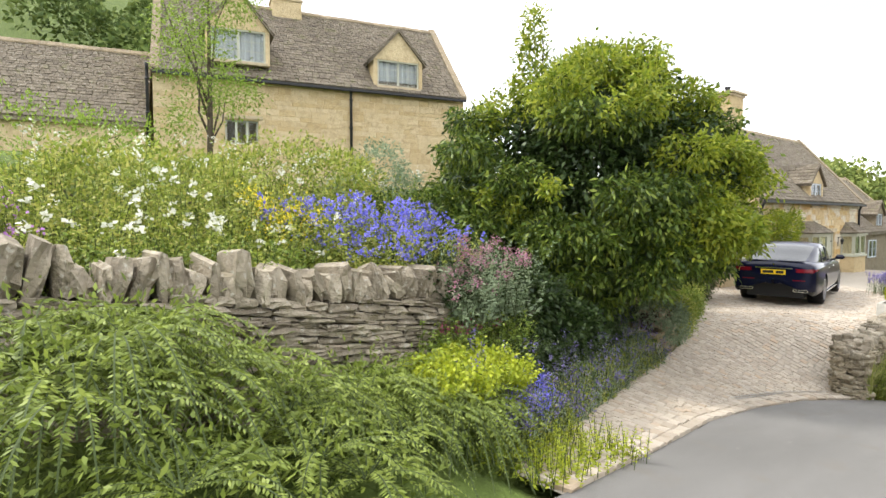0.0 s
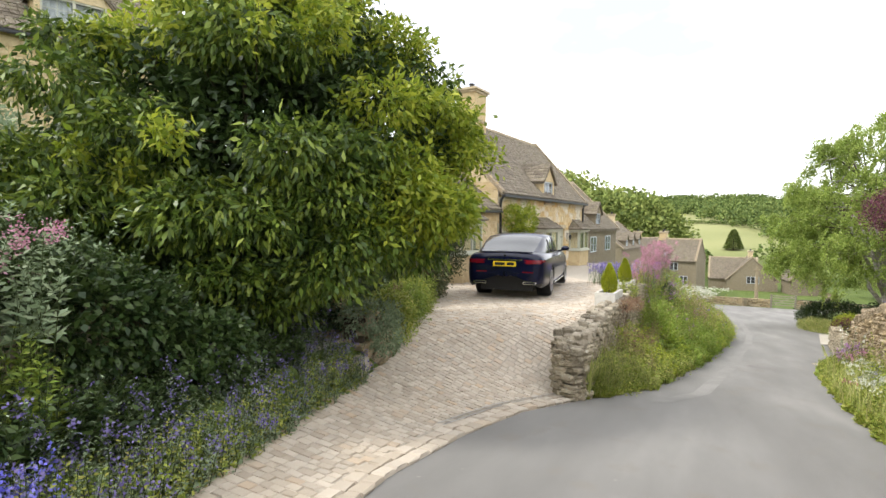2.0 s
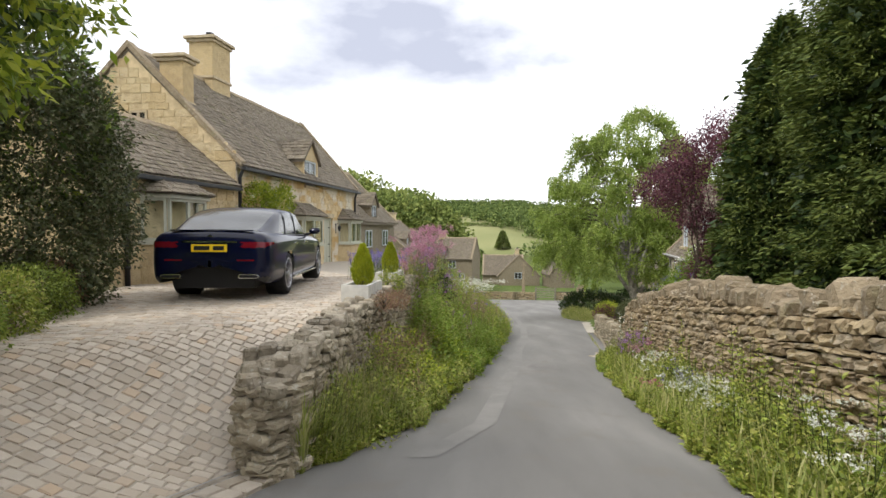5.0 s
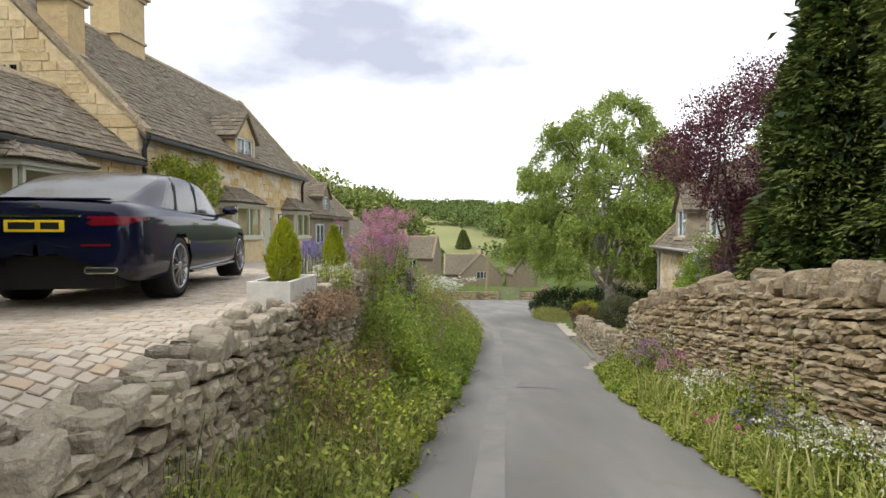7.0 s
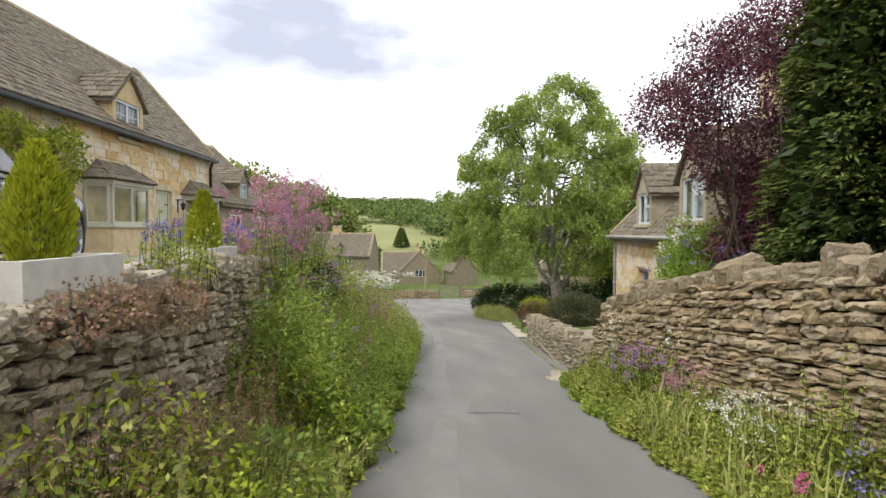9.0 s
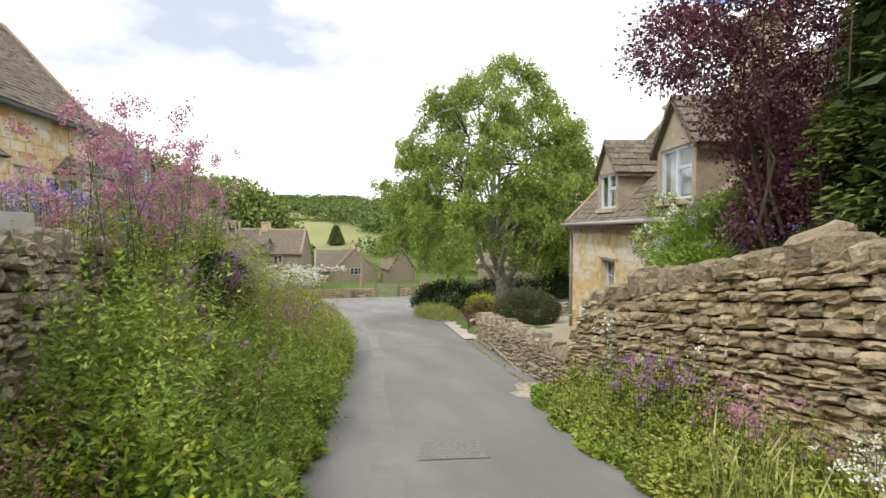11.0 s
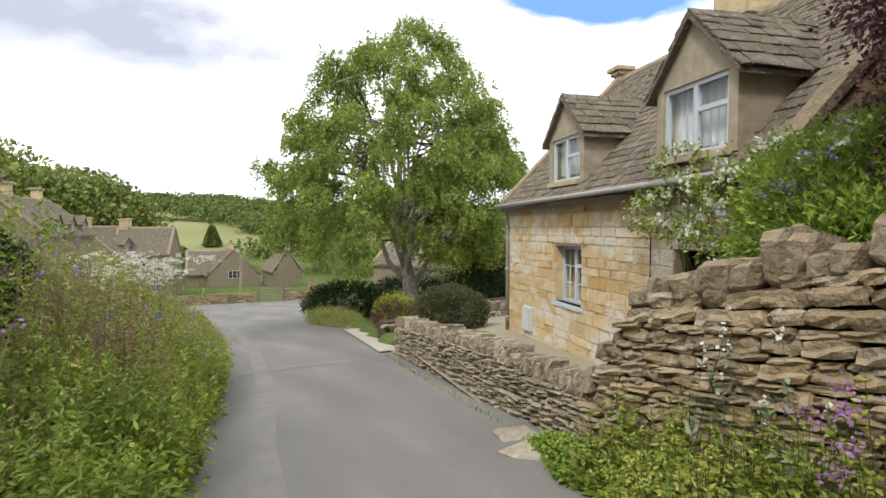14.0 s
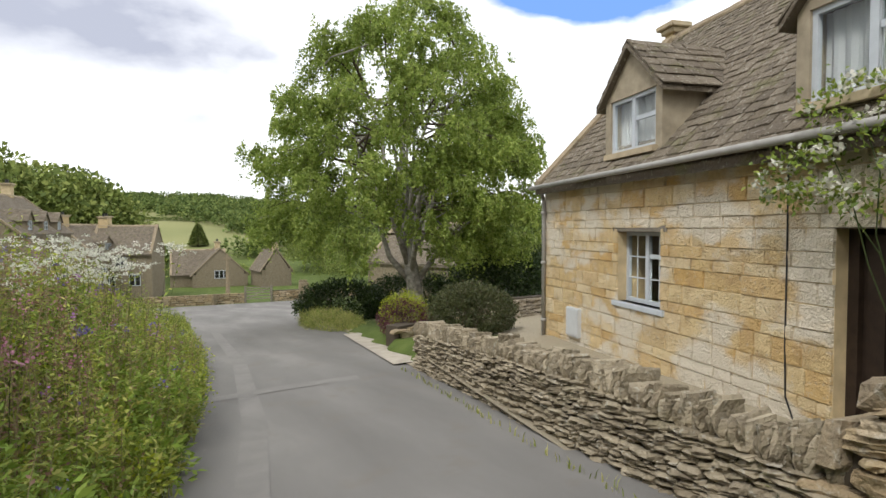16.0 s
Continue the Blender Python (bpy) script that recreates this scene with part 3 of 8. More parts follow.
def lay(name, items, shapes, mat, parent, near, limit=300):
    """Lays pieces (matrix, shape number): those for which near() holds become objects, the rest one joined part."""
    meshes = shapes_mesh(name, shapes, mat)
    V, F, made, size, faces = [], [], 0, len(shapes[0]), faces_of(shapes[0])
    for m, k in items:
        if made < limit and near(m.translation):
            ob = new(name, meshes[k])
            ob.parent = parent
            ob.matrix_local = m
            made += 1
            continue
        o = size * len(V)
        A = np.array(m)
        V.append(shapes[k] @ A[:3, :3].T + A[:3, 3])
        F += [tuple(i + o for i in f) for f in faces]
    if V:
        me = bpy.data.meshes.new(name + "_rest")
        me.from_pydata(np.concatenate(V).tolist(), [], F)
        me.materials.append(mat)
        ob = new(name + "_rest", me)
        ob.parent = parent
        tagged(ob, kind="stuff")


def dry_wall(name, label, line, base, top, thick, course, length, mat, cope, cope_mat, seed, near, face=1, both=False, coarse=0.1):
    """A dry stone wall along a line of (x, y): courses of single stones on a dark core, upright coping stones on top.
    face 1: the face lies to the right of the line's direction."""
    rng = np.random.default_rng(seed)
    root = thing(name, Matrix(), label, "wall", kind="structure")
    pts = [Vector((x, y, 0)) for x, y in line]
    seg = [(b - a).length for a, b in zip(pts, pts[1:])]
    total = sum(seg)

    def at(s):
        for a, b, l in zip(pts, pts[1:], seg):
            if s <= l or b is pts[-1]:
                d = (b - a).normalized()
                return a + d * s, d
            s -= l
    core = Geo()
    steps = max(2, int(total / 0.5))
    for i in range(steps + 1):
        p, d = at(total * i / steps)
        r = Vector((d.y, -d.x, 0)) * face
        for off in (0.07, thick - 0.05):
            for z in (base(p.y) - 0.3, top(p.y) - 0.03):
                core.v.append((p.x - r.x * off, p.y - r.y * off, z))
    for i in range(steps):
        o = 4 * i
        core.f += [(o, o + 4, o + 5, o + 1), (o + 2, o + 3, o + 7, o + 6), (o + 1, o + 5, o + 7, o + 3)]
    core.f += [(0, 1, 3, 2), (4 * steps, 4 * steps + 2, 4 * steps + 3, 4 * steps + 1)]
    core.make("core", M["core"], root)
    shapes = rubble_shapes(16, seed, coarse)
    for side in ((0, 1) if both else (0,)):
        items = []
        z_rel, row = 0.0, 0
        hmax = max(top(p.y) - base(p.y) for p in pts)
        while z_rel < hmax:
            h = rng.uniform(*course)
            s = rng.uniform(-0.3, 0)
            while s < total:
                w = rng.uniform(*length)
                hh = h * rng.uniform(0.85, 1.05)
                p, d = at(min(max(s + w / 2, 0), total))
                hb = top(p.y) - base(p.y)
                if z_rel + h * 0.6 < hb and s + w * 0.5 > 0:
                    q, _ = at(min(s + w, total))
                    slope = math.atan2(base(q.y) - base(p.y), max(0.02, (q - p).length)) if s + w < total else 0
                    r = Vector((d.y, -d.x, 0)) * face
                    f = -r if side else r
                    c = p - r * (thick if side else 0) - f * 0.07
                    c.z = base(p.y) + z_rel + h / 2 + rng.uniform(-0.01, 0.01)
                    ang = math.atan2(f.y, f.x) + math.pi / 2
                    sg = 1 if (d.x * math.cos(ang) + d.y * math.sin(ang)) > 0 else -1
                    m = Matrix.Translation(c + f * rng.uniform(-0.025, 0.03)) @ Matrix.Rotation(ang + rng.uniform(-0.06, 0.06), 4, "Z") @ Matrix.Rotation(-sg * slope + rng.uniform(-0.06, 0.06), 4, "Y") @ Matrix.Diagonal((w * 0.98, 0.17, hh * 0.96, 1))
                    items.append((m, int(rng.integers(16))))
                s += w
            z_rel += h
        lay("stone", items, shapes, mat, root, near if not side else (lambda p: False))
    if cope:
        items, s = [], 0.0
        cs = boulder_shapes(12, seed + 1) if cope[0] > 0.09 else rubble_shapes(12, seed + 1, 0.06)
        rows = 3 if cope[3] < 0.18 and cope[0] > 0.08 else 1
        while s < total:
            w = rng.uniform(cope[0], cope[1])
            h = rng.uniform(cope[2], cope[3])
            p, d = at(s)
            r = Vector((d.y, -d.x, 0)) * face
            for q in range(rows):
                hq = h * rng.uniform(0.7, 1.15) * (0.7 if q == 2 else 1)
                c = p - r * (thick * (q + 0.5) / rows) + d * rng.uniform(-0.05, 0.05) * (rows > 1)
                c.z = top(p.y) + hq / 2 - 0.04
                m = Matrix.Translation(c) @ Matrix.Rotation(math.atan2(r.y, r.x) + math.pi / 2 + rng.uniform(-0.1, 0.1), 4, "Z") @ Matrix.Rotation(rng.normal() * 0.17, 4, "Y") @ Matrix.Rotation(rng.normal() * 0.09, 4, "X") @ Matrix.Diagonal((w * 0.92, thick / rows * rng.uniform(0.9, 1.15), hq, 1))
                items.append((m, int(rng.integers(12))))
            s += w
        lay("coping_stone", items, cs, cope_mat, root, near, 220)
    return root


def block_face(parent, x0, x1, z0, z1, holes, mat, seed, course=(0.16, 0.3), length=(0.25, 0.75), y=0.0, top=None, near=None, name="block"):
    """Squared stone blocks, a few millimetres proud, over a facade in the xz plane that faces -y; holes (x0, x1, z0, z1)."""
    rng = np.random.default_rng(seed)
    shapes = stone_shapes(10, seed, 0.025, 0.03)
    items, z = [], z0
    while z < z1 - 0.05:
        h = min(rng.uniform(*course), z1 - z)
        x = x0 + rng.uniform(-0.2, 0)
        while x < x1:
            w = rng.uniform(*length)
            a, b = max(x, x0), min(x + w, x1)
            x += w
            for hx0, hx1, hz0, hz1 in holes:
                if z < hz1 - 0.03 and z + h > hz0 + 0.03 and a < hx1 and b > hx0:
                    if a < hx0 and b > hx1:
                        b = hx0
                    elif a < hx0:
                        b = hx0
                    else:
                        a = hx1
                        if b - a < 0.02:
                            a = b
            if b - a < 0.05 or (top is not None and z + h * 0.7 > top((a + b) / 2)):
                continue
            m = Matrix.Translation(((a + b) / 2, y + 0.028 - rng.uniform(0.0, 0.009), z + h / 2)) @ Matrix.Rotation(rng.normal() * 0.011, 4, "Y") @ Matrix.Diagonal((b - a - 0.005, 0.08, h - 0.005, 1))
            items.append((m, int(rng.integers(10))))
        z += h
    lay(name, items, shapes, mat, parent, near or (lambda p: False))


def pierced(parent, name, x0, x1, z0, z1, thick, holes, mat, y=0.0):
    """A wall slab in the xz plane, from y inward, with openings through it."""
    g = Geo()
    xa = sorted({x0, x1, *[v for h in holes for v in h[:2] if x0 < v < x1]})
    za = sorted({z0, z1, *[v for h in holes for v in h[2:] if z0 < v < z1]})
    for i in range(len(za) - 1):
        run = None
        for j in range(len(xa)):
            solid = j < len(xa) - 1 and not any(h[0] < (xa[j] + xa[j + 1]) / 2 < h[1] and h[2] < (za[i] + za[i + 1]) / 2 < h[3] for h in holes)
            if solid and run is None:
                run = xa[j]
            if not solid and run is not None:
                g.box(run, xa[j], y, y + thick, za[i], za[i + 1])
                run = None
    return g.make(name, mat, parent)


def window(parent, x0, x1, z0, z1, y, lights=2, bars=(1, 2), mat=None, name="window", curtain=False, transom=False):
    """A casement window: frame, panes and glazing bars, set at depth y."""
    mat = mat or M["sage"]
    w = new(name)
    w.parent = parent
    f = 0.055
    g = Geo()
    g.box(x0, x1, y, y + 0.06, z0, z0 + f).box(x0, x1, y, y + 0.06, z1 - f, z1)
    step = (x1 - x0) / lights
    for k in range(lights + 1):
        c = x0 + k * step
        a, b = (c, c + f) if k == 0 else (c - f, c) if k == lights else (c - f * 0.7, c + f * 0.7)
        g.box(a, b, y + 0.002, y + 0.058, z0 + f, z1 - f)
    g.make("window_frame", mat, w)
    for k in range(lights):
        a, b = x0 + k * step + f, x0 + (k + 1) * step - f
        Geo().box(a - 0.01, b + 0.01, y + 0.03, y + 0.034, z0 + f - 0.01, z1 - f + 0.01).make("pane", M["glass"], w).visible_shadow = False
        t = Geo()
        for i in range(1, bars[0] + 1):
            c = a + (b - a) * i / (bars[0] + 1)
            t.box(c - 0.009, c + 0.009, y + 0.018, y + 0.028, z0 + f, z1 - f)
        for i in range(1, bars[1] + 1):
            c = z0 + f + (z1 - z0 - 2 * f) * i / (bars[1] + 1)
            t.box(a, b, y + 0.016, y + 0.026, c - 0.009, c + 0.009)
        if transom and k == lights - 1:
            t.box(a, b, y + 0.004, y + 0.05, z1 - f - 0.32, z1 - f - 0.26)
        if t.v:
            t.make("glazing_bar", mat, w)
    if curtain:
        c = Geo()
        n = 26
        for k in range(n + 1):
            x = x0 + 0.02 + (x1 - x0 - 0.04) * k / n
            for z in (z0 + 0.03, z1 - 0.03):
                c.v.append((x, y + 0.15 + 0.02 * math.sin(k * 1.9), z))
        c.f = [(2 * k, 2 * k + 2, 2 * k + 3, 2 * k + 1) for k in range(n)]
        c.make("curtain", M["curtain"], w, "white net curtain behind the glass")
    return w


def tiles(parent, a, b, c, d, seed, near=None, rows=None, width=(0.12, 0.25), mat=None, limit=300):
    """Stone tiles over a slope: a-b is the eave, d-c the ridge above it (a below d, b below c). Rows get smaller upward."""
    rng = np.random.default_rng(seed)
    a, b, c, d = (Vector(v) for v in (a, b, c, d))
    rise = ((d - a).length + (c - b).length) / 2
    shapes = stone_shapes(10, seed, 0.07, 0.06)
    items, s = [], 0.0
    n = rows or int(rise / 0.135)
    up = ((d + c) / 2 - (a + b) / 2).normalized()
    along = (b - a).normalized()
    out = along.cross(up)
    turn = Matrix((along, -out, up)).transposed().to_4x4()
    wsum = sum(1.35 - 0.7 * k / n for k in range(n))
    for k in range(n):
        h = rise * (1.35 - 0.7 * k / n) / wsum
        t0 = s / rise
        lo, hi = a.lerp(d, t0), b.lerp(c, t0)
        length = (hi - lo).length
        x = rng.uniform(-0.15, 0)
        while x < length:
            w = rng.uniform(*width) * (1.2 - 0.5 * k / n)
            p0, p1 = max(0, x), min(length, x + w)
            x += w
            if p1 - p0 < 0.05:
                continue
            p = lo + (hi - lo) / max(length, 1e-6) * ((p0 + p1) / 2) + up * (h * 0.62) + out * (0.022 + rng.uniform(0, 0.014))
            m = Matrix.Translation(p) @ turn @ Matrix.Rotation(-0.09 + rng.normal() * 0.012, 4, "X") @ Matrix.Rotation(rng.normal() * 0.02, 4, "Y") @ Matrix.Diagonal((p1 - p0 - 0.008, 0.03, h * 1.3, 1))
            items.append((m, int(rng.integers(10))))
        s += h
    lay("roof_tile", items, shapes, mat or M["tile"], parent, near or (lambda p: False), limit)


def gable_roof(parent, x0, x1, y0, y1, eave, ridge, over=0.18, seed=1, near=None, thick=0.12, back=True, cope=True):
    """A pitched roof whose ridge runs along x: slabs, tiles, ridge stones and coped verges."""
    ym = (y0 + y1) / 2
    k = (ridge - eave) / (ym - y0)
    ya, za = y0 - over, eave - over * k
    roof = Geo()
    roof.slab([(ya, za - thick), (ym, ridge - thick), (y1 + over, za - thick), (y1 + over, za), (ym, ridge), (ya, za)], "x", x0, x1)
    body = roof.make("roof", M["tile"], parent, "stone-tiled pitched roof with lichen")
    tiles(body, (x0, ya, za), (x1, ya, za), (x1, ym, ridge), (x0, ym, ridge), seed, near)
    if back:
        tiles(body, (x1, y1 + over, za), (x0, y1 + over, za), (x0, ym, ridge), (x1, ym, ridge), seed + 1)
    x, rng = x0, random.Random(seed)
    while x < x1 - 0.1:
        w = rng.uniform(0.35, 0.5)
        e = min(x1, x + w)
        Geo().slab([(ym - 0.16, ridge - 0.09), (ym, ridge + 0.02), (ym + 0.16, ridge - 0.09), (ym + 0.15, ridge - 0.04), (ym, ridge + 0.085 + rng.uniform(0, 0.015)), (ym - 0.15, ridge - 0.04)], "x", x + 0.006, e).make("ridge_stone", M["cope"], body)
        x = e
    if cope:
        for xa, xb in ((x0 - 0.06, x0 + 0.2), (x1 - 0.2, x1 + 0.06)):
            cg = Geo()
            cg.slab([(ya, za - 0.02), (ym, ridge - 0.02), (y1 + over, za - 0.02), (y1 + over, za + 0.13), (ym, ridge + 0.16), (ya, za + 0.13)], "x", xa, xb)
            cg.make("verge_coping", M["cope"], body)
    return body


def gable_wall(parent, x0, x1, y0, y1, z0, eave, ridge, mat, name="gable_wall"):
    ym = (y0 + y1) / 2
    return Geo().slab([(y0, z0), (y1, z0), (y1, eave), (ym, ridge), (y0, eave)], "x", x0, x1).make(name, mat, parent)


def dormer(parent, x0, x1, eave_z, top_z, apex, y0, depth, sill, seed, mat_frame, cheek, curtain=True, near=None, bars=(1, 2)):
    """A small gabled dormer: face with window, cheeks and a tiled roof of its own."""
    d = new("dormer")
    d.parent = parent
    xm, face = (x0 + x1) / 2, Geo()
    wx0, wx1 = x0 + 0.14, x1 - 0.14
    face.slab([(x0, top_z), (x1, top_z), (xm, apex)], "y", y0, y0 + 0.14)
    face.box(x0, wx0, y0, y0 + 0.14, sill - 0.05, top_z).box(wx1, x1, y0, y0 + 0.14, sill - 0.05, top_z)
    face.make("dormer_face", cheek, d)
    Geo().box(x0, x0 + 0.12, y0 + 0.14, y0 + depth, sill - 0.05, top_z).make("cheek", cheek, d)
    Geo().box(x1 - 0.12, x1, y0 + 0.14, y0 + depth, sill - 0.05, top_z).make("cheek", cheek, d)
    Geo().box(wx0 - 0.06, wx1 + 0.06, y0 - 0.09, y0 + 0.1, sill - 0.09, sill).make("window_sill", M["dressing"], d, bevel=0.008)
    window(d, wx0, wx1, sill, top_z, y0 + 0.03, 2, bars, mat_frame, "dormer_window", curtain, bars[0] == 0)
    o = 0.12
    k = (apex - top_z) / (xm - x0)
    deep = depth + (apex - top_z) * 1.05
    roof = Geo()
    roof.slab([(x0 - o, top_z - o * k), (xm, apex), (x1 + o, top_z - o * k), (x1 + o, top_z - o * k + 0.06), (xm, apex + 0.07), (x0 - o, top_z - o * k + 0.06)], "y", y0 - 0.1, y0 + deep)
    r = roof.make("dormer_roof", M["tile"], d)
    zb = top_z - o * k + 0.06
    tiles(r, (x0 - o, y0 + deep, zb), (x0 - o, y0 - 0.1, zb), (xm, y0 - 0.1, apex + 0.07), (xm, y0 + deep, apex + 0.07), seed, None, 6, (0.2, 0.36))
    tiles(r, (x1 + o, y0 - 0.1, zb), (x1 + o, y0 + deep, zb), (xm, y0 + deep, apex + 0.07), (xm, y0 - 0.1, apex + 0.07), seed + 1, None, 6, (0.2, 0.36))
    return d


def chimney(parent, x, y, w, d, z0, z1, pots=1, mat=None):
    c = new("chimney")
    c.parent = parent
    mat = mat or M["ashlar_pale"]
    Geo().box(x - w / 2, x + w / 2, y - d / 2, y + d / 2, z0, z1 - 0.16).make("shaft", mat, c, bevel=0.012)
    Geo().box(x - w / 2 - 0.05, x + w / 2 + 0.05, y - d / 2 - 0.05, y + d / 2 + 0.05, z0 + (z1 - z0) * 0.28, z0 + (z1 - z0) * 0.28 + 0.09).make("string_course", M["dressing"], c, bevel=0.015)
    cap = Geo()
    cap.box(x - w / 2 - 0.06, x + w / 2 + 0.06, y - d / 2 - 0.06, y + d / 2 + 0.06, z1 - 0.2, z1 - 0.1)
    cap.box(x - w / 2 - 0.13, x + w / 2 + 0.13, y - d / 2 - 0.13, y + d / 2 + 0.13, z1 - 0.1, z1)
    cap.make("cap", M["dressing"], c, bevel=0.015)
    for k in range(pots):
        px = x + (k - (pots - 1) / 2) * 0.32
        Geo().lathe([(0.11, 0), (0.1, 0.22), (0.13, 0.24), (0.13, 0.28), (0.0, 0.285)], 14, Matrix.Translation((px, y, z1)) @ Matrix.Rotation(math.pi / 2, 4, "X")).make("pot", M["black_iron"], c)
    return c


def downpipe(parent, x, y, z0, z1, mat, r=0.035):
    g = Geo().tube([(x, y - 0.06, z0), (x, y - 0.06, z1 - 0.25), (x, y - 0.1, z1 - 0.12), (x, y - 0.16, z1)], r, 9)
    for z in (z0 + 0.35, (z0 + z1) / 2, z1 - 0.5):
        g.tube([(x, y - 0.06, z), (x, y - 0.06, z + 0.06)], r * 1.35, 9)
    return g.make("downpipe", mat, parent, smooth=True)


def bay(parent, x0, x1, z0, zs, zt, apex, proj, mat_frame, seed, lights=2):
    """A canted bay window: stone base, sill, posts with casements on three sides and a hipped tiled roof."""
    b = new("bay_window")
    b.parent = parent
    c = 0.3
    plan = [(x0, 0.0), (x0 + c, -proj), (x1 - c, -proj), (x1, 0.0)]
    Geo().slab(plan, "z", z0, zs - 0.08).make("base", M["ashlar_pale"], b)
    grow = [(x0 - 0.06, 0.0), (x0 + c - 0.04, -proj - 0.06), (x1 - c + 0.04, -proj - 0.06), (x1 + 0.06, 0.0)]
    Geo().slab(grow, "z", zs - 0.08, zs).make("window_sill", M["sage"], b, bevel=0.008)
    Geo().slab(grow, "z", zt, zt + 0.09).make("head", M["sage"], b, bevel=0.008)
    for (ax, ay), (bx, by), n in zip(plan, plan[1:], (1, lights, 1)):
        d = Vector((bx - ax, by - ay, 0))
        w = window(b, 0.04, d.length - 0.04, zs, zt, 0.0, n, (0, 0), mat_frame, "casement")
        w.matrix_local = Matrix.Translation((ax, ay, 0)) @ Matrix.Rotation(math.atan2(d.y, d.x), 4, "Z")
        post = Geo()
        post.box(-0.01, 0.09, -0.02, 0.08, zs, zt).box(d.length - 0.09, d.length + 0.01, -0.02, 0.08, zs, zt)
        ob = post.make("mullion", mat_frame, b)
        ob.matrix_local = w.matrix_local
    over = [(x0 - 0.14, 0.0), (x0 + c - 0.1, -proj - 0.14), (x1 - c + 0.1, -proj - 0.14), (x1 + 0.14, 0.0)]
    ra, rb = x0 + c + 0.25, x1 - c - 0.25
    v = [(x, y, zt + 0.09) for x, y in over] + [(ra, 0.0, apex), (rb, 0.0, apex)]
    roof = Geo().add(v, [(0, 1, 4), (1, 2, 5, 4), (2, 3, 5), (0, 4, 5, 3), (3, 2, 1, 0)]).make("bay_roof", M["tile"], b)
    tiles(roof, v[1], v[2], v[5], v[4], seed, None, 5, (0.16, 0.3))
    tiles(roof, v[0], v[1], v[4], v[4], seed + 1, None, 5, (0.16, 0.3))
    tiles(roof, v[2], v[3], v[5], v[5], seed + 2, None, 5, (0.16, 0.3))
    return b

# ---- the house at the top of the drive ----
HA = pose(-5.67, 16.2, 0, 0, 0, 84.6)
house = thing("house", HA, "honey limestone cottage with stone-tiled roof and bay windows", "house")
L, W, EA, RA = 10.45, 6.24, 3.95, 7.05
holes = [(6.55, 7.5, 0.4, 2.5), (4.75, 5.75, 3.6, 4.2)]
pierced(house, "front_wall", 0, L, 0.3, EA, 0.45, holes, M["mortar"])
block_face(house, 0, L, 0.5, EA, holes + [(3.3, 5.6, 0, 2.5), (8.2, 10.3, 0, 2.4)], M["ashlar"], 11)
gable_wall(house, 0.0, 0.45, 0.46, W - 0.46, 0.3, EA + 0.44, RA - 0.14, M["mortar"])
far_gable = gable_wall(house, L - 0.45, L, 0.46, W - 0.46, 0.3, EA + 0.44, RA - 0.14, M["mortar"])
Geo().box(0, L, W - 0.45, W, 0.3, EA).make("back_wall", M["ashlar_pale"], house)
gside = new("gable_facing")
gside.parent = house
gside.matrix_local = Matrix.Rotation(-math.pi / 2, 4, "Z")
block_face(gside, -W, 0, 0.6, RA - 0.1, [(-3.06, -2.54, 4.8, 5.29)], M["ashlar_pale"], 12, top=lambda x: EA + (RA - EA) * (1 - abs(x + W / 2) / (W / 2)) - 0.15)
# the wall is solid here: a dark panel paints the room's shade
Geo().box(-3.04, -2.56, -0.03, -0.012, 4.82, 5.27).make("dark_interior", M["room_shade"], gside)
window(gside, -3.06, -2.54, 4.8, 5.29, -0.075, 2, (0, 0), M["dressing"], "gable_window")
house_roof = gable_roof(house, 0, L, 0, W, EA, RA, seed=21, near=lambda p: p.x < 4.5 and p.y < 2)
# the far gable stands aslant, so that the ridge is longer than the eave
for ob in [far_gable, house_roof, *[c for c in house_roof.children if c.matrix_local == Matrix()]]:
    for v in ob.data.vertices:
        v.co.x += 1.5 * max(0.0, v.co.x - 4.5) / (L - 4.5) * min(1.0, max(0.0, v.co.y) / (W / 2))
Geo().box(-0.05, L + 0.05, -0.3, -0.19, EA - 0.3, EA - 0.2).make("gutter", M["black_iron"], house, bevel=0.02)
downpipe(house, 0.12, 0.0, 0.9, EA - 0.25, M["black_iron"], 0.045)
downpipe(house, L - 0.12, 0.0, 0.6, EA - 0.25, M["black_iron"], 0.045)
chimney(house, 4.0, W / 2, 1.12, 0.86, RA - 0.5, 8.5, 1)
chimney(house, 0.4, 1.95, 0.5, 0.7, 5.0, 6.85, 0)
dormer(house, 4.55, 5.95, EA, 4.52, 5.2, 0.0, 1.4, 3.62, 31, M["grey_paint"], M["ashlar_pale"])
bay(house, 3.3, 5.6, 0.6, 1.55, 2.42, 2.95, 0.46, M["sage"], 41)
bay(house, 8.2, 10.3, 0.5, 1.5, 2.36, 2.9, 0.46, M["sage"], 44)
door = new("door")
door.parent = house
dg = Geo().box(6.62, 7.43, 0.1, 0.15, 0.62, 2.42).make("door_leaf", M["sage"], door, "sage green plank door")
for k in range(5):
    Geo().box(6.66 + k * 0.15, 6.79 + k * 0.15, 0.088, 0.1, 0.65, 2.4).make("plank", M["sage"], dg)
Geo().box(6.55, 6.62, 0.06, 0.2, 0.6, 2.5).box(7.43, 7.5, 0.06, 0.2, 0.6, 2.5).box(6.62, 7.43, 0.06, 0.2, 2.42, 2.5).make("door_frame", M["sage"], door)
for z in (0.95, 1.45, 2.1):
    Geo().box(7.28, 7.42, 0.07, 0.09, z, z + 0.04).make("hinge", M["black_iron"], dg)
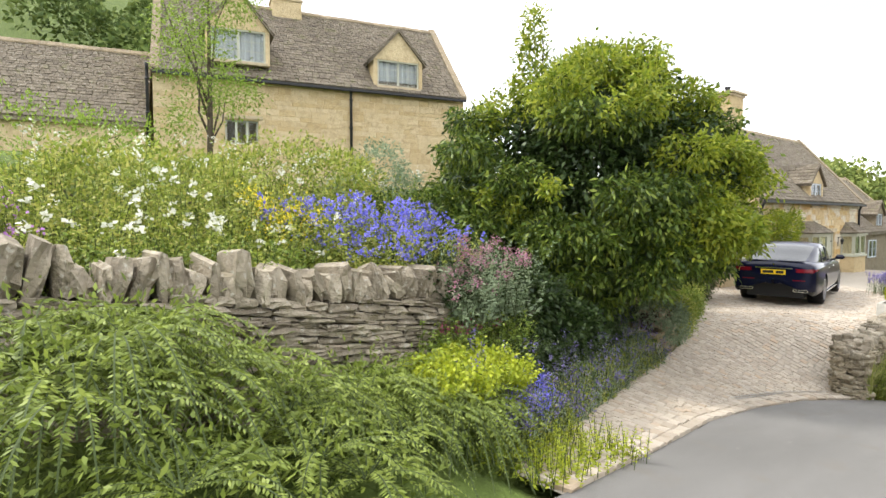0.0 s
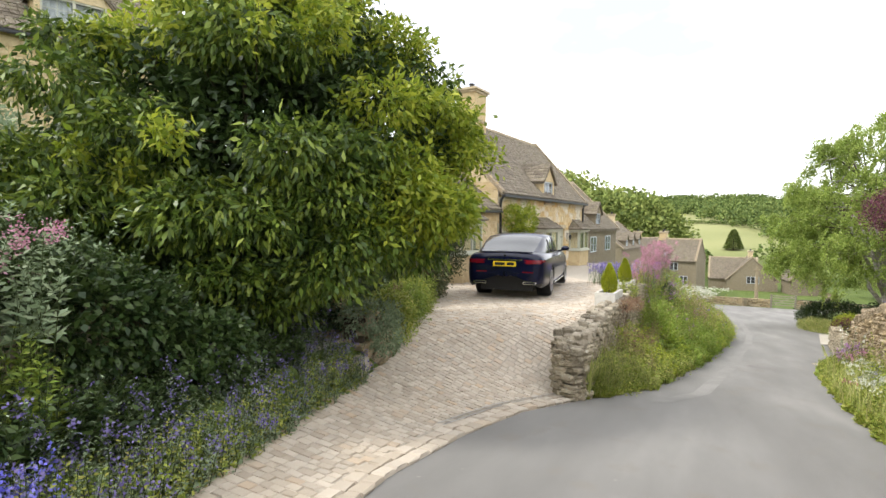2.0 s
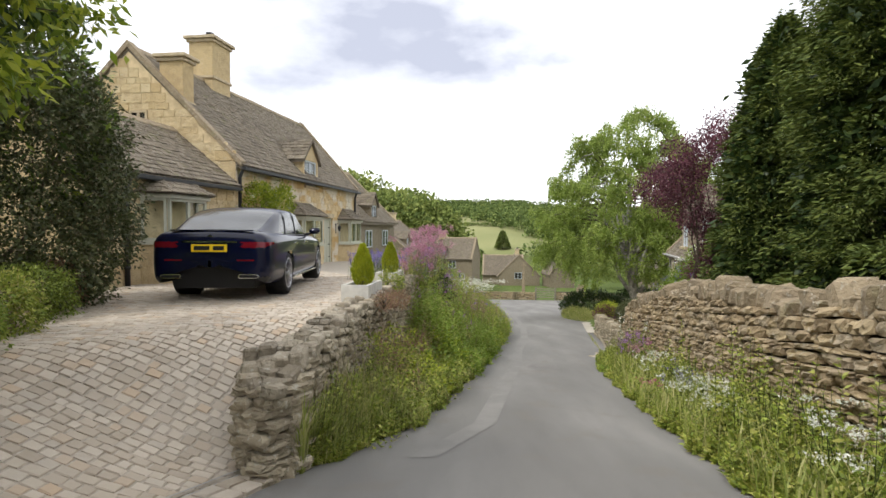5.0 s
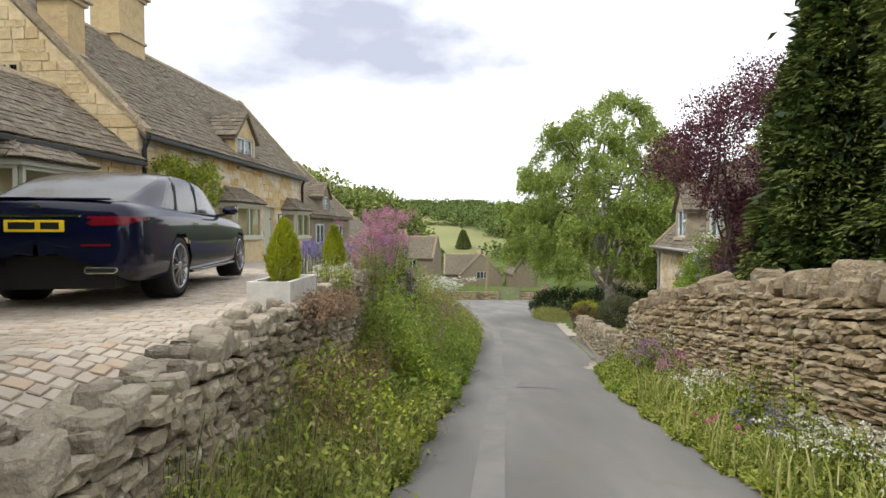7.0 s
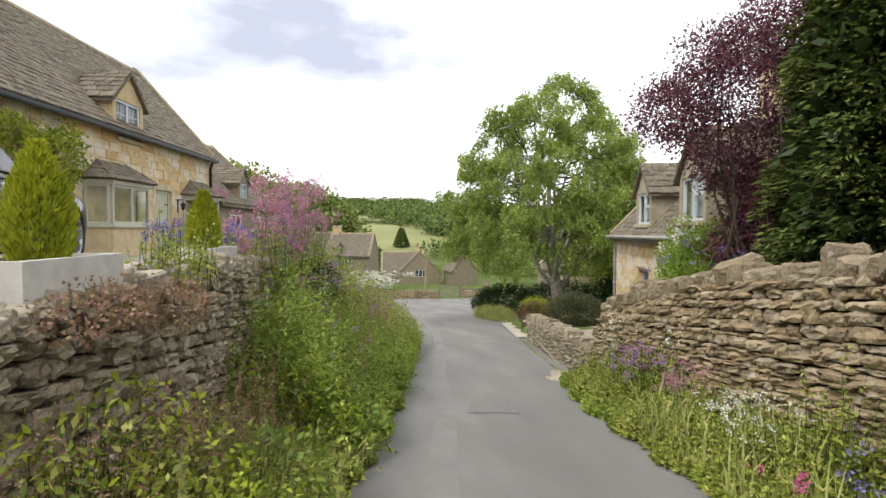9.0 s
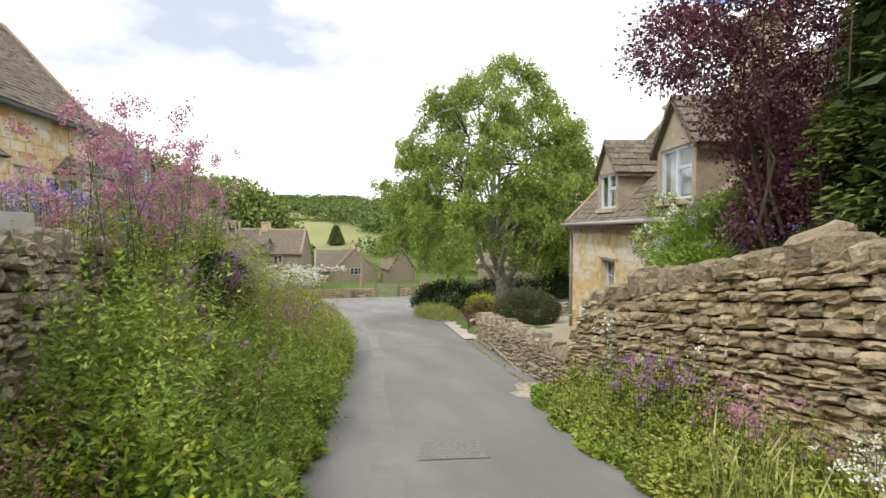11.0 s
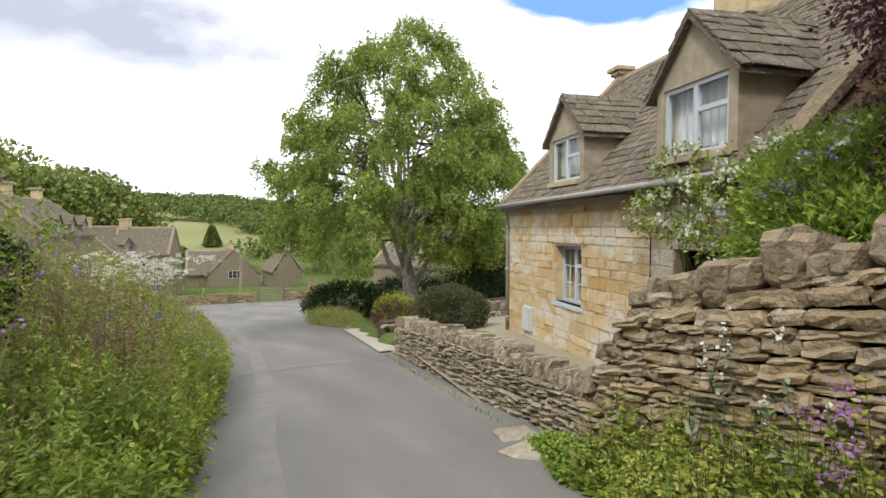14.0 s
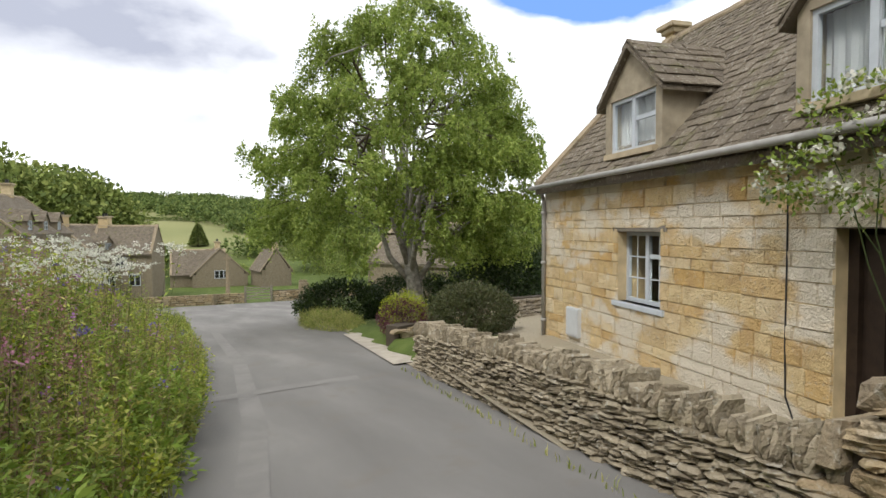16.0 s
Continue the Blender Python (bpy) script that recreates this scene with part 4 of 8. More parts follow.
Geo().tube([(6.72, 0.07, 1.5), (6.72, 0.05, 1.55), (6.72, 0.05, 1.65), (6.72, 0.07, 1.7)], 0.012).make("handle", M["black_iron"], dg)
Geo().box(6.4, 7.65, -0.03, 0.05, 2.5, 2.68).make("lintel", M["dressing"], house, bevel=0.01)
Geo().box(6.35, 7.7, -0.55, 0.1, 0.42, 0.6).make("doorstep", M["dressing"], house, bevel=0.02)
lamp = thing("wall_lantern", HA @ Matrix.Translation((7.85, -0.02, 2.0)), "small black iron wall lantern beside the door", "lantern")
Geo().box(-0.02, 0.02, -0.02, 0.02, -0.1, 0.3).make("bracket", M["black_iron"], lamp)
Geo().tube([(0, -0.02, 0.28), (0, -0.15, 0.3), (0, -0.16, 0.22)], 0.012).make("arm", M["black_iron"], lamp)
Geo().lathe([(0.03, 0), (0.07, 0.16), (0.08, 0.17), (0.01, 0.25)], 6, Matrix.Translation((0, -0.16, -0.02)) @ Matrix.Rotation(math.pi / 2, 4, "X")).make("lamp_head", M["black_iron"], lamp)

# lower wing against the gable
XL, EW, RW, WW = -4.55, 3.32, 4.75, 3.6
pierced(house, "wing_wall", XL, -0.02, 0.5, EW, 0.4, [], M["mortar"])
block_face(house, XL, -0.02, 0.7, EW, [(-3.75, -1.85, 0, 2.9)], M["ashlar_pale"], 13, course=(0.1, 0.2), length=(0.2, 0.5))
gable_wall(house, XL, XL + 0.4, 0.41, WW, 0.5, EW + 0.2, RW - 0.1, M["ashlar_pale"])
wing = gable_roof(house, XL - 0.1, -0.02, 0, WW, EW, RW, 0.15, 25, near=lambda p: False, cope=False, back=False)
bay(house, -3.8, -1.8, 0.9, 1.85, 2.72, 3.2, 0.46, M["sage"], 47)
Geo().box(XL - 0.05, -0.05, -0.25, -0.15, EW - 0.24, EW - 0.15).make("gutter", M["black_iron"], house, bevel=0.02)
downpipe(house, -4.2, 0.0, 0.95, EW - 0.2, M["black_iron"], 0.05)

# ---- the cottage beside the low wall ----
HC = pose(8.29, 23.18, 0, 0, 0, -102.4)
cottage = thing("cottage", HC, "honey stone cottage with pale grey casements and dormers", "cottage")
CL, CW, EC, RC = 7.7, 5.6, 1.42, 4.28
ch = [(2.56, 3.58, -0.63, 0.4), (6.05, 7.15, -1.45, 0.45)]
pierced(cottage, "front_wall", 0, CL, -2.3, EC, 0.5, ch, M["mortar"])
block_face(cottage, 0, CL, -1.75, EC, ch, M["ashlar"], 51, course=(0.12, 0.27), length=(0.18, 0.62), near=lambda p: 1.0 < p.x < 6.5)
gable_wall(cottage, 0.0, 0.45, 0.51, CW - 0.46, -2.3, EC + 0.5, RC - 0.12, M["ashlar_pale"])
gable_wall(cottage, CL - 0.45, CL, 0.51, CW - 0.46, -1.5, EC + 0.5, RC - 0.12, M["mortar"])
cg2 = new("gable_facing")
cg2.parent = cottage
cg2.matrix_local = Matrix.Translation((CL, 0, 0)) @ Matrix.Rotation(math.pi / 2, 4, "Z")
block_face(cg2, 0, CW, -0.5, RC - 0.1, [], M["ashlar_pale"], 53, top=lambda x: EC + (RC - EC) * (1 - abs(x - CW / 2) / (CW / 2)) - 0.15)
Geo().box(0, CL, CW - 0.45, CW, -2.3, EC).make("back_wall", M["ashlar_pale"], cottage)
gable_roof(cottage, 0, CL, 0, CW, EC, RC, 0.2, 55, near=lambda p: 1 < p.x < 7 and p.y < 1.6)
Geo().tube([(-0.05, -0.3, EC - 0.2), (CL, -0.3, EC - 0.13)], 0.042, 8).make("gutter", M["pipe_grey"], cottage, smooth=True)
downpipe(cottage, 0.06, 0.0, -1.7, EC - 0.2, M["pipe_grey"], 0.04)
dormer(cottage, 2.1, 3.5, EC, 2.38, 3.05, 0.05, 1.5, 1.58, 57, M["grey_paint"], M["render"], bars=(0, 0))
dormer(cottage, 5.55, 7.0, EC, 2.5, 3.25, 0.05, 1.5, 1.62, 59, M["grey_paint"], M["render"], bars=(0, 0))
chimney(cottage, 3.95, CW / 2, 0.8, 0.6, RC - 0.5, 5.5, 0)
chimney(cottage, 0.05, CW / 2, 0.26, 0.22, RC - 0.2, RC + 0.3, 0)
window(cottage, 2.56, 3.58, -0.63, 0.4, 0.14, 2, (1, 2), M["grey_paint"], "window", False, True)
Geo().box(2.45, 3.68, -0.05, 0.2, -0.71, -0.63).make("window_sill", M["grey_paint"], cottage, bevel=0.01)
Geo().box(2.42, 3.72, -0.015, 0.25, 0.4, 0.5).make("lintel", M["grey_wood"], cottage, "weathered oak lintel", bevel=0.01)
Geo().box(5.95, 7.3, -0.015, 0.3, 0.45, 0.58).make("lintel", M["grey_wood"], cottage, "weathered oak lintel", bevel=0.01)
cd = new("door")
cd.parent = cottage
cdl = Geo().box(6.15, 7.1, 0.2, 0.26, -1.42, 0.4).make("door_leaf", M["dark_wood"], cd, "dark stained plank door")
for k in range(5):
    Geo().box(6.19 + k * 0.18, 6.35 + k * 0.18, 0.185, 0.2, -1.4, 0.38).make("plank", M["dark_wood"], cdl)
Geo().box(6.05, 6.15, 0.14, 0.3, -1.45, 0.45).make("door_frame", M["dark_wood"], cd)
mb = thing("meter_box", HC @ Matrix.Translation((1.25, 0.0, -1.42)), "pale grey meter box on the cottage wall", "meter box")
Geo().box(-0.2, 0.22, -0.09, 0.02, 0, 0.5).make("box", M["white_box"], mb, bevel=0.012)
Geo().box(-0.17, 0.19, -0.1, -0.092, 0.03, 0.47).make("door", M["white_box"], mb, bevel=0.003)
wire = thing("cable", HC @ Matrix.Translation((5.55, -0.02, 0)), "thin dark cable down the cottage wall", "cable")
Geo().tube([(0, 0, EC - 0.2), (0.01, -0.005, 0.2), (0, 0, -0.7), (0.02, -0.004, -1.2), (0.12, -0.01, -1.4)], 0.009, 5).make("wire", M["black_iron"], wire)

# ---- drive of setts ----
drive = Geo()
dy = list(np.arange(-2.0, 30.01, 0.4))
for y in dy:
    a = drive_left(min(y, 13)) - 0.1
    b = lane_left(y) if y < 6.1 else isle_wall_x(y) - 0.1
    for k in range(13):
        x = a + (b - a) * k / 12
        drive.v.append((x, y, drive_z(x, y) - 0.009))
drive.f = [(j * 13 + k, j * 13 + k + 1, j * 13 + k + 14, j * 13 + k + 13) for j in range(len(dy) - 1) for k in range(12)]
drive_ob = drive.make("driveway", M["joint"], smooth=True)
tagged(drive_ob, "driveway of buff stone setts rising to the house", "driveway", kind="structure")


def sett_items():
    rng = np.random.default_rng(5)
    items, y = [], -1.9
    while y < 17:
        h = rng.uniform(0.085, 0.11)
        a = drive_left(min(y, 13)) - 0.05
        b = (lane_left(y) - 0.3) if y < 6.1 else isle_wall_x(y) - 0.12
        x = a + rng.uniform(-0.1, 0)
        while x < b:
            w = rng.uniform(0.09, 0.16)
            cx, cy = x + w / 2, y + h / 2 + 0.05 * math.sin(x * 1.3)
            x += w
            if cx > b - 0.02:
                continue
            z = drive_z(cx, cy)
            sx = (drive_z(cx + 0.1, cy) - drive_z(cx - 0.1, cy)) / 0.2
            sy = (drive_z(cx, cy + 0.1) - drive_z(cx, cy - 0.1)) / 0.2
            up = Vector((-sx, -sy, 1)).normalized()
            ax = Vector((1, rng.normal() * 0.04, sx)).normalized()
            m = Matrix((ax, -up, ax.cross(-up).normalized())).transposed().to_4x4()
            m = Matrix.Translation((cx, cy, z - 0.012 + rng.uniform(-0.004, 0.004))) @ m @ Matrix.Diagonal((w - 0.01, 0.03, h - 0.009, 1))
            items.append((m, int(rng.integers(10))))
        y += h
    return items


lay("sett", sett_items(), stone_shapes(10, 77, 0.06, 0.07), M["sett"], drive_ob, lambda p: 2.4 < p.y < 5.6 and p.x > -2.9)
items = []
rng = np.random.default_rng(9)
for y in np.arange(-1.95, 6.0, 0.2):
    for k in range(2):
        x0, x1 = lane_left(y), lane_left(y + 0.2)
        d = Vector((x1 - x0, 0.2, lane_z(y + 0.2) - lane_z(y))).normalized()
        side = Vector((d.y, -d.x, 0)).normalized()
        c = Vector((x0, y + 0.1, lane_z(y + 0.1) + 0.012)) - side * (0.07 + 0.15 * k)
        upv = side.cross(d).normalized()
        m = Matrix((d, -upv, d.cross(-upv))).transposed().to_4x4()
        items.append((Matrix.Translation(c) @ m @ Matrix.Diagonal((0.19, 0.05, 0.135, 1)), int(rng.integers(10))))
lay("kerb_sett", items, stone_shapes(10, 78, 0.08, 0.08), M["sett"], drive_ob, lambda p: True, 120)
drain = thing("drain_channel", Matrix(), "narrow slotted drain channel across the drive mouth", "drain", kind="structure")
for k in range(3):
    dg = Geo()
    for y in np.arange(3.2, 5.9, 0.3):
        xa, xb = lane_left(y) - 0.36 - k * 0.035, lane_left(y + 0.3) - 0.36 - k * 0.035
        o = len(dg.v)
        for x, yv in ((xa, y), (xb, y + 0.3)):
            z = drive_z(x, yv) + 0.012
            dg.v += [(x - 0.01, yv, z), (x + 0.01, yv, z)]
        dg.f.append((o, o + 1, o + 3, o + 2))
    dg.make("channel", M["pipe_grey"] if k != 1 else M["concrete"], drain)

# paler strip where a trench was filled, a square repair
strip = Geo()
sy = list(np.arange(6.5, 40, 0.5))
for y in sy:
    c = lane_left(y) + float(np.interp(y, [6.5, 12, 20, 40], [0.75, 0.7, 0.62, 0.9]))
    for dx in (-0.13, 0.13):
        strip.v.append((c + dx, y, lane_z(y) + 0.03 * (1 - (2 * (c + dx - lane_left(y)) / (lane_right(y) - lane_left(y)) - 1) ** 2) + 0.004))
strip.f = [(2 * j, 2 * j + 1, 2 * j + 3, 2 * j + 2) for j in range(len(sy) - 1)]
tagged(strip.make("road_patch", M["patch"]), "paler strip of asphalt filling a trench", "road patch", kind="structure")
cross = Geo()
for y in (22.4, 22.75):
    for x in np.linspace(lane_left(y) + 0.2, lane_right(y) - 0.2, 12):
        u = (x - lane_left(y)) / (lane_right(y) - lane_left(y))
        cross.v.append((x, y + 0.1 * (x - 3.5), lane_z(y + 0.1 * (x - 3.5)) + 0.03 * (1 - (2 * u - 1) ** 2) + 0.005))
cross.f = [(k, k + 1, k + 13, k + 12) for k in range(11)]
tagged(cross.make("road_patch", M["patch"]), "pale joint running across the lane", "road patch", kind="structure")

# square cover set into the lane
cov = Geo()
for k in range(7):
    for q in range(7):
        x, y = 2.27 + (k / 6 - 0.5) * 0.62 + (q / 6 - 0.5) * 0.14, 13.8 + (q / 6 - 0.5) * 0.56 - (k / 6 - 0.5) * 0.14
        w = (x - lane_left(y)) / (lane_right(y) - lane_left(y))
        cov.v.append((x, y, lane_z(y) + 0.03 * (1 - (2 * w - 1) ** 2) + 0.007))
cov.f = [(k * 7 + q, k * 7 + q + 7, k * 7 + q + 8, k * 7 + q + 1) for k in range(6) for q in range(6)]
tagged(cov.make("inspection_cover", plain("rusty iron cover", (0.17, 0.158, 0.148), 0.88, 0.0, 0.3, 30)), "square rusty cover set flush into the lane", "cover", kind="structure")

# gravel yard and pale crossover beside the cottage
yard = Geo()
gy = list(np.arange(15.8, 34.01, 0.6))
for y in gy:
    a = lane_right(y) + 0.25
    for k in range(6):
        x = a + 10 * k / 5 * (1 if y > 23 else 0.55)
        z = yard_z(y) + 0.03
        if y > 23:
            z = lane_z(y) + 0.02 + (yard_z(y) + 0.03 - lane_z(y)) * min(1, (x - a) / 2.5)
        yard.v.append((x, y, z))
yard.f = [(j * 6 + k, j * 6 + k + 1, j * 6 + k + 7, j * 6 + k + 6) for j in range(len(gy) - 1) for k in range(5)]
tagged(yard.make("yard", M["gravel"], smooth=True), "gravelled yard in front of the cottage", "yard", kind="structure")
apron = Geo()
ay = list(np.arange(23.4, 30.01, 0.6))
for y in ay:
    for x in (lane_right(y), lane_right(y) + 0.9, lane_right(y) + 2.2):
        apron.v.append((x, y, lane_z(y) + 0.035 + 0.02 * (x - lane_right(y))))
apron.f = [(j * 3 + k, j * 3 + k + 1, j * 3 + k + 4, j * 3 + k + 3) for j in range(len(ay) - 1) for k in range(2)]
tagged(apron.make("crossover", M["concrete"]), "pale worn concrete crossover to the yard", "crossover", kind="structure")

# ---- dry stone walls ----
dry_wall("wall_1", "grey dry stone retaining wall with upright coping", [(-3.3, -13), (-3.12, -5), (-3.1, -2.5), (-3.2, -1.2), (-3.3, 0.4), (-3.36, 1.7)],
         lambda y: lane_z(y) - 0.35, lambda y: float(np.interp(y, [-13, -5, -3, -1.5, 0.5, 1.7], [2.95, 2.66, 2.42, 2.3, 1.95, 1.3])), 0.45, (0.035, 0.085), (0.14, 0.42),
         M["wall_grey"], (0.08, 0.16, 0.28, 0.4), M["wall_grey"], 101, lambda p: -4.2 < p.y < -1.6 and p.z > 1.6)
dry_wall("wall_2", "tall buff dry stone wall with rough upright coping", [(tall_wall_x(y), y) for y in (-2, 4, 7.5, 10.5, 12.7, 15, 16.0)],
         lambda y: lane_z(y) - 0.1, lambda y: float(np.interp(y, [-2, 7, 10.5, 12.7, 14.5, 15.4, 15.5, 15.52, 15.75, 16.0], [2.75, 1.38, 1.1, 0.8, 0.36, 0.17, 0.15, -0.2, -0.35, -0.75])), 0.45, (0.045, 0.115), (0.11, 0.34),
         M["wall_buff"], (0.12, 0.26, 0.17, 0.33), M["cope"], 111, lambda p: 13.6 < p.y, face=-1, coarse=0.07)
dry_wall("wall_3", "low grey garden wall with close upright coping", [(4.5, 15.95), (4.62, 17.2), (5.0, 20), (5.38, 22.9)],
         lambda y: lane_z(y) - 0.15, lambda y: float(np.interp(y, [15.6, 17.5, 19.4, 22.9], [-0.76, -0.8, -0.93, -1.29])), 0.27, (0.032, 0.07), (0.09, 0.24),
         M["wall_pale"], (0.035, 0.075, 0.17, 0.25), M["wall_pale"], 121, lambda p: 16.5 < p.y < 19.5, face=-1, both=True)
dry_wall("wall_4", "rough dry stone wall edging the drive above the lane", [(-1.3, 6.25), (-1.15, 5.85), (-0.88, 5.72), (-0.7, 6.1), (isle_wall_x(8.4), 8.4), (isle_wall_x(12), 12), (isle_wall_x(20), 20), (isle_wall_x(24), 24)],
         lambda y: lane_z(y) - 0.15, lambda y: float(np.interp(y, [5.7, 6.2, 8, 12, 14, 16, 18, 20, 24], [0.85, 1.0, 1.08, 1.1, 1.0, 0.7, 0.25, -0.3, -1.3])), 0.42, (0.055, 0.12), (0.1, 0.28),
         M["wall_pale"], (0.1, 0.22, 0.09, 0.17), M["wall_grey"], 131, lambda p: p.y < 10.8, both=True)
dry_wall("wall_5", "low dry stone wall along the drive edge", [(-3.35, 4.1), (-3.45, 4.9), (-4.3, 7.4), (-5.5, 9.9)],
         lambda y: drive_z(drive_left(y), y) - 0.2, lambda y: float(np.interp(y, [4, 5, 7, 10], [1.45, 1.42, 1.5, 1.45])), 0.4, (0.06, 0.13), (0.14, 0.36),
         M["wall_buff"], None, None, 141, lambda p: True, both=True)
dry_wall("wall_6", "low stone wall across the end of the lane", [(-12, 65.5), (7.8, 64.5)], lambda y: lane_z(64) - 0.2, lambda y: lane_z(64) + 0.75, 0.45, (0.12, 0.2), (0.3, 0.7), M["wall_buff"], None, None, 151, lambda p: False)
dry_wall("wall_7", "low stone wall across the end of the lane", [(10.2, 64.3), (24, 62)], lambda y: lane_z(64) - 0.2, lambda y: lane_z(64) + 0.9, 0.45, (0.12, 0.2), (0.3, 0.7), M["wall_buff"], None, None, 152, lambda p: False)
dry_wall("wall_8", "low stone wall behind the gravel yard", [(9.5, 27.5), (20, 30.5)], lambda y: yard_z(y) - 0.3, lambda y: yard_z(y) + 0.65, 0.4, (0.1, 0.18), (0.25, 0.55), M["wall_grey"], None, None, 153, lambda p: False)
dry_wall("wall_9", "short stone pier under the clipped bushes", [(6.25, 25.6), (8.3, 26.6)], lambda y: lane_z(26) - 0.2, lambda y: lane_z(26) + 0.55, 0.5, (0.1, 0.18), (0.25, 0.5), M["wall_buff"], None, None, 154, lambda p: False)

# broken kerb stones at the foot of the tall wall
for k, (x, y, sx, sy_, r) in enumerate([(4.05, 16.1, 0.55, 0.4, 0.3), (4.2, 16.6, 0.4, 0.3, -0.2), (4.1, 15.5, 0.35, 0.25, 0.6)]):
    rk = Geo()
    s0 = stone_shapes(1, 300 + k, 0.16, 0.16)[0]
    rk.add([(p[0], p[2], -p[1]) for p in s0], STONE_F)
    ob = rk.make("kerb_stone", M["wall_grey"])
    ob.matrix_world = Matrix.Translation((x, y, lane_z(y) + 0.0)) @ Matrix.Rotation(r, 4, "Z") @ Matrix.Diagonal((sx, sy_, 0.12, 1))
    tagged(ob, "flat worn stone at the lane edge", "stone", "kerb stones")

# ---- the car ----
HCAR = Matrix.Translation((-3.37, 10.85, 1.03)) @ Matrix.Rotation(radians(96), 4, "Z")
car = thing("car", HCAR, "dark navy saloon car parked on the drive", "car")


def curve(rows, per):
    """Points of a smooth curve through rows, per steps between each two."""
    A = np.array(rows, float)
    P = np.concatenate([[2 * A[0] - A[1]], A, [2 * A[-1] - A[-2]]])
    out = []
    for i in range(len(A) - 1):
        a, b, c, d = P[i:i + 4]
        for t in np.arange(per) / per:
            out.append(0.5 * (2 * b + (c - a) * t + (2 * a - 5 * b + 4 * c - d) * t ** 2 + (3 * b - a - 3 * c + d) * t ** 3))
    return np.array(out + [A[-1]])


def skin(stations, section, per, fine):
    """Grid of body points: station by station, from one sill over the top to the other."""
    rows = []
    for st in curve(stations, per):
        half = curve(section(*st[1:]), fine)
        full = np.concatenate([half * [-1, 1], half[::-1][1:]])
        rows.append(np.column_stack([np.full(len(full), st[0]), full]))
    return np.array(rows)


def panel(grid, keep, name, mat, label="", out=0.0, shape=None):
    """The part of a skin whose faces keep() takes, as a panel of the car."""
    n, w = grid.shape[:2]
    V = grid.reshape(-1, 3).copy()
    F = []
    for i in range(n - 1):
        for k in range(w - 1):
            f = (i * w + k, i * w + k + 1, (i + 1) * w + k + 1, (i + 1) * w + k)
            if keep(V[list(f)].mean(0), k / (w - 1)):
                F.append(f)
    if shape:
        V = shape(V)
    if out:
        c = np.array([1.2, 0, 0.7])
        V = V + unit((V - c) * [0.35, 1, 1]) * out
    used = sorted({k for f in F for k in f})
    at = {k: q for q, k in enumerate(used)}
    g = Geo()
    g.v = [tuple(V[k]) for k in used]
    g.f = [tuple(at[k] for k in f) for f in F]
    return g.make(name, mat, car, label, smooth=True)


def body_half(half, low, belt, top):
    return [(half * 0.9, low), (half * 0.975, low + 0.09), (half, low + (belt - low) * 0.45), (half * 0.99, belt - 0.1), (half * 0.965, belt - 0.03), (half * 0.91, belt + (top - belt) * 0.35), (half * 0.78, belt + (top - belt) * 0.8), (half * 0.45, top), (0, top + 0.012)]


ARCH = 0.372
WHEELS = (0.0, 2.94)


def arch_gap(p):
    return abs(p[1]) > 0.55 and p[2] < 0.72 and any(math.hypot(p[0] - wx, p[2] - 0.34) < ARCH for wx in WHEELS)


def round_arch(V):
    """Draws the cut edges of the wheel arches to true circles."""
    V = V.copy()
    for wx in WHEELS:
        d = np.hypot(V[:, 0] - wx, V[:, 2] - 0.34)
        k = (d < ARCH + 0.012) & (np.abs(V[:, 1]) > 0.5) & (d > 0.05)
        V[k, 0] = wx + (V[k, 0] - wx) * ARCH / d[k]
        V[k, 2] = 0.34 + (V[k, 2] - 0.34) * ARCH / d[k]
    return V


body_st = [(-1.174, 0.02, 0.57, 0.6, 0.61), (-1.172, 0.35, 0.48, 0.68, 0.72), (-1.168, 0.62, 0.4, 0.78, 0.82), (-1.15, 0.76, 0.33, 0.86, 0.92), (-1.11, 0.83, 0.29, 0.915, 1.0), (-1.03, 0.875, 0.26, 0.935, 1.045), (-0.85, 0.905, 0.245, 0.95, 1.055), (-0.5, 0.925, 0.235, 0.955, 1.05),
           (0.0, 0.93, 0.225, 0.955, 1.03), (0.8, 0.925, 0.215, 0.945, 0.98), (1.6, 0.92, 0.215, 0.93, 0.96), (2.1, 0.92, 0.215, 0.91, 0.985), (2.6, 0.92, 0.22, 0.88, 0.96), (3.1, 0.905, 0.24, 0.84, 0.9),
           (3.5, 0.85, 0.26, 0.77, 0.81), (3.68, 0.74, 0.3, 0.68, 0.7), (3.76, 0.5, 0.38, 0.58, 0.6)]
SKIN = skin(body_st, body_half, 10, 4)


def lamp_at(p, v):
    return p[0] < -0.9 and abs(p[1]) > 0.47 and 0.8 + 0.12 * (p[0] + 1.15) < p[2] < 0.885 - 0.05 * max(0, p[0] + 1.05)


panel(SKIN, lambda p, v: not arch_gap(p), "body", M["paint"], "glossy navy bodywork", shape=round_arch)
for sgn in (-1, 1):
    panel(SKIN, lambda p, v: lamp_at(p, v) and p[1] * sgn > 0, "tail_lamp", M["tail"], "dark red wraparound tail lamp", 0.007)
for sgn in (-1, 1):
    panel(SKIN, lambda p, v: p[0] < -1.0 and p[2] < 0.36 and p[1] * sgn > 0, "bumper_skirt", M["black"], "black lower bumper", 0.004)


def cabin_half(half, z0, z1):
    h = z1 - z0
    return [(half, z0), (half * 0.975, z0 + h * 0.3), (half * 0.915, z0 + h * 0.7), (half * 0.83, z0 + h * 0.9), (half * 0.62, z1 - 0.005), (half * 0.3, z1 + 0.012), (0, z1 + 0.016)]


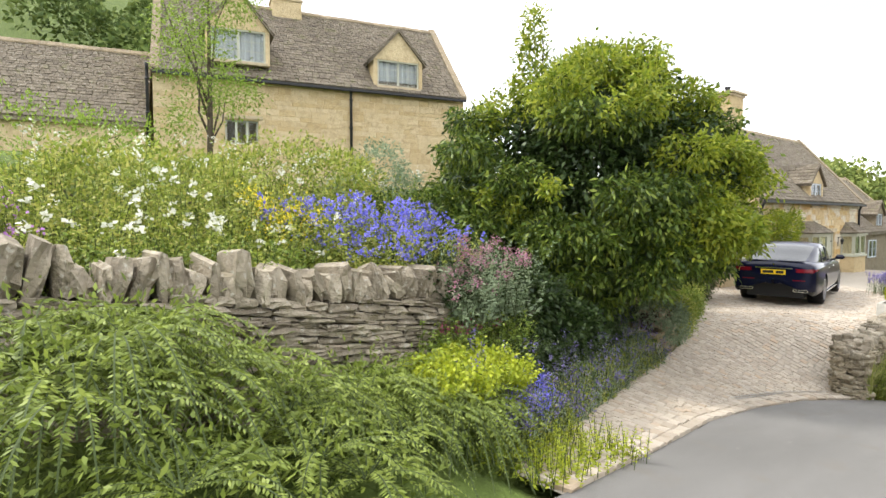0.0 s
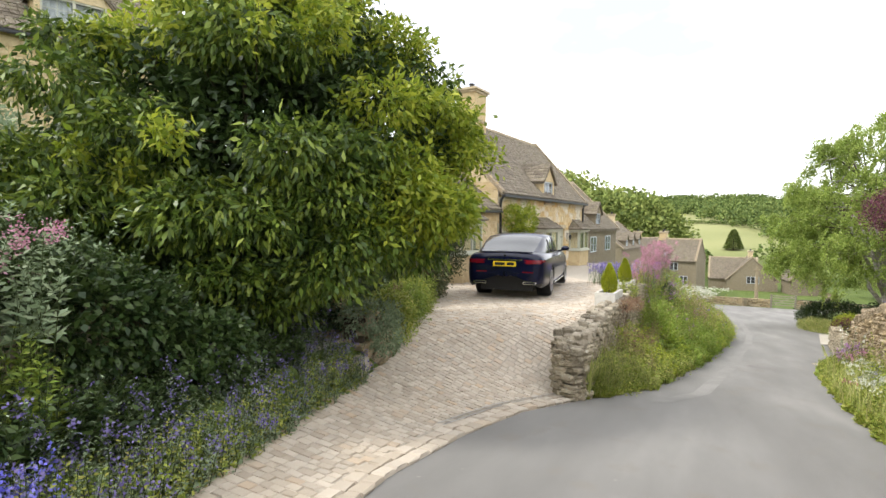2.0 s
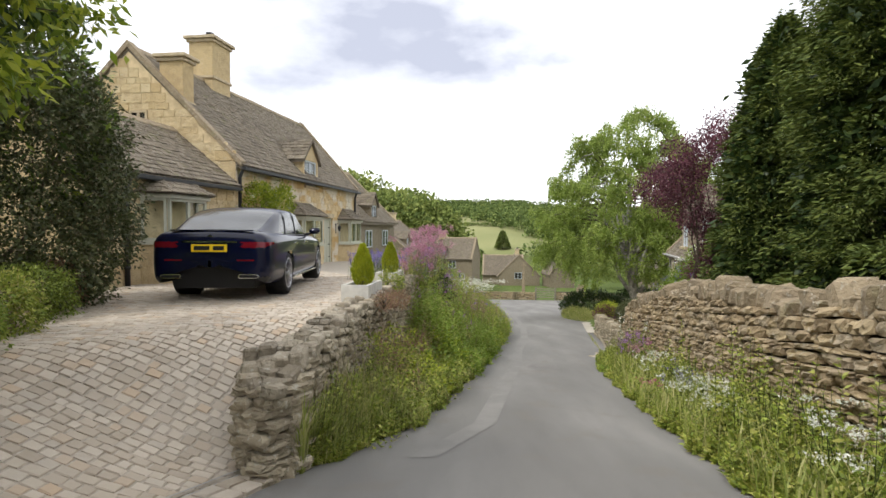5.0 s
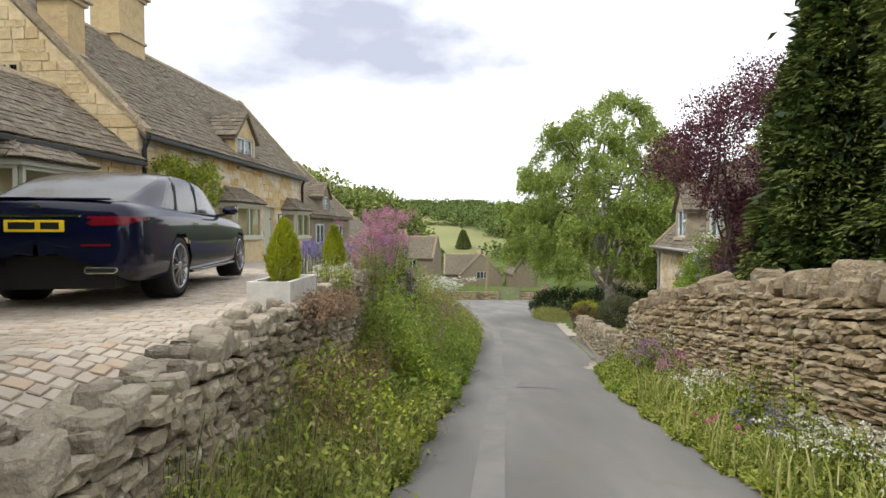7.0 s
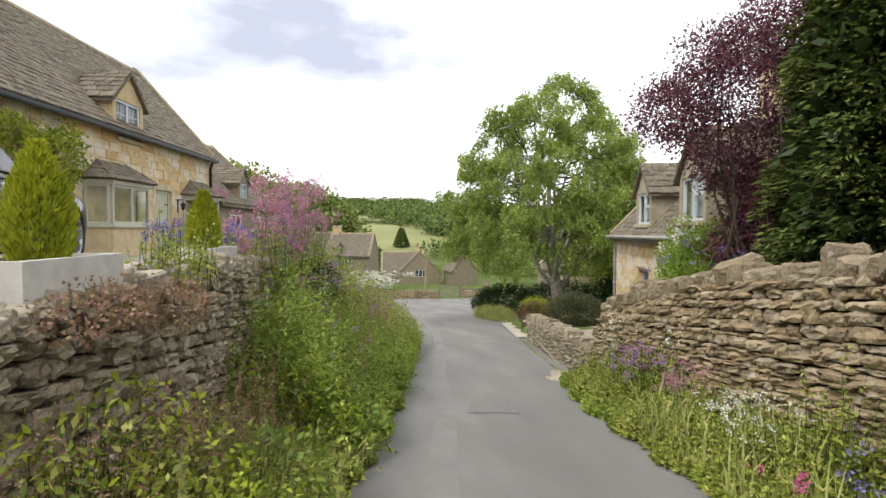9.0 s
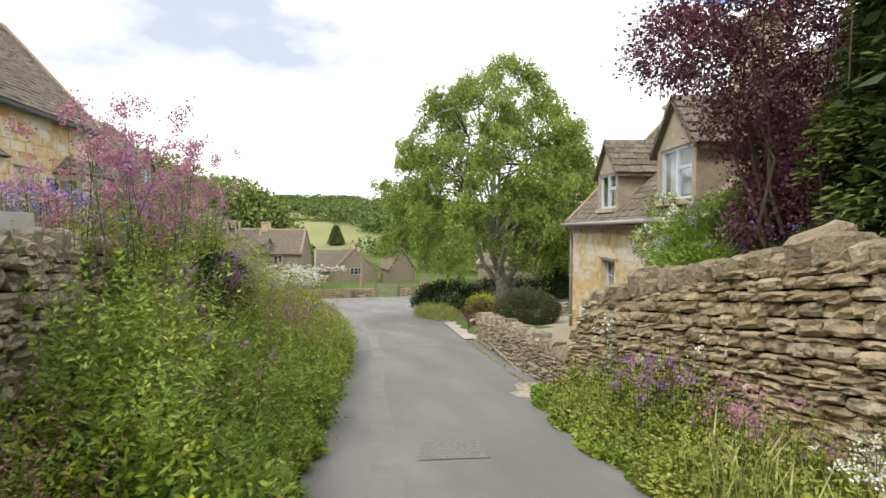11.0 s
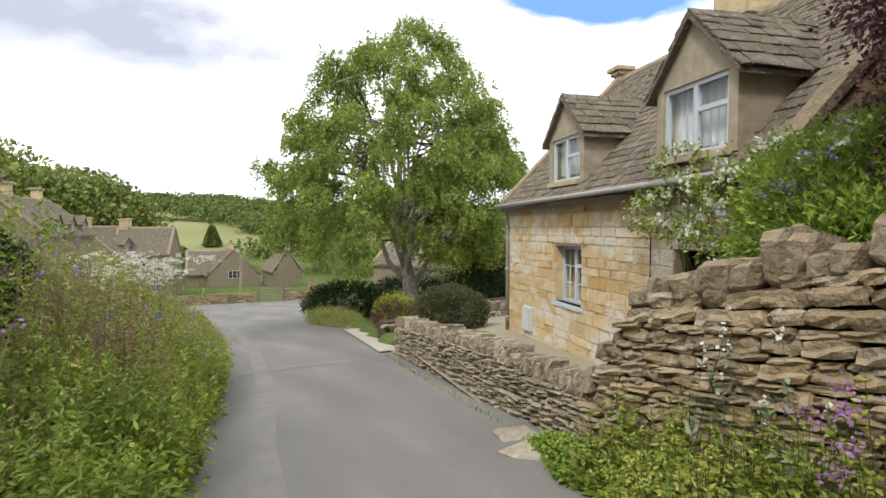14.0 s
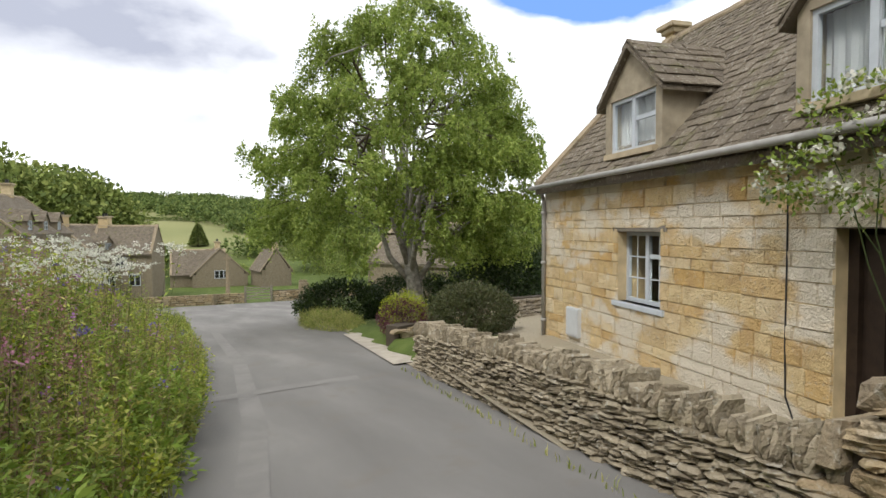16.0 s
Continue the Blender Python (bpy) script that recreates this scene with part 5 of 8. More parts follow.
cab = [(-0.78, 0.74, 1.0, 1.055), (-0.45, 0.78, 1.0, 1.18), (-0.15, 0.8, 0.98, 1.305), (0.15, 0.81, 0.96, 1.4), (0.5, 0.815, 0.95, 1.445), (0.9, 0.82, 0.94, 1.455), (1.3, 0.82, 0.94, 1.435), (1.6, 0.81, 0.94, 1.37), (1.95, 0.79, 0.94, 1.22), (2.3, 0.76, 0.93, 1.03)]
CABIN = skin(cab, cabin_half, 10, 5)


def cabin_at(p, v):
    """Which pane a place on the cabin belongs to, or paint."""
    v = min(v, 1 - v) * 12
    if v < 2.7:
        lo, hi = -0.28 + (p[2] - 0.98) * 1.25, 2.2 - (p[2] - 0.95) * 1.75
        if lo < p[0] < hi and p[2] > 0.975 and v < 2.55:
            return "side"
        return "paint"
    if p[0] < 0.13 and v > 3.05:
        return "rear"
    if p[0] > 1.42 and v > 3.0:
        return "front"
    return "paint"


panel(CABIN, lambda p, v: cabin_at(p, v) == "paint", "roof_panel", M["paint"], "glossy navy roof and pillars")
panel(CABIN, lambda p, v: cabin_at(p, v) == "rear", "rear_window", M["car_glass"], "tinted rear window")
panel(CABIN, lambda p, v: cabin_at(p, v) == "front", "windscreen", M["car_glass"], "tinted windscreen")
for sgn in (-1, 1):
    panel(CABIN, lambda p, v: cabin_at(p, v) == "side" and p[1] * sgn > 0, "side_window", M["car_glass"], "tinted side window")
    for x, lean in ((0.28, 0.12), (0.98, 0.05)):
        half, z0, z1 = (float(np.interp(x, [c[0] for c in cab], [c[i] for c in cab])) for i in (1, 2, 3))
        s_ = cabin_half(half, z0, z1)
        Geo().tube([(x - lean, sgn * s_[0][0] * 1.003, s_[0][1]), (x, sgn * s_[2][0] * 1.006, s_[2][1]), (x + lean * 0.4, sgn * s_[3][0] * 1.004, s_[3][1])], 0.02, 6).make("door_pillar", M["black"], car)
    Geo().tube([(-0.3, sgn * 0.805, 0.985), (0.4, sgn * 0.825, 0.968), (1.5, sgn * 0.828, 0.962), (2.15, sgn * 0.79, 0.962)], 0.011, 6).make("window_trim", M["black"], car)
    for hx in (0.42, 1.32):
        Geo().box(hx, hx + 0.22, sgn * 0.917 - 0.022, sgn * 0.917 + 0.022, 0.815, 0.845).make("door_handle", M["chrome"], car, "chrome door handle", bevel=0.009)
    mir = Geo().box(1.78, 1.95, min(sgn * 0.92, sgn * 1.12), max(sgn * 0.92, sgn * 1.12), 0.98, 1.1).make("door_mirror", M["paint"], car, bevel=0.03, smooth=True)
    Geo().tube([(1.88, sgn * 0.8, 0.955), (1.87, sgn * 0.95, 0.995)], 0.025, 6).make("mirror_stalk", M["black"], mir)
    ex = Geo().slab([(sgn * 0.42, 0.335), (sgn * 0.7, 0.335), (sgn * 0.735, 0.375), (sgn * 0.7, 0.4), (sgn * 0.42, 0.4)], "x", -1.178, -1.05)
    exo = ex.make("exhaust_finisher", M["chrome"], car, "chrome exhaust surround", bevel=0.01)
    Geo().slab([(sgn * 0.44, 0.348), (sgn * 0.69, 0.348), (sgn * 0.715, 0.375), (sgn * 0.69, 0.388), (sgn * 0.44, 0.388)], "x", -1.182, -1.17).make("exhaust_opening", M["black"], exo)
    Geo().box(0.42, 2.52, sgn * 0.9 - 0.02, sgn * 0.9 + 0.02, 0.225, 0.255).make("sill_trim", M["chrome"], car, "bright sill strip", bevel=0.004)
    Geo().slab([(sgn * 0.48, 0.6), (sgn * 0.76, 0.63), (sgn * 0.78, 0.72), (sgn * 0.5, 0.7)], "x", 3.45, 3.72).make("headlamp", M["chrome"], car, "clear headlamp", bevel=0.02)
    Geo().box(-1.176, -1.15, min(sgn * 0.4, sgn * 0.66), max(sgn * 0.4, sgn * 0.66), 0.6, 0.622).make("reflector", M["tail"], car, "thin red bumper reflector", bevel=0.003)
Geo().box(-1.178, -1.13, -0.4, 0.4, 0.875, 0.9).make("boot_trim", M["chrome"], car, "chrome strip across the boot lid", bevel=0.005)
Geo().box(-1.08, -1.0, -0.62, 0.62, 1.045, 1.066).make("boot_spoiler", M["paint"], car, bevel=0.009, smooth=True)
Geo().lathe([(0.0, 0), (0.04, 0), (0.04, 0.012), (0.0, 0.014)], 20, Matrix.Translation((-1.128, 0, 0.95)) @ Matrix.Rotation(math.pi / 2, 4, "Z")).make("badge", M["chrome"], car)
pl = Geo().box(-1.19, -1.172, -0.26, 0.26, 0.735, 0.848).make("number_plate", M["plate"], car, "yellow rear number plate", bevel=0.004)
for a, b in ((-0.22, 0.01), (0.06, 0.22)):
    Geo().box(-1.194, -1.191, -b, -a, 0.76, 0.825).make("plate_bar", M["black"], pl)
Geo().box(-0.95, 3.5, -0.6, 0.6, 0.17, 0.5).make("underbody", M["black"], car)
for wx in WHEELS:
    for sgn in (-1, 1):
        wl_ = new("wheel")
        wl_.parent = car
        wl_.matrix_local = Matrix.Translation((wx, sgn * 0.795, 0.335)) @ Matrix.Rotation(0 if sgn < 0 else math.pi, 4, "Z")
        Geo().lathe([(0.255, -0.1), (0.265, -0.114), (0.3, -0.12), (0.325, -0.11), (0.335, -0.08), (0.335, 0.08), (0.325, 0.11), (0.25, 0.115), (0.235, 0.1)], 40).make("tyre", M["rubber"], wl_, smooth=True)
        rim = Geo().lathe([(0.262, -0.11), (0.25, -0.122), (0.24, -0.108), (0.232, -0.02), (0.225, 0.1)], 40).make("rim", M["rim"], wl_, smooth=True)
        Geo().lathe([(0.0, 0.02), (0.2, 0.02), (0.2, 0.03)], 24).make("brake_disc", M["black"], rim)
        for k in range(20):
            ang = (k // 2) * math.tau / 10 + (0.09 if k % 2 else -0.09)
            Geo().box(0.05, 0.245, -0.114, -0.085, -0.0085, 0.0085, Matrix.Rotation(ang, 4, "Y")).make("spoke", M["rim"], rim)
        Geo().lathe([(0.0, -0.122), (0.035, -0.12), (0.06, -0.11), (0.06, -0.06)], 18).make("hub_cap", M["rim"], rim, smooth=True)
        Geo().lathe([(ARCH, -0.1), (ARCH + 0.004, 0.2), (0.1, 0.21)], 36, Matrix.Translation((0, 0, 0.005))).make("wheel_arch", M["black"], wl_, smooth=True)

# ---- planters with dwarf conifers ----
rngp = np.random.default_rng(61)


def planter(x, y, z, rz, w, d, h, tree):
    pot = thing("planter", pose(x, y, z, 0, 0, rz), "rectangular cast stone planter on the drive", "planter", "stone planters")
    g = Geo()
    t = 0.05
    g.box(-w / 2, w / 2, -d / 2, -d / 2 + t, 0, h).box(-w / 2, w / 2, d / 2 - t, d / 2, 0, h).box(-w / 2, -w / 2 + t, -d / 2 + t, d / 2 - t, 0, h).box(w / 2 - t, w / 2, -d / 2 + t, d / 2 - t, 0, h)
    g.make("trough", M["planter"], pot)
    Geo().box(-w / 2 + t, w / 2 - t, -d / 2 + t, d / 2 - t, 0.02, h - 0.06).make("soil", M["core"], pot)
    tr = thing("dwarf_conifer", pose(x, y, z + h - 0.08), "golden green dwarf conifer in a stone planter", "conifer", "planter conifers")
    Geo().tube([(0, 0, 0), (0, 0, tree * 0.6)], [0.025, 0.008]).make("trunk", M["bark"], tr)
    n = 5200
    u = rngp.uniform(0, 1, n) ** 0.8
    th = rngp.uniform(0, math.tau, n)
    r = 0.155 * tree / 0.6 * (np.sin(np.pi * (0.12 + 0.88 * u) ** 0.75) * 0.9 + 0.06) * rngp.uniform(0.75, 1.06, n) * (1 + 0.08 * np.sin(th * 5 + u * 9))
    P = np.stack([r * np.cos(th), r * np.sin(th), 0.03 + u * tree], 1)
    D = np.stack([np.cos(th) * 0.5, np.sin(th) * 0.5, np.full(n, 1.0)], 1)
    quads("foliage", leaves(P, D + rngp.normal(size=(n, 3)) * 0.25, 0.05, 0.014, rngp), M["leaf_gold"], tr)


planter(-0.97, 9.85, 1.0, -4, 0.4, 0.85, 0.32, 0.6)
planter(-0.98, 12.7, 0.95, -4, 0.4, 0.85, 0.32, 0.6)

# ---- plants ----
R = np.random.default_rng(7)


def stuff(ob, label, category):
    return tagged(ob, label, category, kind="stuff")


def tree(name, base, trunk_pts, radii, limbs, clumps, n, mat, size, label, category, bark="bark", per=6, spread=0.12, droop=0.0, inner=0.6, up=0.4, seed=1, asp=0.45):
    """Trunk and limbs with a crown of single leaves in tufts."""
    rng = np.random.default_rng(seed)
    t = thing(name, Matrix.Translation(base), label, category)
    g = Geo().tube(trunk_pts, radii, 9)
    g.make("trunk", M[bark], t, smooth=True)
    for pts, r0 in limbs:
        k = len(pts)
        Geo().tube(pts, [r0 * (1 - 0.85 * i / (k - 1)) for i in range(k)], 6).make("limb", M[bark], t, smooth=True)
    P, D = shell(clumps, n, rng, inner)
    quads("crown", tufts(P, D, rng, per, spread, size, size * asp, up, droop), M[mat], t)
    return t


def limb(a, b, rng, wob=0.2, k=5):
    a, b = np.array(a, float), np.array(b, float)
    return [tuple(a + (b - a) * i / (k - 1) + rng.normal(size=3) * wob * (i > 0) * (i < k - 1)) for i in range(k)]


# the big glossy shrub tree beside the drive
r = np.random.default_rng(71)
big = [(0, 0, 3.1, 1.7, 1.7, 1.5), (1.0, 0.5, 3.0, 1.15, 1.3, 1.0), (1.6, 0.6, 2.4, 0.75, 1.1, 0.8), (1.55, 0.3, 1.75, 0.75, 1.0, 0.65), (0.6, -0.8, 2.4, 1.1, 1.1, 1.2), (-1.0, -1.0, 2.6, 1.15, 1.15, 1.2),
       (0.4, 0.6, 4.0, 1.0, 1.0, 0.75), (-0.6, 1.6, 2.8, 1.6, 1.5, 1.6), (-1.4, 0.2, 2.4, 1.3, 1.4, 1.6), (0.9, 1.6, 2.6, 1.1, 1.2, 1.2), (0.2, -1.0, 1.3, 0.95, 0.8, 0.85), (-0.9, -1.4, 1.4, 0.9, 0.8, 1.0), (1.0, -0.6, 1.5, 0.75, 0.7, 0.7)]
cl = lumpy(big, 150, 0.26, 0.52, r, 0.5)
lb = [(limb((0, 0, 0.6), (math.cos(a) * 1.7, math.sin(a) * 1.6, r.uniform(2.2, 3.8)), r, 0.15), 0.06) for a in np.linspace(0, 6, 11)]
lb.append((limb((-0.3, -0.5, 3), (-0.6, -0.7, 5.5), r, 0.06), 0.02))
cl += [(-0.65, -0.7, 4.7, 0.22, 0.22, 0.45), (-0.65, -0.72, 5.25, 0.16, 0.16, 0.35)]
# shoots that stand out of the crown
for _ in range(34):
    b = big[int(r.integers(len(big)))]
    d = unit(r.normal(size=3) + np.array([0.2, -0.2, 0.9]))
    p = np.array(b[:3]) + d * np.array(b[3:])
    e = p + d * r.uniform(0.25, 0.6) + np.array([0, 0, 0.1])
    lb.append((limb(p - d * 0.4, e, r, 0.03, 4), 0.008))
    cl += [(*(p + (e - p) * q), 0.09, 0.09, 0.09) for q in (0.35, 0.65, 0.95)]
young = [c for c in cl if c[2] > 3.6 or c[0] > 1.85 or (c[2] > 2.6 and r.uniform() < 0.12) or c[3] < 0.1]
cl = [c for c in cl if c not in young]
shrub = tree("shrub_tree", (-4.45, 3.4, 1.2), [(0, 0, -0.2), (0.05, 0, 0.5), (0, 0.1, 1.5), (-0.1, 0, 3.0)], [0.16, 0.12, 0.09, 0.03], lb, cl, 14500, "leaf_shrub", 0.12, "large glossy green evergreen shrub overhanging the drive", "tree", per=7, spread=0.075, droop=0.9, inner=0.5, seed=72, asp=0.36)
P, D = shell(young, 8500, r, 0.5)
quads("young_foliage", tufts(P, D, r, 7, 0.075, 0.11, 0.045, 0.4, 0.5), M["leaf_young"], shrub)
# inner leaves in a darker green: shade of the hollows put into their colour
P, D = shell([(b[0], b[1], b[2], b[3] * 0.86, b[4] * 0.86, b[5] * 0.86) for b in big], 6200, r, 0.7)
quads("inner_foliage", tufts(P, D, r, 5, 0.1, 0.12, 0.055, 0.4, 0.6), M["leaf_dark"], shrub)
# more dark leaves fill the middle, shade again in their colour
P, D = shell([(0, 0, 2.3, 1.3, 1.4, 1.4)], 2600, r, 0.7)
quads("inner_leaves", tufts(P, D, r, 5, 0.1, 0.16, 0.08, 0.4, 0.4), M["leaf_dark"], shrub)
# ivy-clad thicket against the wing
body = [(-5.6, 9.1, 2.6, 1.25, 1.1, 1.95), (-5.3, 8.9, 3.3, 0.8, 0.9, 1.05), (-5.2, 8.8, 1.9, 0.65, 0.8, 1.0)]
cl = lumpy(body, 110, 0.2, 0.36, r, 1.2) + body
P, D = shell(cl, 15000, r)
ivy = thing("ivy_thicket", Matrix(), "dark ivy-clad thicket beside the house wing", "shrub")
quads("foliage", tufts(P, D, r, 5, 0.06, 0.07, 0.035, 0.3, 0.3), M["leaf_ivy"], ivy)
P, D = shell([(-5.4, 9.0, 4.3, 0.9, 0.8, 0.5), (-5.3, 8.9, 3.4, 0.95, 1.0, 1.2)], 420, r)
quads("shoot", tufts(P, D, r, 5, 0.05, 0.12, 0.05), M["leaf_shrub"], ivy)
for k in range(7):
    a = k * 0.9
    Geo().tube(limb((-5.9, 8.9, 1.0), (-5.9 + math.cos(a), 8.9 + math.sin(a), 3.2), r, 0.1), [0.04, 0.03, 0.025, 0.02, 0.01], 5).make("stem", M["bark"], ivy)


def mound(name, label, clumps, n, mat, size, per=5, asp=0.45, spread=0.05, up=0.4, droop=0.0, seed=1, category="shrub", inner=0.6):
    rng = np.random.default_rng(seed)
    P, D = shell(clumps, n, rng, inner)
    b = clumps[0]
    t = thing(name, Matrix(), label, category)
    for k in range(4):
        a = k * 1.6
        Geo().tube([(b[0], b[1], b[2] - b[5]), (b[0] + b[3] * 0.3 * math.cos(a), b[1] + b[4] * 0.3 * math.sin(a), b[2]), (b[0] + b[3] * 0.6 * math.cos(a), b[1] + b[4] * 0.6 * math.sin(a), b[2] + b[5] * 0.5)], [0.025, 0.015, 0.006], 5).make("stem", M["bark"], t)
    quads("foliage", tufts(P, D, rng, per, spread, size, size * asp, up, droop), M[mat], t)
    return t


def heads(P, rng, mat, name, label, parent=None, per=9, spread=0.03, size=0.022, asp=0.9, flat=1.0):
    """Flower heads: small petals crowded round each place."""
    Q = np.repeat(P, per, 0) + rng.normal(size=(len(P) * per, 3)) * spread * np.array([1, 1, flat])
    D = rng.normal(size=(len(Q), 3)) + np.array([0, 0, 0.5])
    ob = quads(name, leaves(Q, D, size, size * asp, rng, 0.8, 0.1), mat, parent)
    return stuff(ob, label, "flowers") if parent is None else ob


def herbs(name, label, B, H, rng, mat, per=16, size=0.07, asp=0.35, lean=0.12, low=0.1, stems=True, category="plants", out=0.6, stem_mat="stem"):
    """Upright plants at bases B, of heights H: leaves all the way up each stem. Returns their tips."""
    n = len(B)
    L = rng.normal(size=(n, 3)) * lean
    L[:, 2] = 1
    T = B + L * H[:, None]
    t = rng.uniform(low, 1.0, (n, per))
    P = (B[:, None] + (T - B)[:, None] * t[..., None]).reshape(-1, 3)
    a = rng.uniform(0, math.tau, n * per)
    D = np.stack([np.cos(a), np.sin(a), rng.uniform(-0.3, 1.0, n * per)], 1) * np.array([out, out, 0.6])
    taper = (1.2 - 0.7 * t).ravel()
    V = leaves(P, D, size * taper, size * asp * taper, rng, 0.6)
    ob = stuff(quads(name, V, M[mat]), label, category)
    if stems:
        side = unit(rng.normal(size=(n, 3)) * np.array([1, 1, 0.01])) * 0.004
        S = np.stack([B - side, B + side, T + side * 0.4, T - side * 0.4], 1)
        stuff(quads(name + "_stem", S, M[stem_mat]), label, category)
    return T


def grass(name, label, B, H, rng, mat="grass_blade", w=0.006, bend=0.35):
    """Arching blades, two quads each."""
    n = len(B)
    d = unit(rng.normal(size=(n, 3)) * np.array([1, 1, 0]))
    s = np.cross(d, [0, 0, 1]) * (w * rng.uniform(0.6, 1.5, (n, 1)))
    h = H[:, None]
    m = B + d * h * bend * 0.3 + np.array([0, 0, 1]) * h * 0.6
    e = B + d * h * bend + np.array([0, 0, 1]) * h * rng.uniform(0.75, 1.0, (n, 1))
    V = np.concatenate([np.stack([B - s, B + s, m + s * 0.8, m - s * 0.8], 1), np.stack([m - s * 0.8, m + s * 0.8, e + s * 0.1, e - s * 0.1], 1)])
    return stuff(quads(name, V, M[mat]), label, "grass")


def scatter(n, y0, y1, xa, xb, zf, rng, bias=1.0):
    y = rng.uniform(y0, y1, n)
    u = rng.uniform(0, 1, n) ** bias
    a, b = np.array([xa(v) for v in y]), np.array([xb(v) for v in y])
    x = a + (b - a) * u
    z = np.array([zf(p, q) for p, q in zip(x, y)])
    return np.stack([x, y, z], 1), u


def wave(B, lo=0.65, hi=1.3):
    """Slow ups and downs over the ground, so that growth is uneven."""
    v = np.array([noise.noise(Vector((x * 1.1, y * 0.9, 7.7))) + 0.6 * noise.noise(Vector((x * 2.9, y * 2.3, 1.3))) for x, y, _ in B])
    return np.clip(1 + v * 0.75, lo, hi)


def lz(x, y):
    return lane_z(y)


# bank between the lane and the drive wall
r = np.random.default_rng(81)
edge_l = lambda y: lane_left(y) + 0.06 * math.sin(y * 5) + 0.04 * math.sin(y * 13)
wall_l = lambda y: isle_wall_x(y) + 0.05
B, u = scatter(5200, 6.1, 12.5, edge_l, wall_l, lz, r)
H = (0.12 + 0.42 * u) * r.uniform(0.6, 1.3, len(B))
herbs("verge_plants", "mixed weeds and wildflowers on the lane bank", B, H * wave(B, 0.5, 1.7), r, "leaf_meadow", 16, 0.06)
B, u = scatter(9000, 6.0, 12.5, edge_l, wall_l, lz, r)
grass("verge_grass", "long seeding grass on the lane bank", B, (0.18 + 0.4 * u) * r.uniform(0.6, 1.5, len(B)), r)
B, u = scatter(160, 6.2, 9.0, lambda y: lane_left(y) - 0.2, wall_l, lz, r)
T = herbs("dry_grass", "dry brown grass stems", B, r.uniform(0.5, 0.95, len(B)), r, "grass_blade", 8, 0.06, 0.12, out=0.2, stem_mat="dry_stem")
B, u = scatter(380, 8.6, 12.3, lambda y: lane_left(y) - 0.55, wall_l, lz, r)
T = herbs("sorrel", "rusty brown sorrel going to seed", B, r.uniform(0.4, 1.25, len(B)), r, "leaf_brown", 40, 0.035, 0.6, 0.2, stems=False)
B, u = scatter(3900, 11.8, 17.8, edge_l, wall_l, lz, r)
H = (0.3 + 1.25 * u ** 0.75) * r.uniform(0.5, 1.3, len(B))
H = H * wave(B, 0.4, 1.5)
k = r.uniform(size=len(B)) < 0.62
herbs("nettle_bank", "bright green nettles and willowherb on the bank", B[k], H[k], r, "leaf_bright", 34, 0.1, 0.3, stems=False)
herbs("dock_bank", "mid green leafy weeds on the bank", B[~k], H[~k] * 0.9, r, "leaf_meadow", 34, 0.07, 0.45, stems=False)
B, u = scatter(3000, 16.5, 27.5, edge_l, lambda y: isle_wall_x(y) - 0.4, lambda x, y: lane_z(y), r)
H = (0.35 + 1.9 * u ** 0.6) * r.uniform(0.6, 1.15, len(B)) * wave(B, 0.65, 1.25) * np.interp(B[:, 1], [20, 25, 27.5], [1, 0.8, 0.5])
k = r.uniform(size=len(B)) < 0.6
herbs("tall_weeds", "tall green weeds on the bank", B[k], H[k], r, "leaf_meadow", 34, 0.085, 0.3, stems=False)
herbs("willowherb", "fresh green willowherb on the bank", B[~k], H[~k], r, "leaf_bright", 34, 0.09, 0.25, stems=False)
B, u = scatter(1500, 16.5, 27.5, edge_l, lambda y: isle_wall_x(y) - 0.4, lambda x, y: lane_z(y), r, 0.7)
T = herbs("seed_heads", "reddish brown seed heads on the bank", B, (0.4 + 2.1 * u ** 0.6) * r.uniform(0.8, 1.1, len(B)) * np.interp(B[:, 1], [20, 25, 27.5], [1, 0.8, 0.5]), r, "leaf_brown", 26, 0.045, 0.5, stem_mat="dry_stem")
heads(T[::16], r, M["petal_lav"], "thistle_flower", "small lilac thistle flowers on the bank", per=10, spread=0.02, size=0.025)
B, u = scatter(4000, 17, 32, edge_l, lambda y: lane_left(y) - 0.9, lz, r)
grass("bank_grass", "long grass along the lane edge", B, r.uniform(0.15, 0.55, len(B)), r)
B, u = scatter(1500, 27, 42, edge_l, lambda y: lane_left(y) - 2.0, lz, r)
herbs("far_weeds", "green weeds beside the lower lane", B, r.uniform(0.3, 1.3, len(B)) * (0.4 + u), r, "leaf_meadow", 18, 0.1)
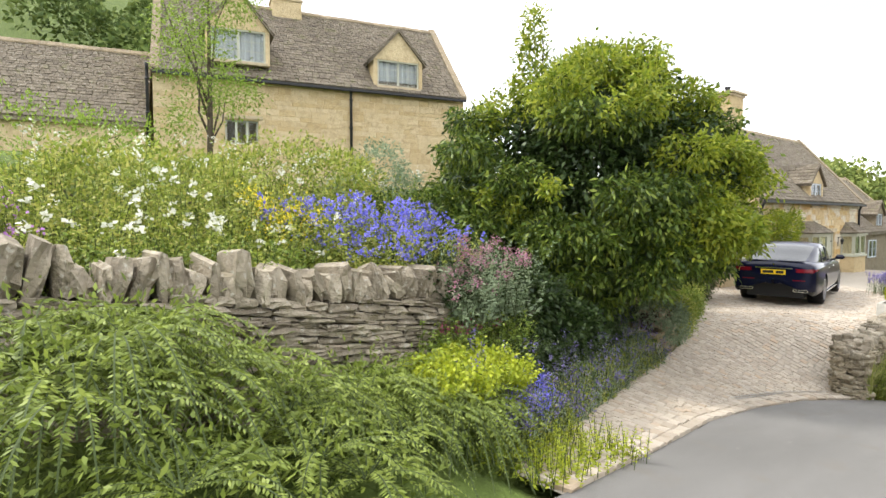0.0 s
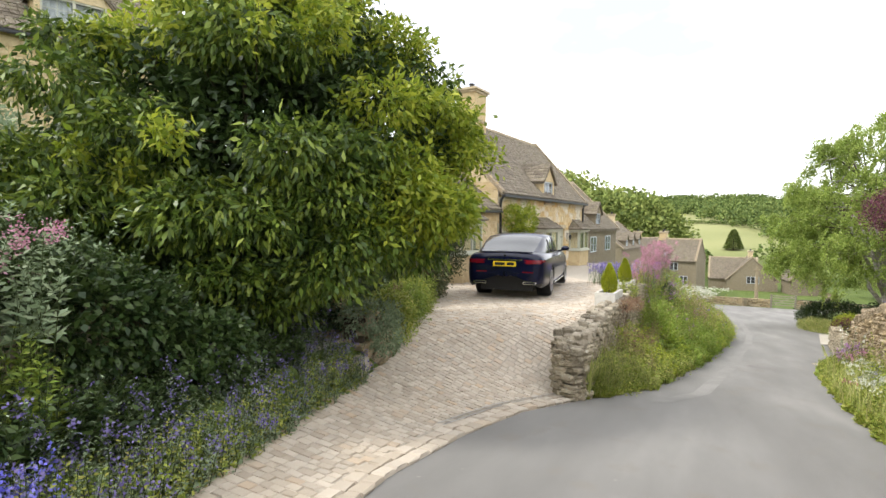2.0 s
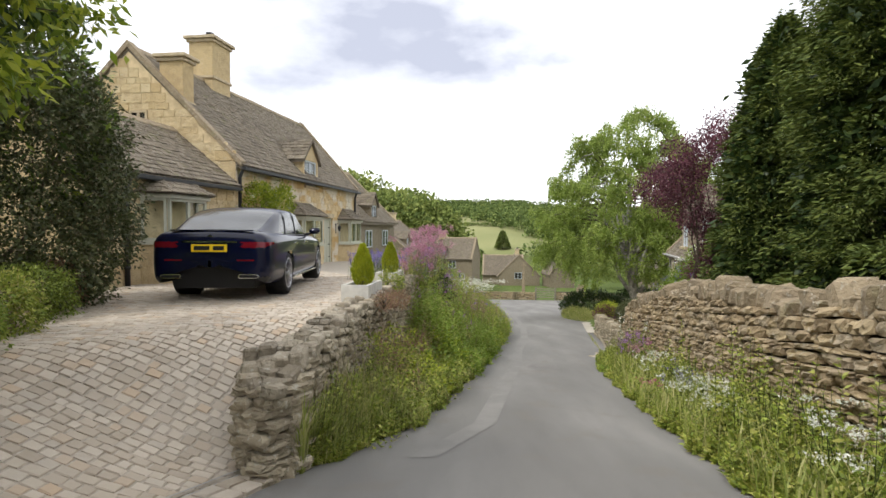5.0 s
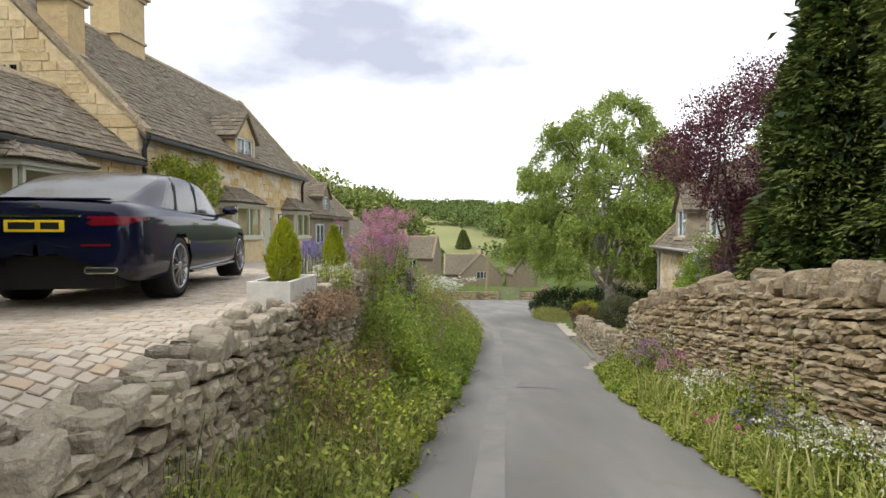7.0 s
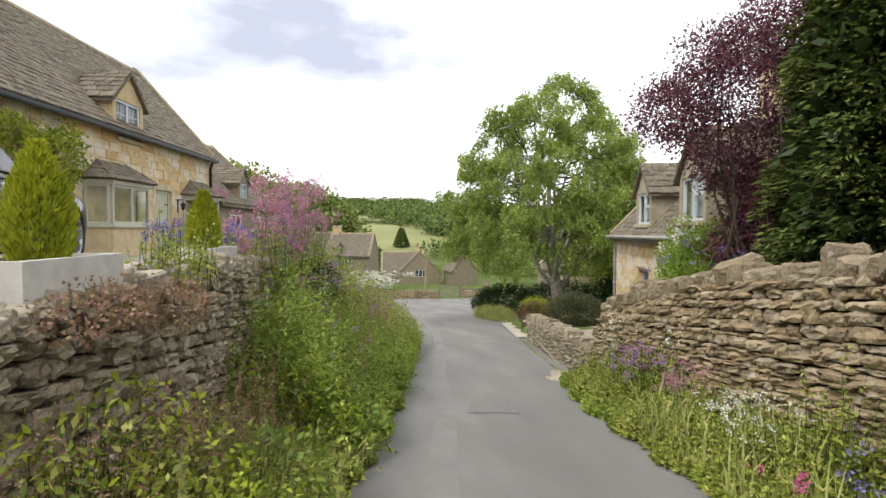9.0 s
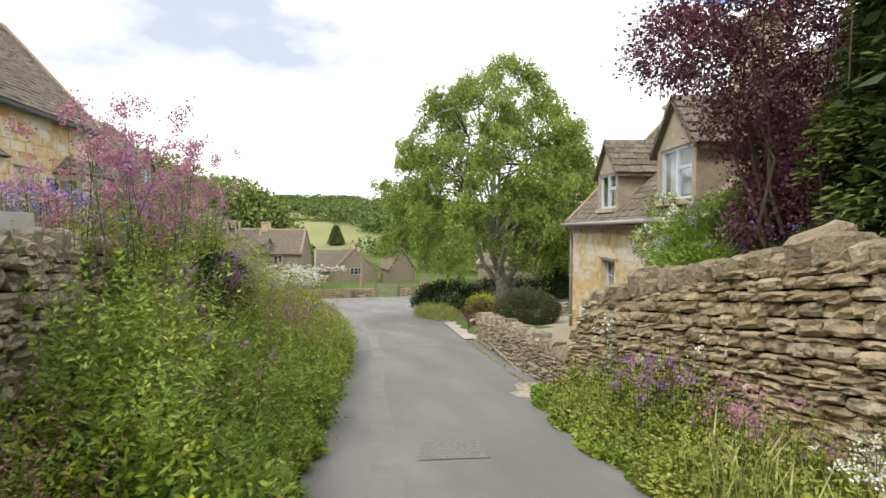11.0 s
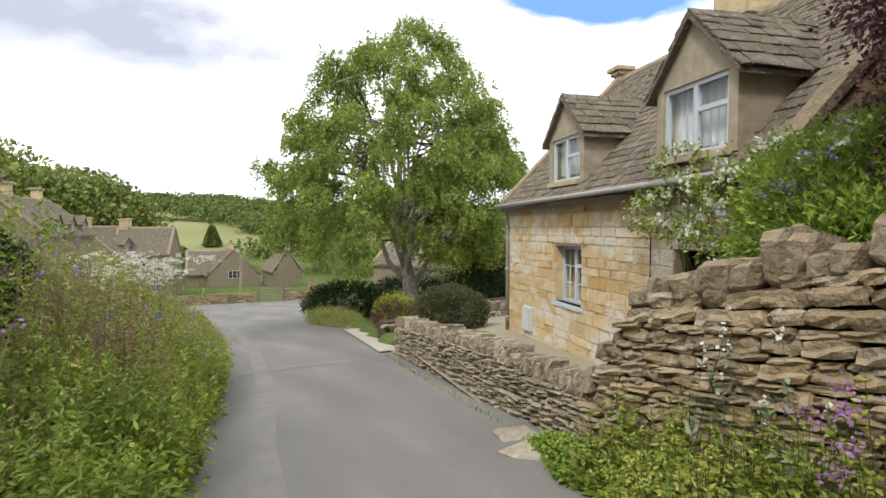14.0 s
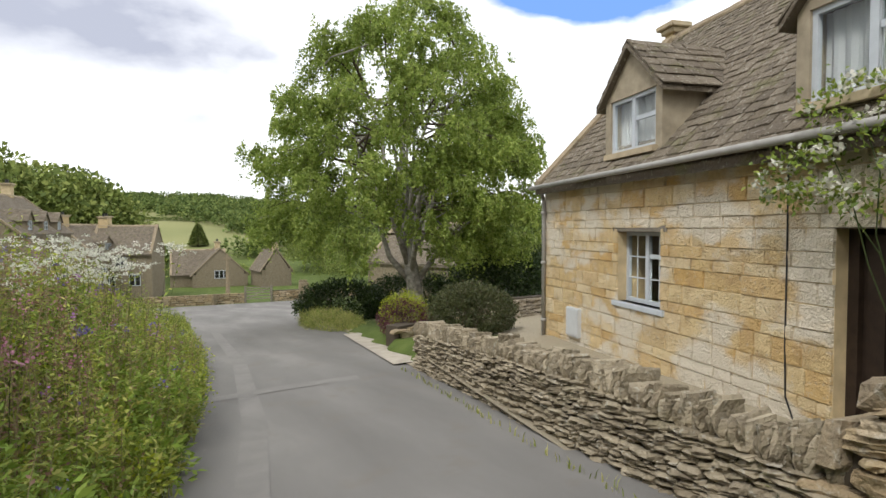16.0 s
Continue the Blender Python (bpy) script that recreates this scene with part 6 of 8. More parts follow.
# leafy masses that knit the bank together, each kind in drifts of its own
for mt, nm, lab, n, ya, yb, size, asp, sd in (("leaf_bright", "nettle_mass", "bright green leafy growth on the bank", 560, 11.8, 21.0, 0.085, 0.35, 1), ("leaf_meadow", "weed_mass", "mid green leafy growth on the bank", 800, 6.8, 27.0, 0.055, 0.45, 2),
                                          ("leaf_brown", "sorrel_mass", "rusty seeding growth on the bank", 560, 8.4, 26.0, 0.034, 0.5, 3), ("leaf_lime", "yellow_mass", "yellow green growth on the bank", 420, 9.0, 27.0, 0.05, 0.5, 4),
                                          ("leaf_rose", "dark_mass", "deep green leafy growth on the bank", 460, 10.0, 27.0, 0.07, 0.55, 5)):
    rg = np.random.default_rng(850 + sd)
    B, u = scatter(n, ya, yb, lambda y: lane_left(y) - 0.05, lambda y: isle_wall_x(y) - 0.1, lz, rg)
    drift = np.array([noise.noise(Vector((x * 0.9, y * 0.7, sd * 5.3))) for x, y, _ in B]) > 0.04
    B, u = B[drift], u[drift]
    n = len(B)
    hh = np.interp(B[:, 1], [6.8, 8.4, 10, 11.5, 13, 16, 18, 20, 25, 27], [0.35, 0.5, 0.8, 0.9, 1.2, 1.35, 1.9, 2.1, 1.7, 1.0])
    zc = (0.1 + hh * u ** 0.8 * rg.uniform(0.3, 1.0, n)) * wave(B, 0.6, 1.25)
    rd = rg.uniform(0.12, 0.32, n)
    P, D = shell(np.stack([B[:, 0], B[:, 1], B[:, 2] + zc, rd, rd, rd * 1.3], 1), n * 40, rg, 0.2)
    stuff(quads(nm, tufts(P, D, rg, 5, 0.045, size, size * asp, 0.5, 0.1), M[mt]), lab, "plants")
# thin stalks standing above the weeds
B, u = scatter(520, 12.5, 26.5, lambda y: lane_left(y) - 0.3, lambda y: isle_wall_x(y) - 0.2, lz, r)
T = herbs("seeding_stalk", "thin seeding stalks above the weeds", B, (0.7 + 1.75 * u ** 0.8) * r.uniform(0.8, 1.2, len(B)) * np.interp(B[:, 1], [12.5, 20, 25, 26.5], [0.9, 1, 0.8, 0.6]), r, "leaf_brown", 22, 0.03, 0.4, 0.12, low=0.55, stem_mat="dry_stem")
heads(T[::9], r, M["petal_mauve"], "knapweed_flower", "small mauve flowers among the weeds", per=14, spread=0.022, size=0.024)
# faded pink and rust among the tops of the weeds
B, u = scatter(70, 17.5, 22.5, lambda y: lane_left(y) - 0.5, lambda y: isle_wall_x(y) - 0.2, lz, r)
T = herbs("fading_willowherb", "tall fading pink willowherb on the bank", B, (1.1 + 1.0 * u) * r.uniform(0.8, 1.1, len(B)), r, "leaf_brown", 40, 0.05, 0.4, 0.08)
heads(np.concatenate([T, T - [0, 0, 0.08], T + r.normal(size=T.shape) * 0.06])[::2], r, M["petal_pink"], "willowherb_flower", "faded pink flower spikes on the bank", per=12, spread=0.03, size=0.024)
for k, (x, y, z) in enumerate([(-0.9, 21.0, 1.0), (-0.5, 19.2, 1.1), (-0.2, 23.0, 0.6)]):
    P, D = shell([(x + 0.5, y, lane_z(y) + z, 0.4, 0.7, 0.5)], 700, r, 0.3)
    stuff(quads("dock_head", tufts(P, D, r, 6, 0.05, 0.045, 0.03, 0.5), M["leaf_brown"]), "rust brown dock heads on the bank", "plants")
# white umbels among the weeds
B, u = scatter(60, 20.3, 22.6, lambda y: lane_left(y) - 0.5, lambda y: lane_left(y) - 1.7, lz, r)
T = herbs("hogweed", "white flowered umbels on the bank", B, r.uniform(1.65, 2.05, len(B)), r, "leaf_meadow", 24, 0.1)
heads(np.repeat(T, 7, 0) + r.normal(size=(len(T) * 7, 3)) * np.array([0.1, 0.1, 0.03]), r, M["petal_white"], "white_umbel", "creamy white umbel flowers", per=14, spread=0.022, size=0.02, flat=0.3)
# valerian on the wall top
B, u = scatter(270, 13.3, 17.6, lambda y: isle_wall_x(y) + 0.25, lambda y: isle_wall_x(y) - 0.5, lambda x, y: 0.75, r)
H = r.uniform(0.25, 0.85, len(B))
T = herbs("valerian", "pink valerian growing out of the wall", B, H, r, "leaf_meadow", 30, 0.075, 0.35, 0.2)
T = T[::2]
tips = np.concatenate([T] + [T + r.normal(size=T.shape) * np.array([0.035, 0.035, 0.06]) for _ in range(4)])
heads(tips[::2], r, M["petal_pink"], "valerian_flower", "dusky pink valerian flower heads", per=18, spread=0.034, size=0.026)
heads(tips[1::5], r, M["petal_mauve"], "mauve_flower", "mauve flower heads above the wall", per=16, spread=0.028, size=0.02)
B, u = scatter(70, 12.9, 17.2, lambda y: isle_wall_x(y) + 0.3, lambda y: isle_wall_x(y) - 0.1, lambda x, y: 0.9, r)
T = herbs("tall_valerian", "tall valerian stems against the sky", B, r.uniform(0.65, 1.3, len(B)), r, "leaf_grey", 20, 0.06, 0.3, 0.14)
heads(np.concatenate([T + r.normal(size=T.shape) * 0.035 for _ in range(6)]), r, M["petal_pink"], "valerian_plume", "fading pink valerian plumes", per=18, spread=0.03, size=0.022)
mound("ivy_mound", "dark ivy mounded over the drive wall", [(-0.3, 17.4, 0.1, 0.45, 0.8, 0.7), (-0.35, 18.9, 0.0, 0.4, 0.8, 0.7)], 3200, "leaf_dark", 0.06, 5, 0.8, 0.03, seed=83)
mound("pink_sedum", "dusky pink sedum hanging over the drive wall", [(-0.6, 9.6, 1.08, 0.2, 0.4, 0.1), (-0.5, 10.3, 1.0, 0.2, 0.35, 0.12)], 500, "leaf_brown", 0.025, 5, 0.8, 0.03, seed=84, category="flowers")
B = np.stack([r.uniform(-0.25, 0.15, 14), r.uniform(16.8, 18.2, 14), r.uniform(0.3, 0.75, 14)], 1)
heads(np.concatenate([B + r.normal(size=B.shape) * 0.05 for _ in range(4)]), r, M["petal_mauve"], "mauve_head", "mauve flower heads over the ivy", per=18, spread=0.035, size=0.028)
B, u = scatter(50, 10.8, 11.6, lambda y: -0.5, lambda y: -0.95, lambda x, y: 1.0, r)
herbs("wall_sapling", "thin leafy stems between the planters", B, r.uniform(0.3, 0.6, len(B)), r, "leaf_meadow", 12, 0.08, 0.4)
B, u = scatter(420, 14.2, 17.5, lambda y: -1.0, lambda y: -2.2, drive_z, r)
T = herbs("lavender", "lavender bed beside the drive", B, r.uniform(0.4, 0.65, len(B)), r, "leaf_grey", 14, 0.05, 0.2)
heads(np.concatenate([T, T - [0, 0, 0.04], T - [0, 0, 0.08]]), r, M["petal_lav"], "lavender_flower", "violet lavender spikes", per=8, spread=0.015, size=0.022)

# verge under the tall wall
r = np.random.default_rng(91)
ra = lambda y: lane_right(y) + 0.05 * math.sin(y * 6)
rb = lambda y: tall_wall_x(y) - 0.03
B, u = scatter(4200, 3.5, 15.4, ra, rb, lz, r)
herbs("verge_flowers", "low leafy flower border below the tall wall", B, (0.13 + 0.48 * u) * r.uniform(0.5, 1.4, len(B)) * wave(B, 0.4, 1.8), r, "leaf_meadow", 22, 0.075, 0.45)
B, u = scatter(2600, 12.5, 16.2, ra, lambda y: rb(y) - 0.1, lz, r)
herbs("ground_cover", "bright green ground cover at the lane edge", B, r.uniform(0.05, 0.16, len(B)), r, "leaf_bright", 8, 0.075, 0.7)
B, u = scatter(2600, 3.5, 12, ra, rb, lz, r)
grass("verge_grass", "grass in the border below the tall wall", B, r.uniform(0.15, 0.6, len(B)) * wave(B, 0.4, 1.6), r)
B, u = scatter(26, 4.3, 8.8, lambda y: rb(y) - 0.5, rb, lz, r)
herbs("mullein", "tall pale green stems against the wall", B, r.uniform(0.6, 1.25, len(B)), r, "leaf_meadow", 46, 0.09, 0.35, 0.1)
B, u = scatter(24, 4.4, 5.6, lambda y: rb(y) - 0.45, lambda y: rb(y) - 0.05, lz, r)
T = herbs("parsley_leaf", "white flowered cow parsley in the border", B, r.uniform(0.45, 0.8, len(B)), r, "leaf_bright", 20, 0.07, 0.3, 0.2)
heads(np.repeat(T, 5, 0) + r.normal(size=(len(T) * 5, 3)) * np.array([0.06, 0.06, 0.015]), r, M["petal_white"], "parsley_umbel", "flat white cow parsley heads", per=12, spread=0.018, size=0.016, flat=0.3)
for y0, mat, nm, lab, hh in ((13.4, "petal_mauve", "sweet_rocket", "mauve flowers in the border", 0.75), (9.4, "petal_lav", "cranesbill", "lilac flowers in the border", 0.5), (12.0, "petal_pink", "valerian", "pink valerian in the border", 0.7)):
    B, u = scatter(22, y0 - 0.5, y0 + 0.5, lambda y: rb(y) - 0.55, lambda y: rb(y) - 0.05, lz, r)
    B = B[:9] if nm == "cranesbill" else B[:18]
    T = herbs(nm + "_leaf", lab, B, r.uniform(0.55, 1.1, len(B)) * hh, r, "leaf_grey", 14, 0.06)
    heads(np.concatenate([T, T + r.normal(size=T.shape) * 0.05, T + r.normal(size=T.shape) * 0.05]), r, M[mat], nm, lab, per=14, spread=0.025, size=0.022)
for y0, hh in ((7.4, 0.55), (8.2, 0.6), (10.9, 0.6)):
    B, u = scatter(26, y0 - 0.5, y0 + 0.5, lambda y: rb(y) - 0.6, lambda y: rb(y) - 0.1, lz, r)
    T = herbs("daisy_leaf", "white flowered feverfew in the border", B, r.uniform(0.7, 1.1, len(B)) * hh, r, "leaf_meadow", 14, 0.06)
    heads(np.repeat(T, 4, 0) + r.normal(size=(len(T) * 4, 3)) * np.array([0.06, 0.06, 0.02]), r, M["petal_white"], "white_flower", "clusters of small white flowers", per=9, spread=0.016, size=0.018, flat=0.4)
B, u = scatter(14, 9.3, 10.4, lambda y: rb(y) - 0.8, lambda y: rb(y) - 0.3, lz, r)
heads(B[:5] + np.array([0, 0, 0.3]), r, M["petal_red"], "poppy", "a few red flowers in the border", per=10, spread=0.02, size=0.035)
B, u = scatter(10, 12.6, 15.0, lambda y: rb(y) - 0.3, lambda y: rb(y) - 0.05, lz, r)
T = herbs("hollyhock", "tall leafy stems against the wall", B, r.uniform(0.7, 1.3, len(B)), r, "leaf_grey", 16, 0.1, 0.4)
heads(np.concatenate([T, T - [0, 0, 0.1]]), r, M["petal_white"], "white_bud", "cream flower buds on tall stems", per=6, spread=0.015, size=0.03)

# dark cypresses behind the tall wall
for k, (x, y, rad, h) in enumerate([(6.35, 12.2, 1.2, 5.6), (7.1, 10.2, 1.8, 8.4), (7.6, 7.3, 2.4, 9.6), (8.8, 12.8, 2.0, 8.0)]):
    rng = np.random.default_rng(200 + k)
    t = thing("cypress", pose(x, y, lane_z(y) + 0.9), "tall dark green cypress behind the stone wall", "conifer", "cypress row")
    Geo().tube([(0, 0, -0.3), (0.05, 0, h * 0.5), (0, 0, h * 0.95)], [0.2, 0.12, 0.02], 8).make("trunk", M["bark"], t)
    # flat sprays on boughs that leave the trunk level and droop at their tips
    n = int(400 * rad)
    u = rng.uniform(0, 1, n) ** 0.9
    th = rng.uniform(0, math.tau, n)
    lump = 0.9 + 0.1 * np.sin(th * 4 + u * 17 + k) + rng.uniform(-0.14, 0.12, n)
    rr = rad * ((1 - u ** 2.6) ** 0.8 + 0.03) * lump * np.minimum(1, 0.75 + u * 3)
    out = np.stack([np.cos(th), np.sin(th), 0 * th], 1)
    side = np.stack([-np.sin(th), np.cos(th), 0 * th], 1)
    per = 150
    f = rng.uniform(0.5, 1.0, (n, per))
    wide = rng.normal(size=(n, per)) * (0.34 * (1.12 - f)) * np.minimum(1.0, rr)[:, None] * 1.3
    z = (0.15 + u * h)[:, None] + 0.35 * (f - 0.5) - 0.75 * np.maximum(0, f - 0.72) - 0.22 * np.abs(wide) + rng.normal(size=(n, per)) * 0.075
    P = out[:, None] * (rr[:, None] * f)[..., None] + side[:, None] * wide[..., None]
    P[..., 2] = z
    D = out[:, None] * 1.0 + side[:, None] * (np.sign(wide) * 0.6)[..., None] + rng.normal(size=(n, per, 3)) * 0.3 + np.array([0, 0, -0.25])
    quads("foliage", leaves(P.reshape(-1, 3), D.reshape(-1, 3), 0.11, 0.032, rng, 0.7), M["leaf_conifer"], t)
    # dark fill behind the sprays paints the shade between the boughs
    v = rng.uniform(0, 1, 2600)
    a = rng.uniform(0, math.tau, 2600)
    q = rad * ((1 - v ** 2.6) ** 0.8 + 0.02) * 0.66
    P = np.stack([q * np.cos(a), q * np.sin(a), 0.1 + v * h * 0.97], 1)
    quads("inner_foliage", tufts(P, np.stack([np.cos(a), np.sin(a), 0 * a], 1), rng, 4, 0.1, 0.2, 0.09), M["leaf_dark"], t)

# purple-leaved tree
r = np.random.default_rng(95)
cl = lumpy([(0.3, 0, 3.0, 1.05, 1.1, 0.95), (-0.6, 0.2, 3.1, 0.55, 0.6, 0.65), (0.5, -0.1, 3.75, 0.8, 0.9, 0.65), (1.2, 0.3, 2.4, 0.9, 1.0, 1.2), (0.55, 0, 1.8, 0.45, 0.6, 0.8), (1.7, 0, 3.3, 0.9, 1.0, 0.9), (0.45, 0, 1.2, 0.55, 0.6, 0.6), (1.0, 0.2, 1.4, 0.7, 0.7, 0.7)], 115, 0.2, 0.4, r, 1.1)
lb = [(limb((0, 0, 0.2), (math.cos(a) * r.uniform(0.5, 1.2), math.sin(a) * r.uniform(0.5, 1.2), r.uniform(2.8, 4.3)), r, 0.07, 6), 0.03) for a in np.linspace(0, 6.1, 14)]
tree("purple_tree", (5.75, 13.6, 0.0), [(0, 0, -0.3), (0, 0, 0.3), (0.05, 0, 0.9)], [0.12, 0.1, 0.06], lb, cl, 21000, "leaf_purple", 0.055, "purple-leaved ornamental tree behind the wall", "tree", per=7, spread=0.09, inner=0.35, seed=96, asp=0.55)

# silver birch on the green: limbs fanning from a short trunk, twigs that hang from their ends
r = np.random.default_rng(97)
BIRCH = (9.73, 32.64, -2.9)
birch = thing("birch_tree", Matrix.Translation(BIRCH), "tall spreading silver birch with drooping leafy branches", "tree")
Geo().tube([(0.15, 0, -0.3), (0.1, 0, 0.2), (0.0, 0, 1.0), (-0.15, 0, 1.9), (-0.35, 0.05, 3.2), (-0.5, 0, 5.0), (-0.45, 0, 7.2), (-0.5, 0, 9.8)], [0.42, 0.33, 0.28, 0.25, 0.17, 0.13, 0.08, 0.02], 9).make("trunk", M["bark_pale"], birch, smooth=True)


def crown_reach(z, a):
    """How far the crown goes out at a height, and in a direction round the trunk."""
    side = 1.0 + 0.04 * math.cos(a - math.radians(155)) + 0.1 * math.sin(3 * a + 1.0) + 0.07 * math.sin(5 * a)
    return side * float(np.interp(z, [1.2, 2.4, 4.0, 5.6, 7.2, 8.8, 10.0, 11.0, 11.6], [3.2, 4.4, 4.95, 5.05, 4.7, 3.9, 3.0, 1.8, 0.4]))


ends = []
for k in range(15):
    a = k * 2.4 + r.uniform(-0.3, 0.3)
    z1 = float(np.interp(k, [0, 14], [4.2, 10.0])) + r.uniform(-0.5, 0.5)
    start = np.array([-0.1 - 0.03 * k, 0, 1.2 + 0.2 * k + r.uniform(-0.2, 0.2)])
    reach = crown_reach(z1, a) * r.uniform(0.5, 0.66)
    tip = np.array([math.cos(a) * reach - 0.3, math.sin(a) * reach, z1])
    mid = start + (tip - start) * 0.45 + np.array([0, 0, 0.45])
    bough = [start, (start + mid) / 2 + r.normal(size=3) * 0.1, mid, (mid + tip) / 2 + r.normal(size=3) * 0.14, tip]
    w = 0.13 - 0.004 * k
    Geo().tube([tuple(p) for p in bough], [w, w * 0.8, w * 0.62, w * 0.42, w * 0.22], 7).make("limb", M["bark_pale"], birch, smooth=True)
    for q in range(10):
        f = r.uniform(0.35, 1.0)
        i = min(3, int(f * 4))
        p = bough[i] + (bough[i + 1] - bough[i]) * (f * 4 - i)
        b = a + r.normal() * 0.75
        z2 = p[2] + r.uniform(-0.9, 1.9)
        far = crown_reach(min(11.4, z2), b) * r.uniform(0.72, 1.0)
        e = np.array([math.cos(b) * far - 0.3, math.sin(b) * far, min(z2, 11.4)])
        m = (p + e) / 2 + np.array([0, 0, 0.3]) + r.normal(size=3) * 0.15
        Geo().tube([tuple(p), tuple(m), tuple(e)], [0.042, 0.026, 0.009], 5).make("branch", M["bark"] if q % 3 else M["bark_pale"], birch)
        ends += [(e, 1.0), (m + (e - m) * 0.5, 0.75), (m, 0.45)]
for _ in range(26):
    a = r.uniform(0, math.tau)
    z = r.uniform(9.6, 11.3)
    ends.append((np.array([math.cos(a) * crown_reach(z, a) * 0.7 - 0.1, math.sin(a) * crown_reach(z, a) * 0.7, z]), 0.8))
for _ in range(70):
    a = r.uniform(0, math.tau)
    z = r.uniform(2.3, 4.4)
    q = crown_reach(z, a) * r.uniform(0.62, 0.98)
    ends.append((np.array([math.cos(a) * q - 0.3, math.sin(a) * q, z]), 0.9))
# hanging twigs: each starts near a branch end, bends over and drops
N0 = np.concatenate([np.repeat(e[None], int(27 * w * r.uniform(0.2, 1.7)), 0) for e, w in ends])
n = len(N0)
N0 = N0 + np.clip(r.normal(size=(n, 3)), -1.6, 1.6) * np.array([0.27, 0.27, 0.2])
out = unit(N0 * np.array([1, 1, 0]) + r.normal(size=(n, 3)) * np.array([1.2, 1.2, 0]))
drop = r.uniform(0.12, 0.62, n) * np.where(r.uniform(size=n) < 0.06, 2.2, 1.0)
per = 18
t = r.uniform(0, 1, (n, per))
P = N0[:, None] + out[:, None] * (0.22 * np.sqrt(t))[..., None] + np.array([0, 0, -1.0]) * (drop[:, None] * t ** 1.5)[..., None]
P = P.reshape(-1, 3) + r.normal(size=(n * per, 3)) * 0.035
P = P[P[:, 2] > 1.2]
quads("crown", leaves(P, r.normal(size=P.shape) * 0.8 + np.array([0, 0, -0.7]), 0.105, 0.07, r, 0.5), M["leaf_birch"], birch)
k = r.uniform(size=n) < 0.3
S = np.cross(out[k], [0, 0, 1.0]) * 0.006
a0, a1, a2 = N0[k], N0[k] + out[k] * 0.15 - np.array([0, 0, 1]) * (drop[k] * 0.35)[:, None], N0[k] + out[k] * 0.22 - np.array([0, 0, 1]) * drop[k][:, None]
quads("hanging_twig", np.concatenate([np.stack([a0 - S, a0 + S, a1 + S, a1 - S], 1), np.stack([a1 - S, a1 + S, a2 + S * 0.4, a2 - S * 0.4], 1)]), M["bark"], birch)

# clipped bushes by the yard
mound("golden_bush", "rounded golden variegated bush beside the crossover", [(6.75, 26.6, -1.55, 0.62, 0.6, 0.5)], 1500, "leaf_lime", 0.035, 4, 0.6, 0.03, seed=301)
mound("rounded_bush", "rounded grey green bush by the yard wall", [(7.6, 24.9, -1.35, 0.9, 0.85, 0.62), (8.2, 25.1, -1.45, 0.6, 0.6, 0.5)], 5200, "leaf_ivy", 0.05, 5, 0.6, 0.03, seed=302)
P, D = shell([(6.75, 26.6, -1.68, 0.63, 0.62, 0.45)], 2200, np.random.default_rng(303), 0.7)
stuff(quads("red_bush_leaf", tufts(P, D, np.random.default_rng(304), 4, 0.03, 0.04, 0.024), M["leaf_purple"]), "dark red foliage below the golden bush top", "shrub")
for k, (x, y, rx, rz) in enumerate([(8.0, 36, 1.8, 1.0), (11.5, 37, 2.2, 1.1), (14.5, 36, 2.0, 1.4), (12.5, 30.8, 1.5, 1.5), (17, 33, 2.5, 1.8)]):
    mound("dark_hedge", "dark green evergreen bushes on the green", [(x, y, ground_z(x, y) + rz * 0.6, rx, 1.2, rz)], 2600, "leaf_dark", 0.12, 5, 0.5, 0.08, seed=310 + k)
mound("edge_grass_clump", "grassy mound at the lane corner", [(6.9, 33.5, lane_z(33) + 0.1, 0.9, 2.6, 0.3)], 2500, "grass_blade", 0.2, 4, 0.1, 0.05, 1.0, seed=320, category="grass")

# climbing rose and garden shrubs beside the cottage
r = np.random.default_rng(121)
climb = thing("climbing_rose", HC, "white climbing rose over the cottage eaves", "rose")
cl = [(5.9, -0.25, 0.95, 0.5, 0.22, 0.28), (6.6, -0.3, 0.95, 0.7, 0.3, 0.4), (7.6, -0.4, 0.9, 0.7, 0.5, 0.6), (6.3, -0.2, 1.5, 0.4, 0.2, 0.22)]
P, D = shell(cl, 1000, r, 0.4)
quads("foliage", tufts(P, D, r, 4, 0.05, 0.06, 0.035), M["leaf_rose"], climb)
heads(P[r.integers(len(P), size=85)], r, M["petal_white"], "blossom", "", climb, per=16, spread=0.028, size=0.05)
for k in range(7):
    Geo().tube([tuple(v) for v in limb((7.2 - k * 0.12, -0.12, -1.4), (5.7 + k * 0.35, -0.2, 1.2 + 0.1 * (k % 3)), r, 0.08, 6)], 0.006, 5).make("cane", M["stem"], climb)
mound("golden_shrub", "bright feathery green shrub behind the wall", [(6.0, 14.9, 0.7, 0.75, 0.7, 0.75), (6.7, 15.3, 1.0, 0.7, 0.65, 0.65), (5.5, 14.4, 0.5, 0.55, 0.55, 0.5), (6.1, 14.5, 1.2, 0.5, 0.5, 0.4)], 7500, "leaf_bright", 0.07, 5, 0.3, 0.05, seed=122)
mound("garden_shrub", "grey green shrub spilling over the wall", [(5.5, 12.6, 0.75, 0.45, 0.8, 0.42), (5.7, 13.5, 0.6, 0.45, 0.5, 0.4)], 2600, "leaf_dark", 0.06, 5, 0.45, 0.05, seed=123)
P = np.stack([r.uniform(5.0, 6.4, 40), r.uniform(12.8, 15.2, 40), r.uniform(0.7, 1.5, 40)], 1)
heads(P, r, M["petal_lav"], "buddleia_flower", "small violet flower spikes over the wall", per=18, spread=0.035, size=0.025)
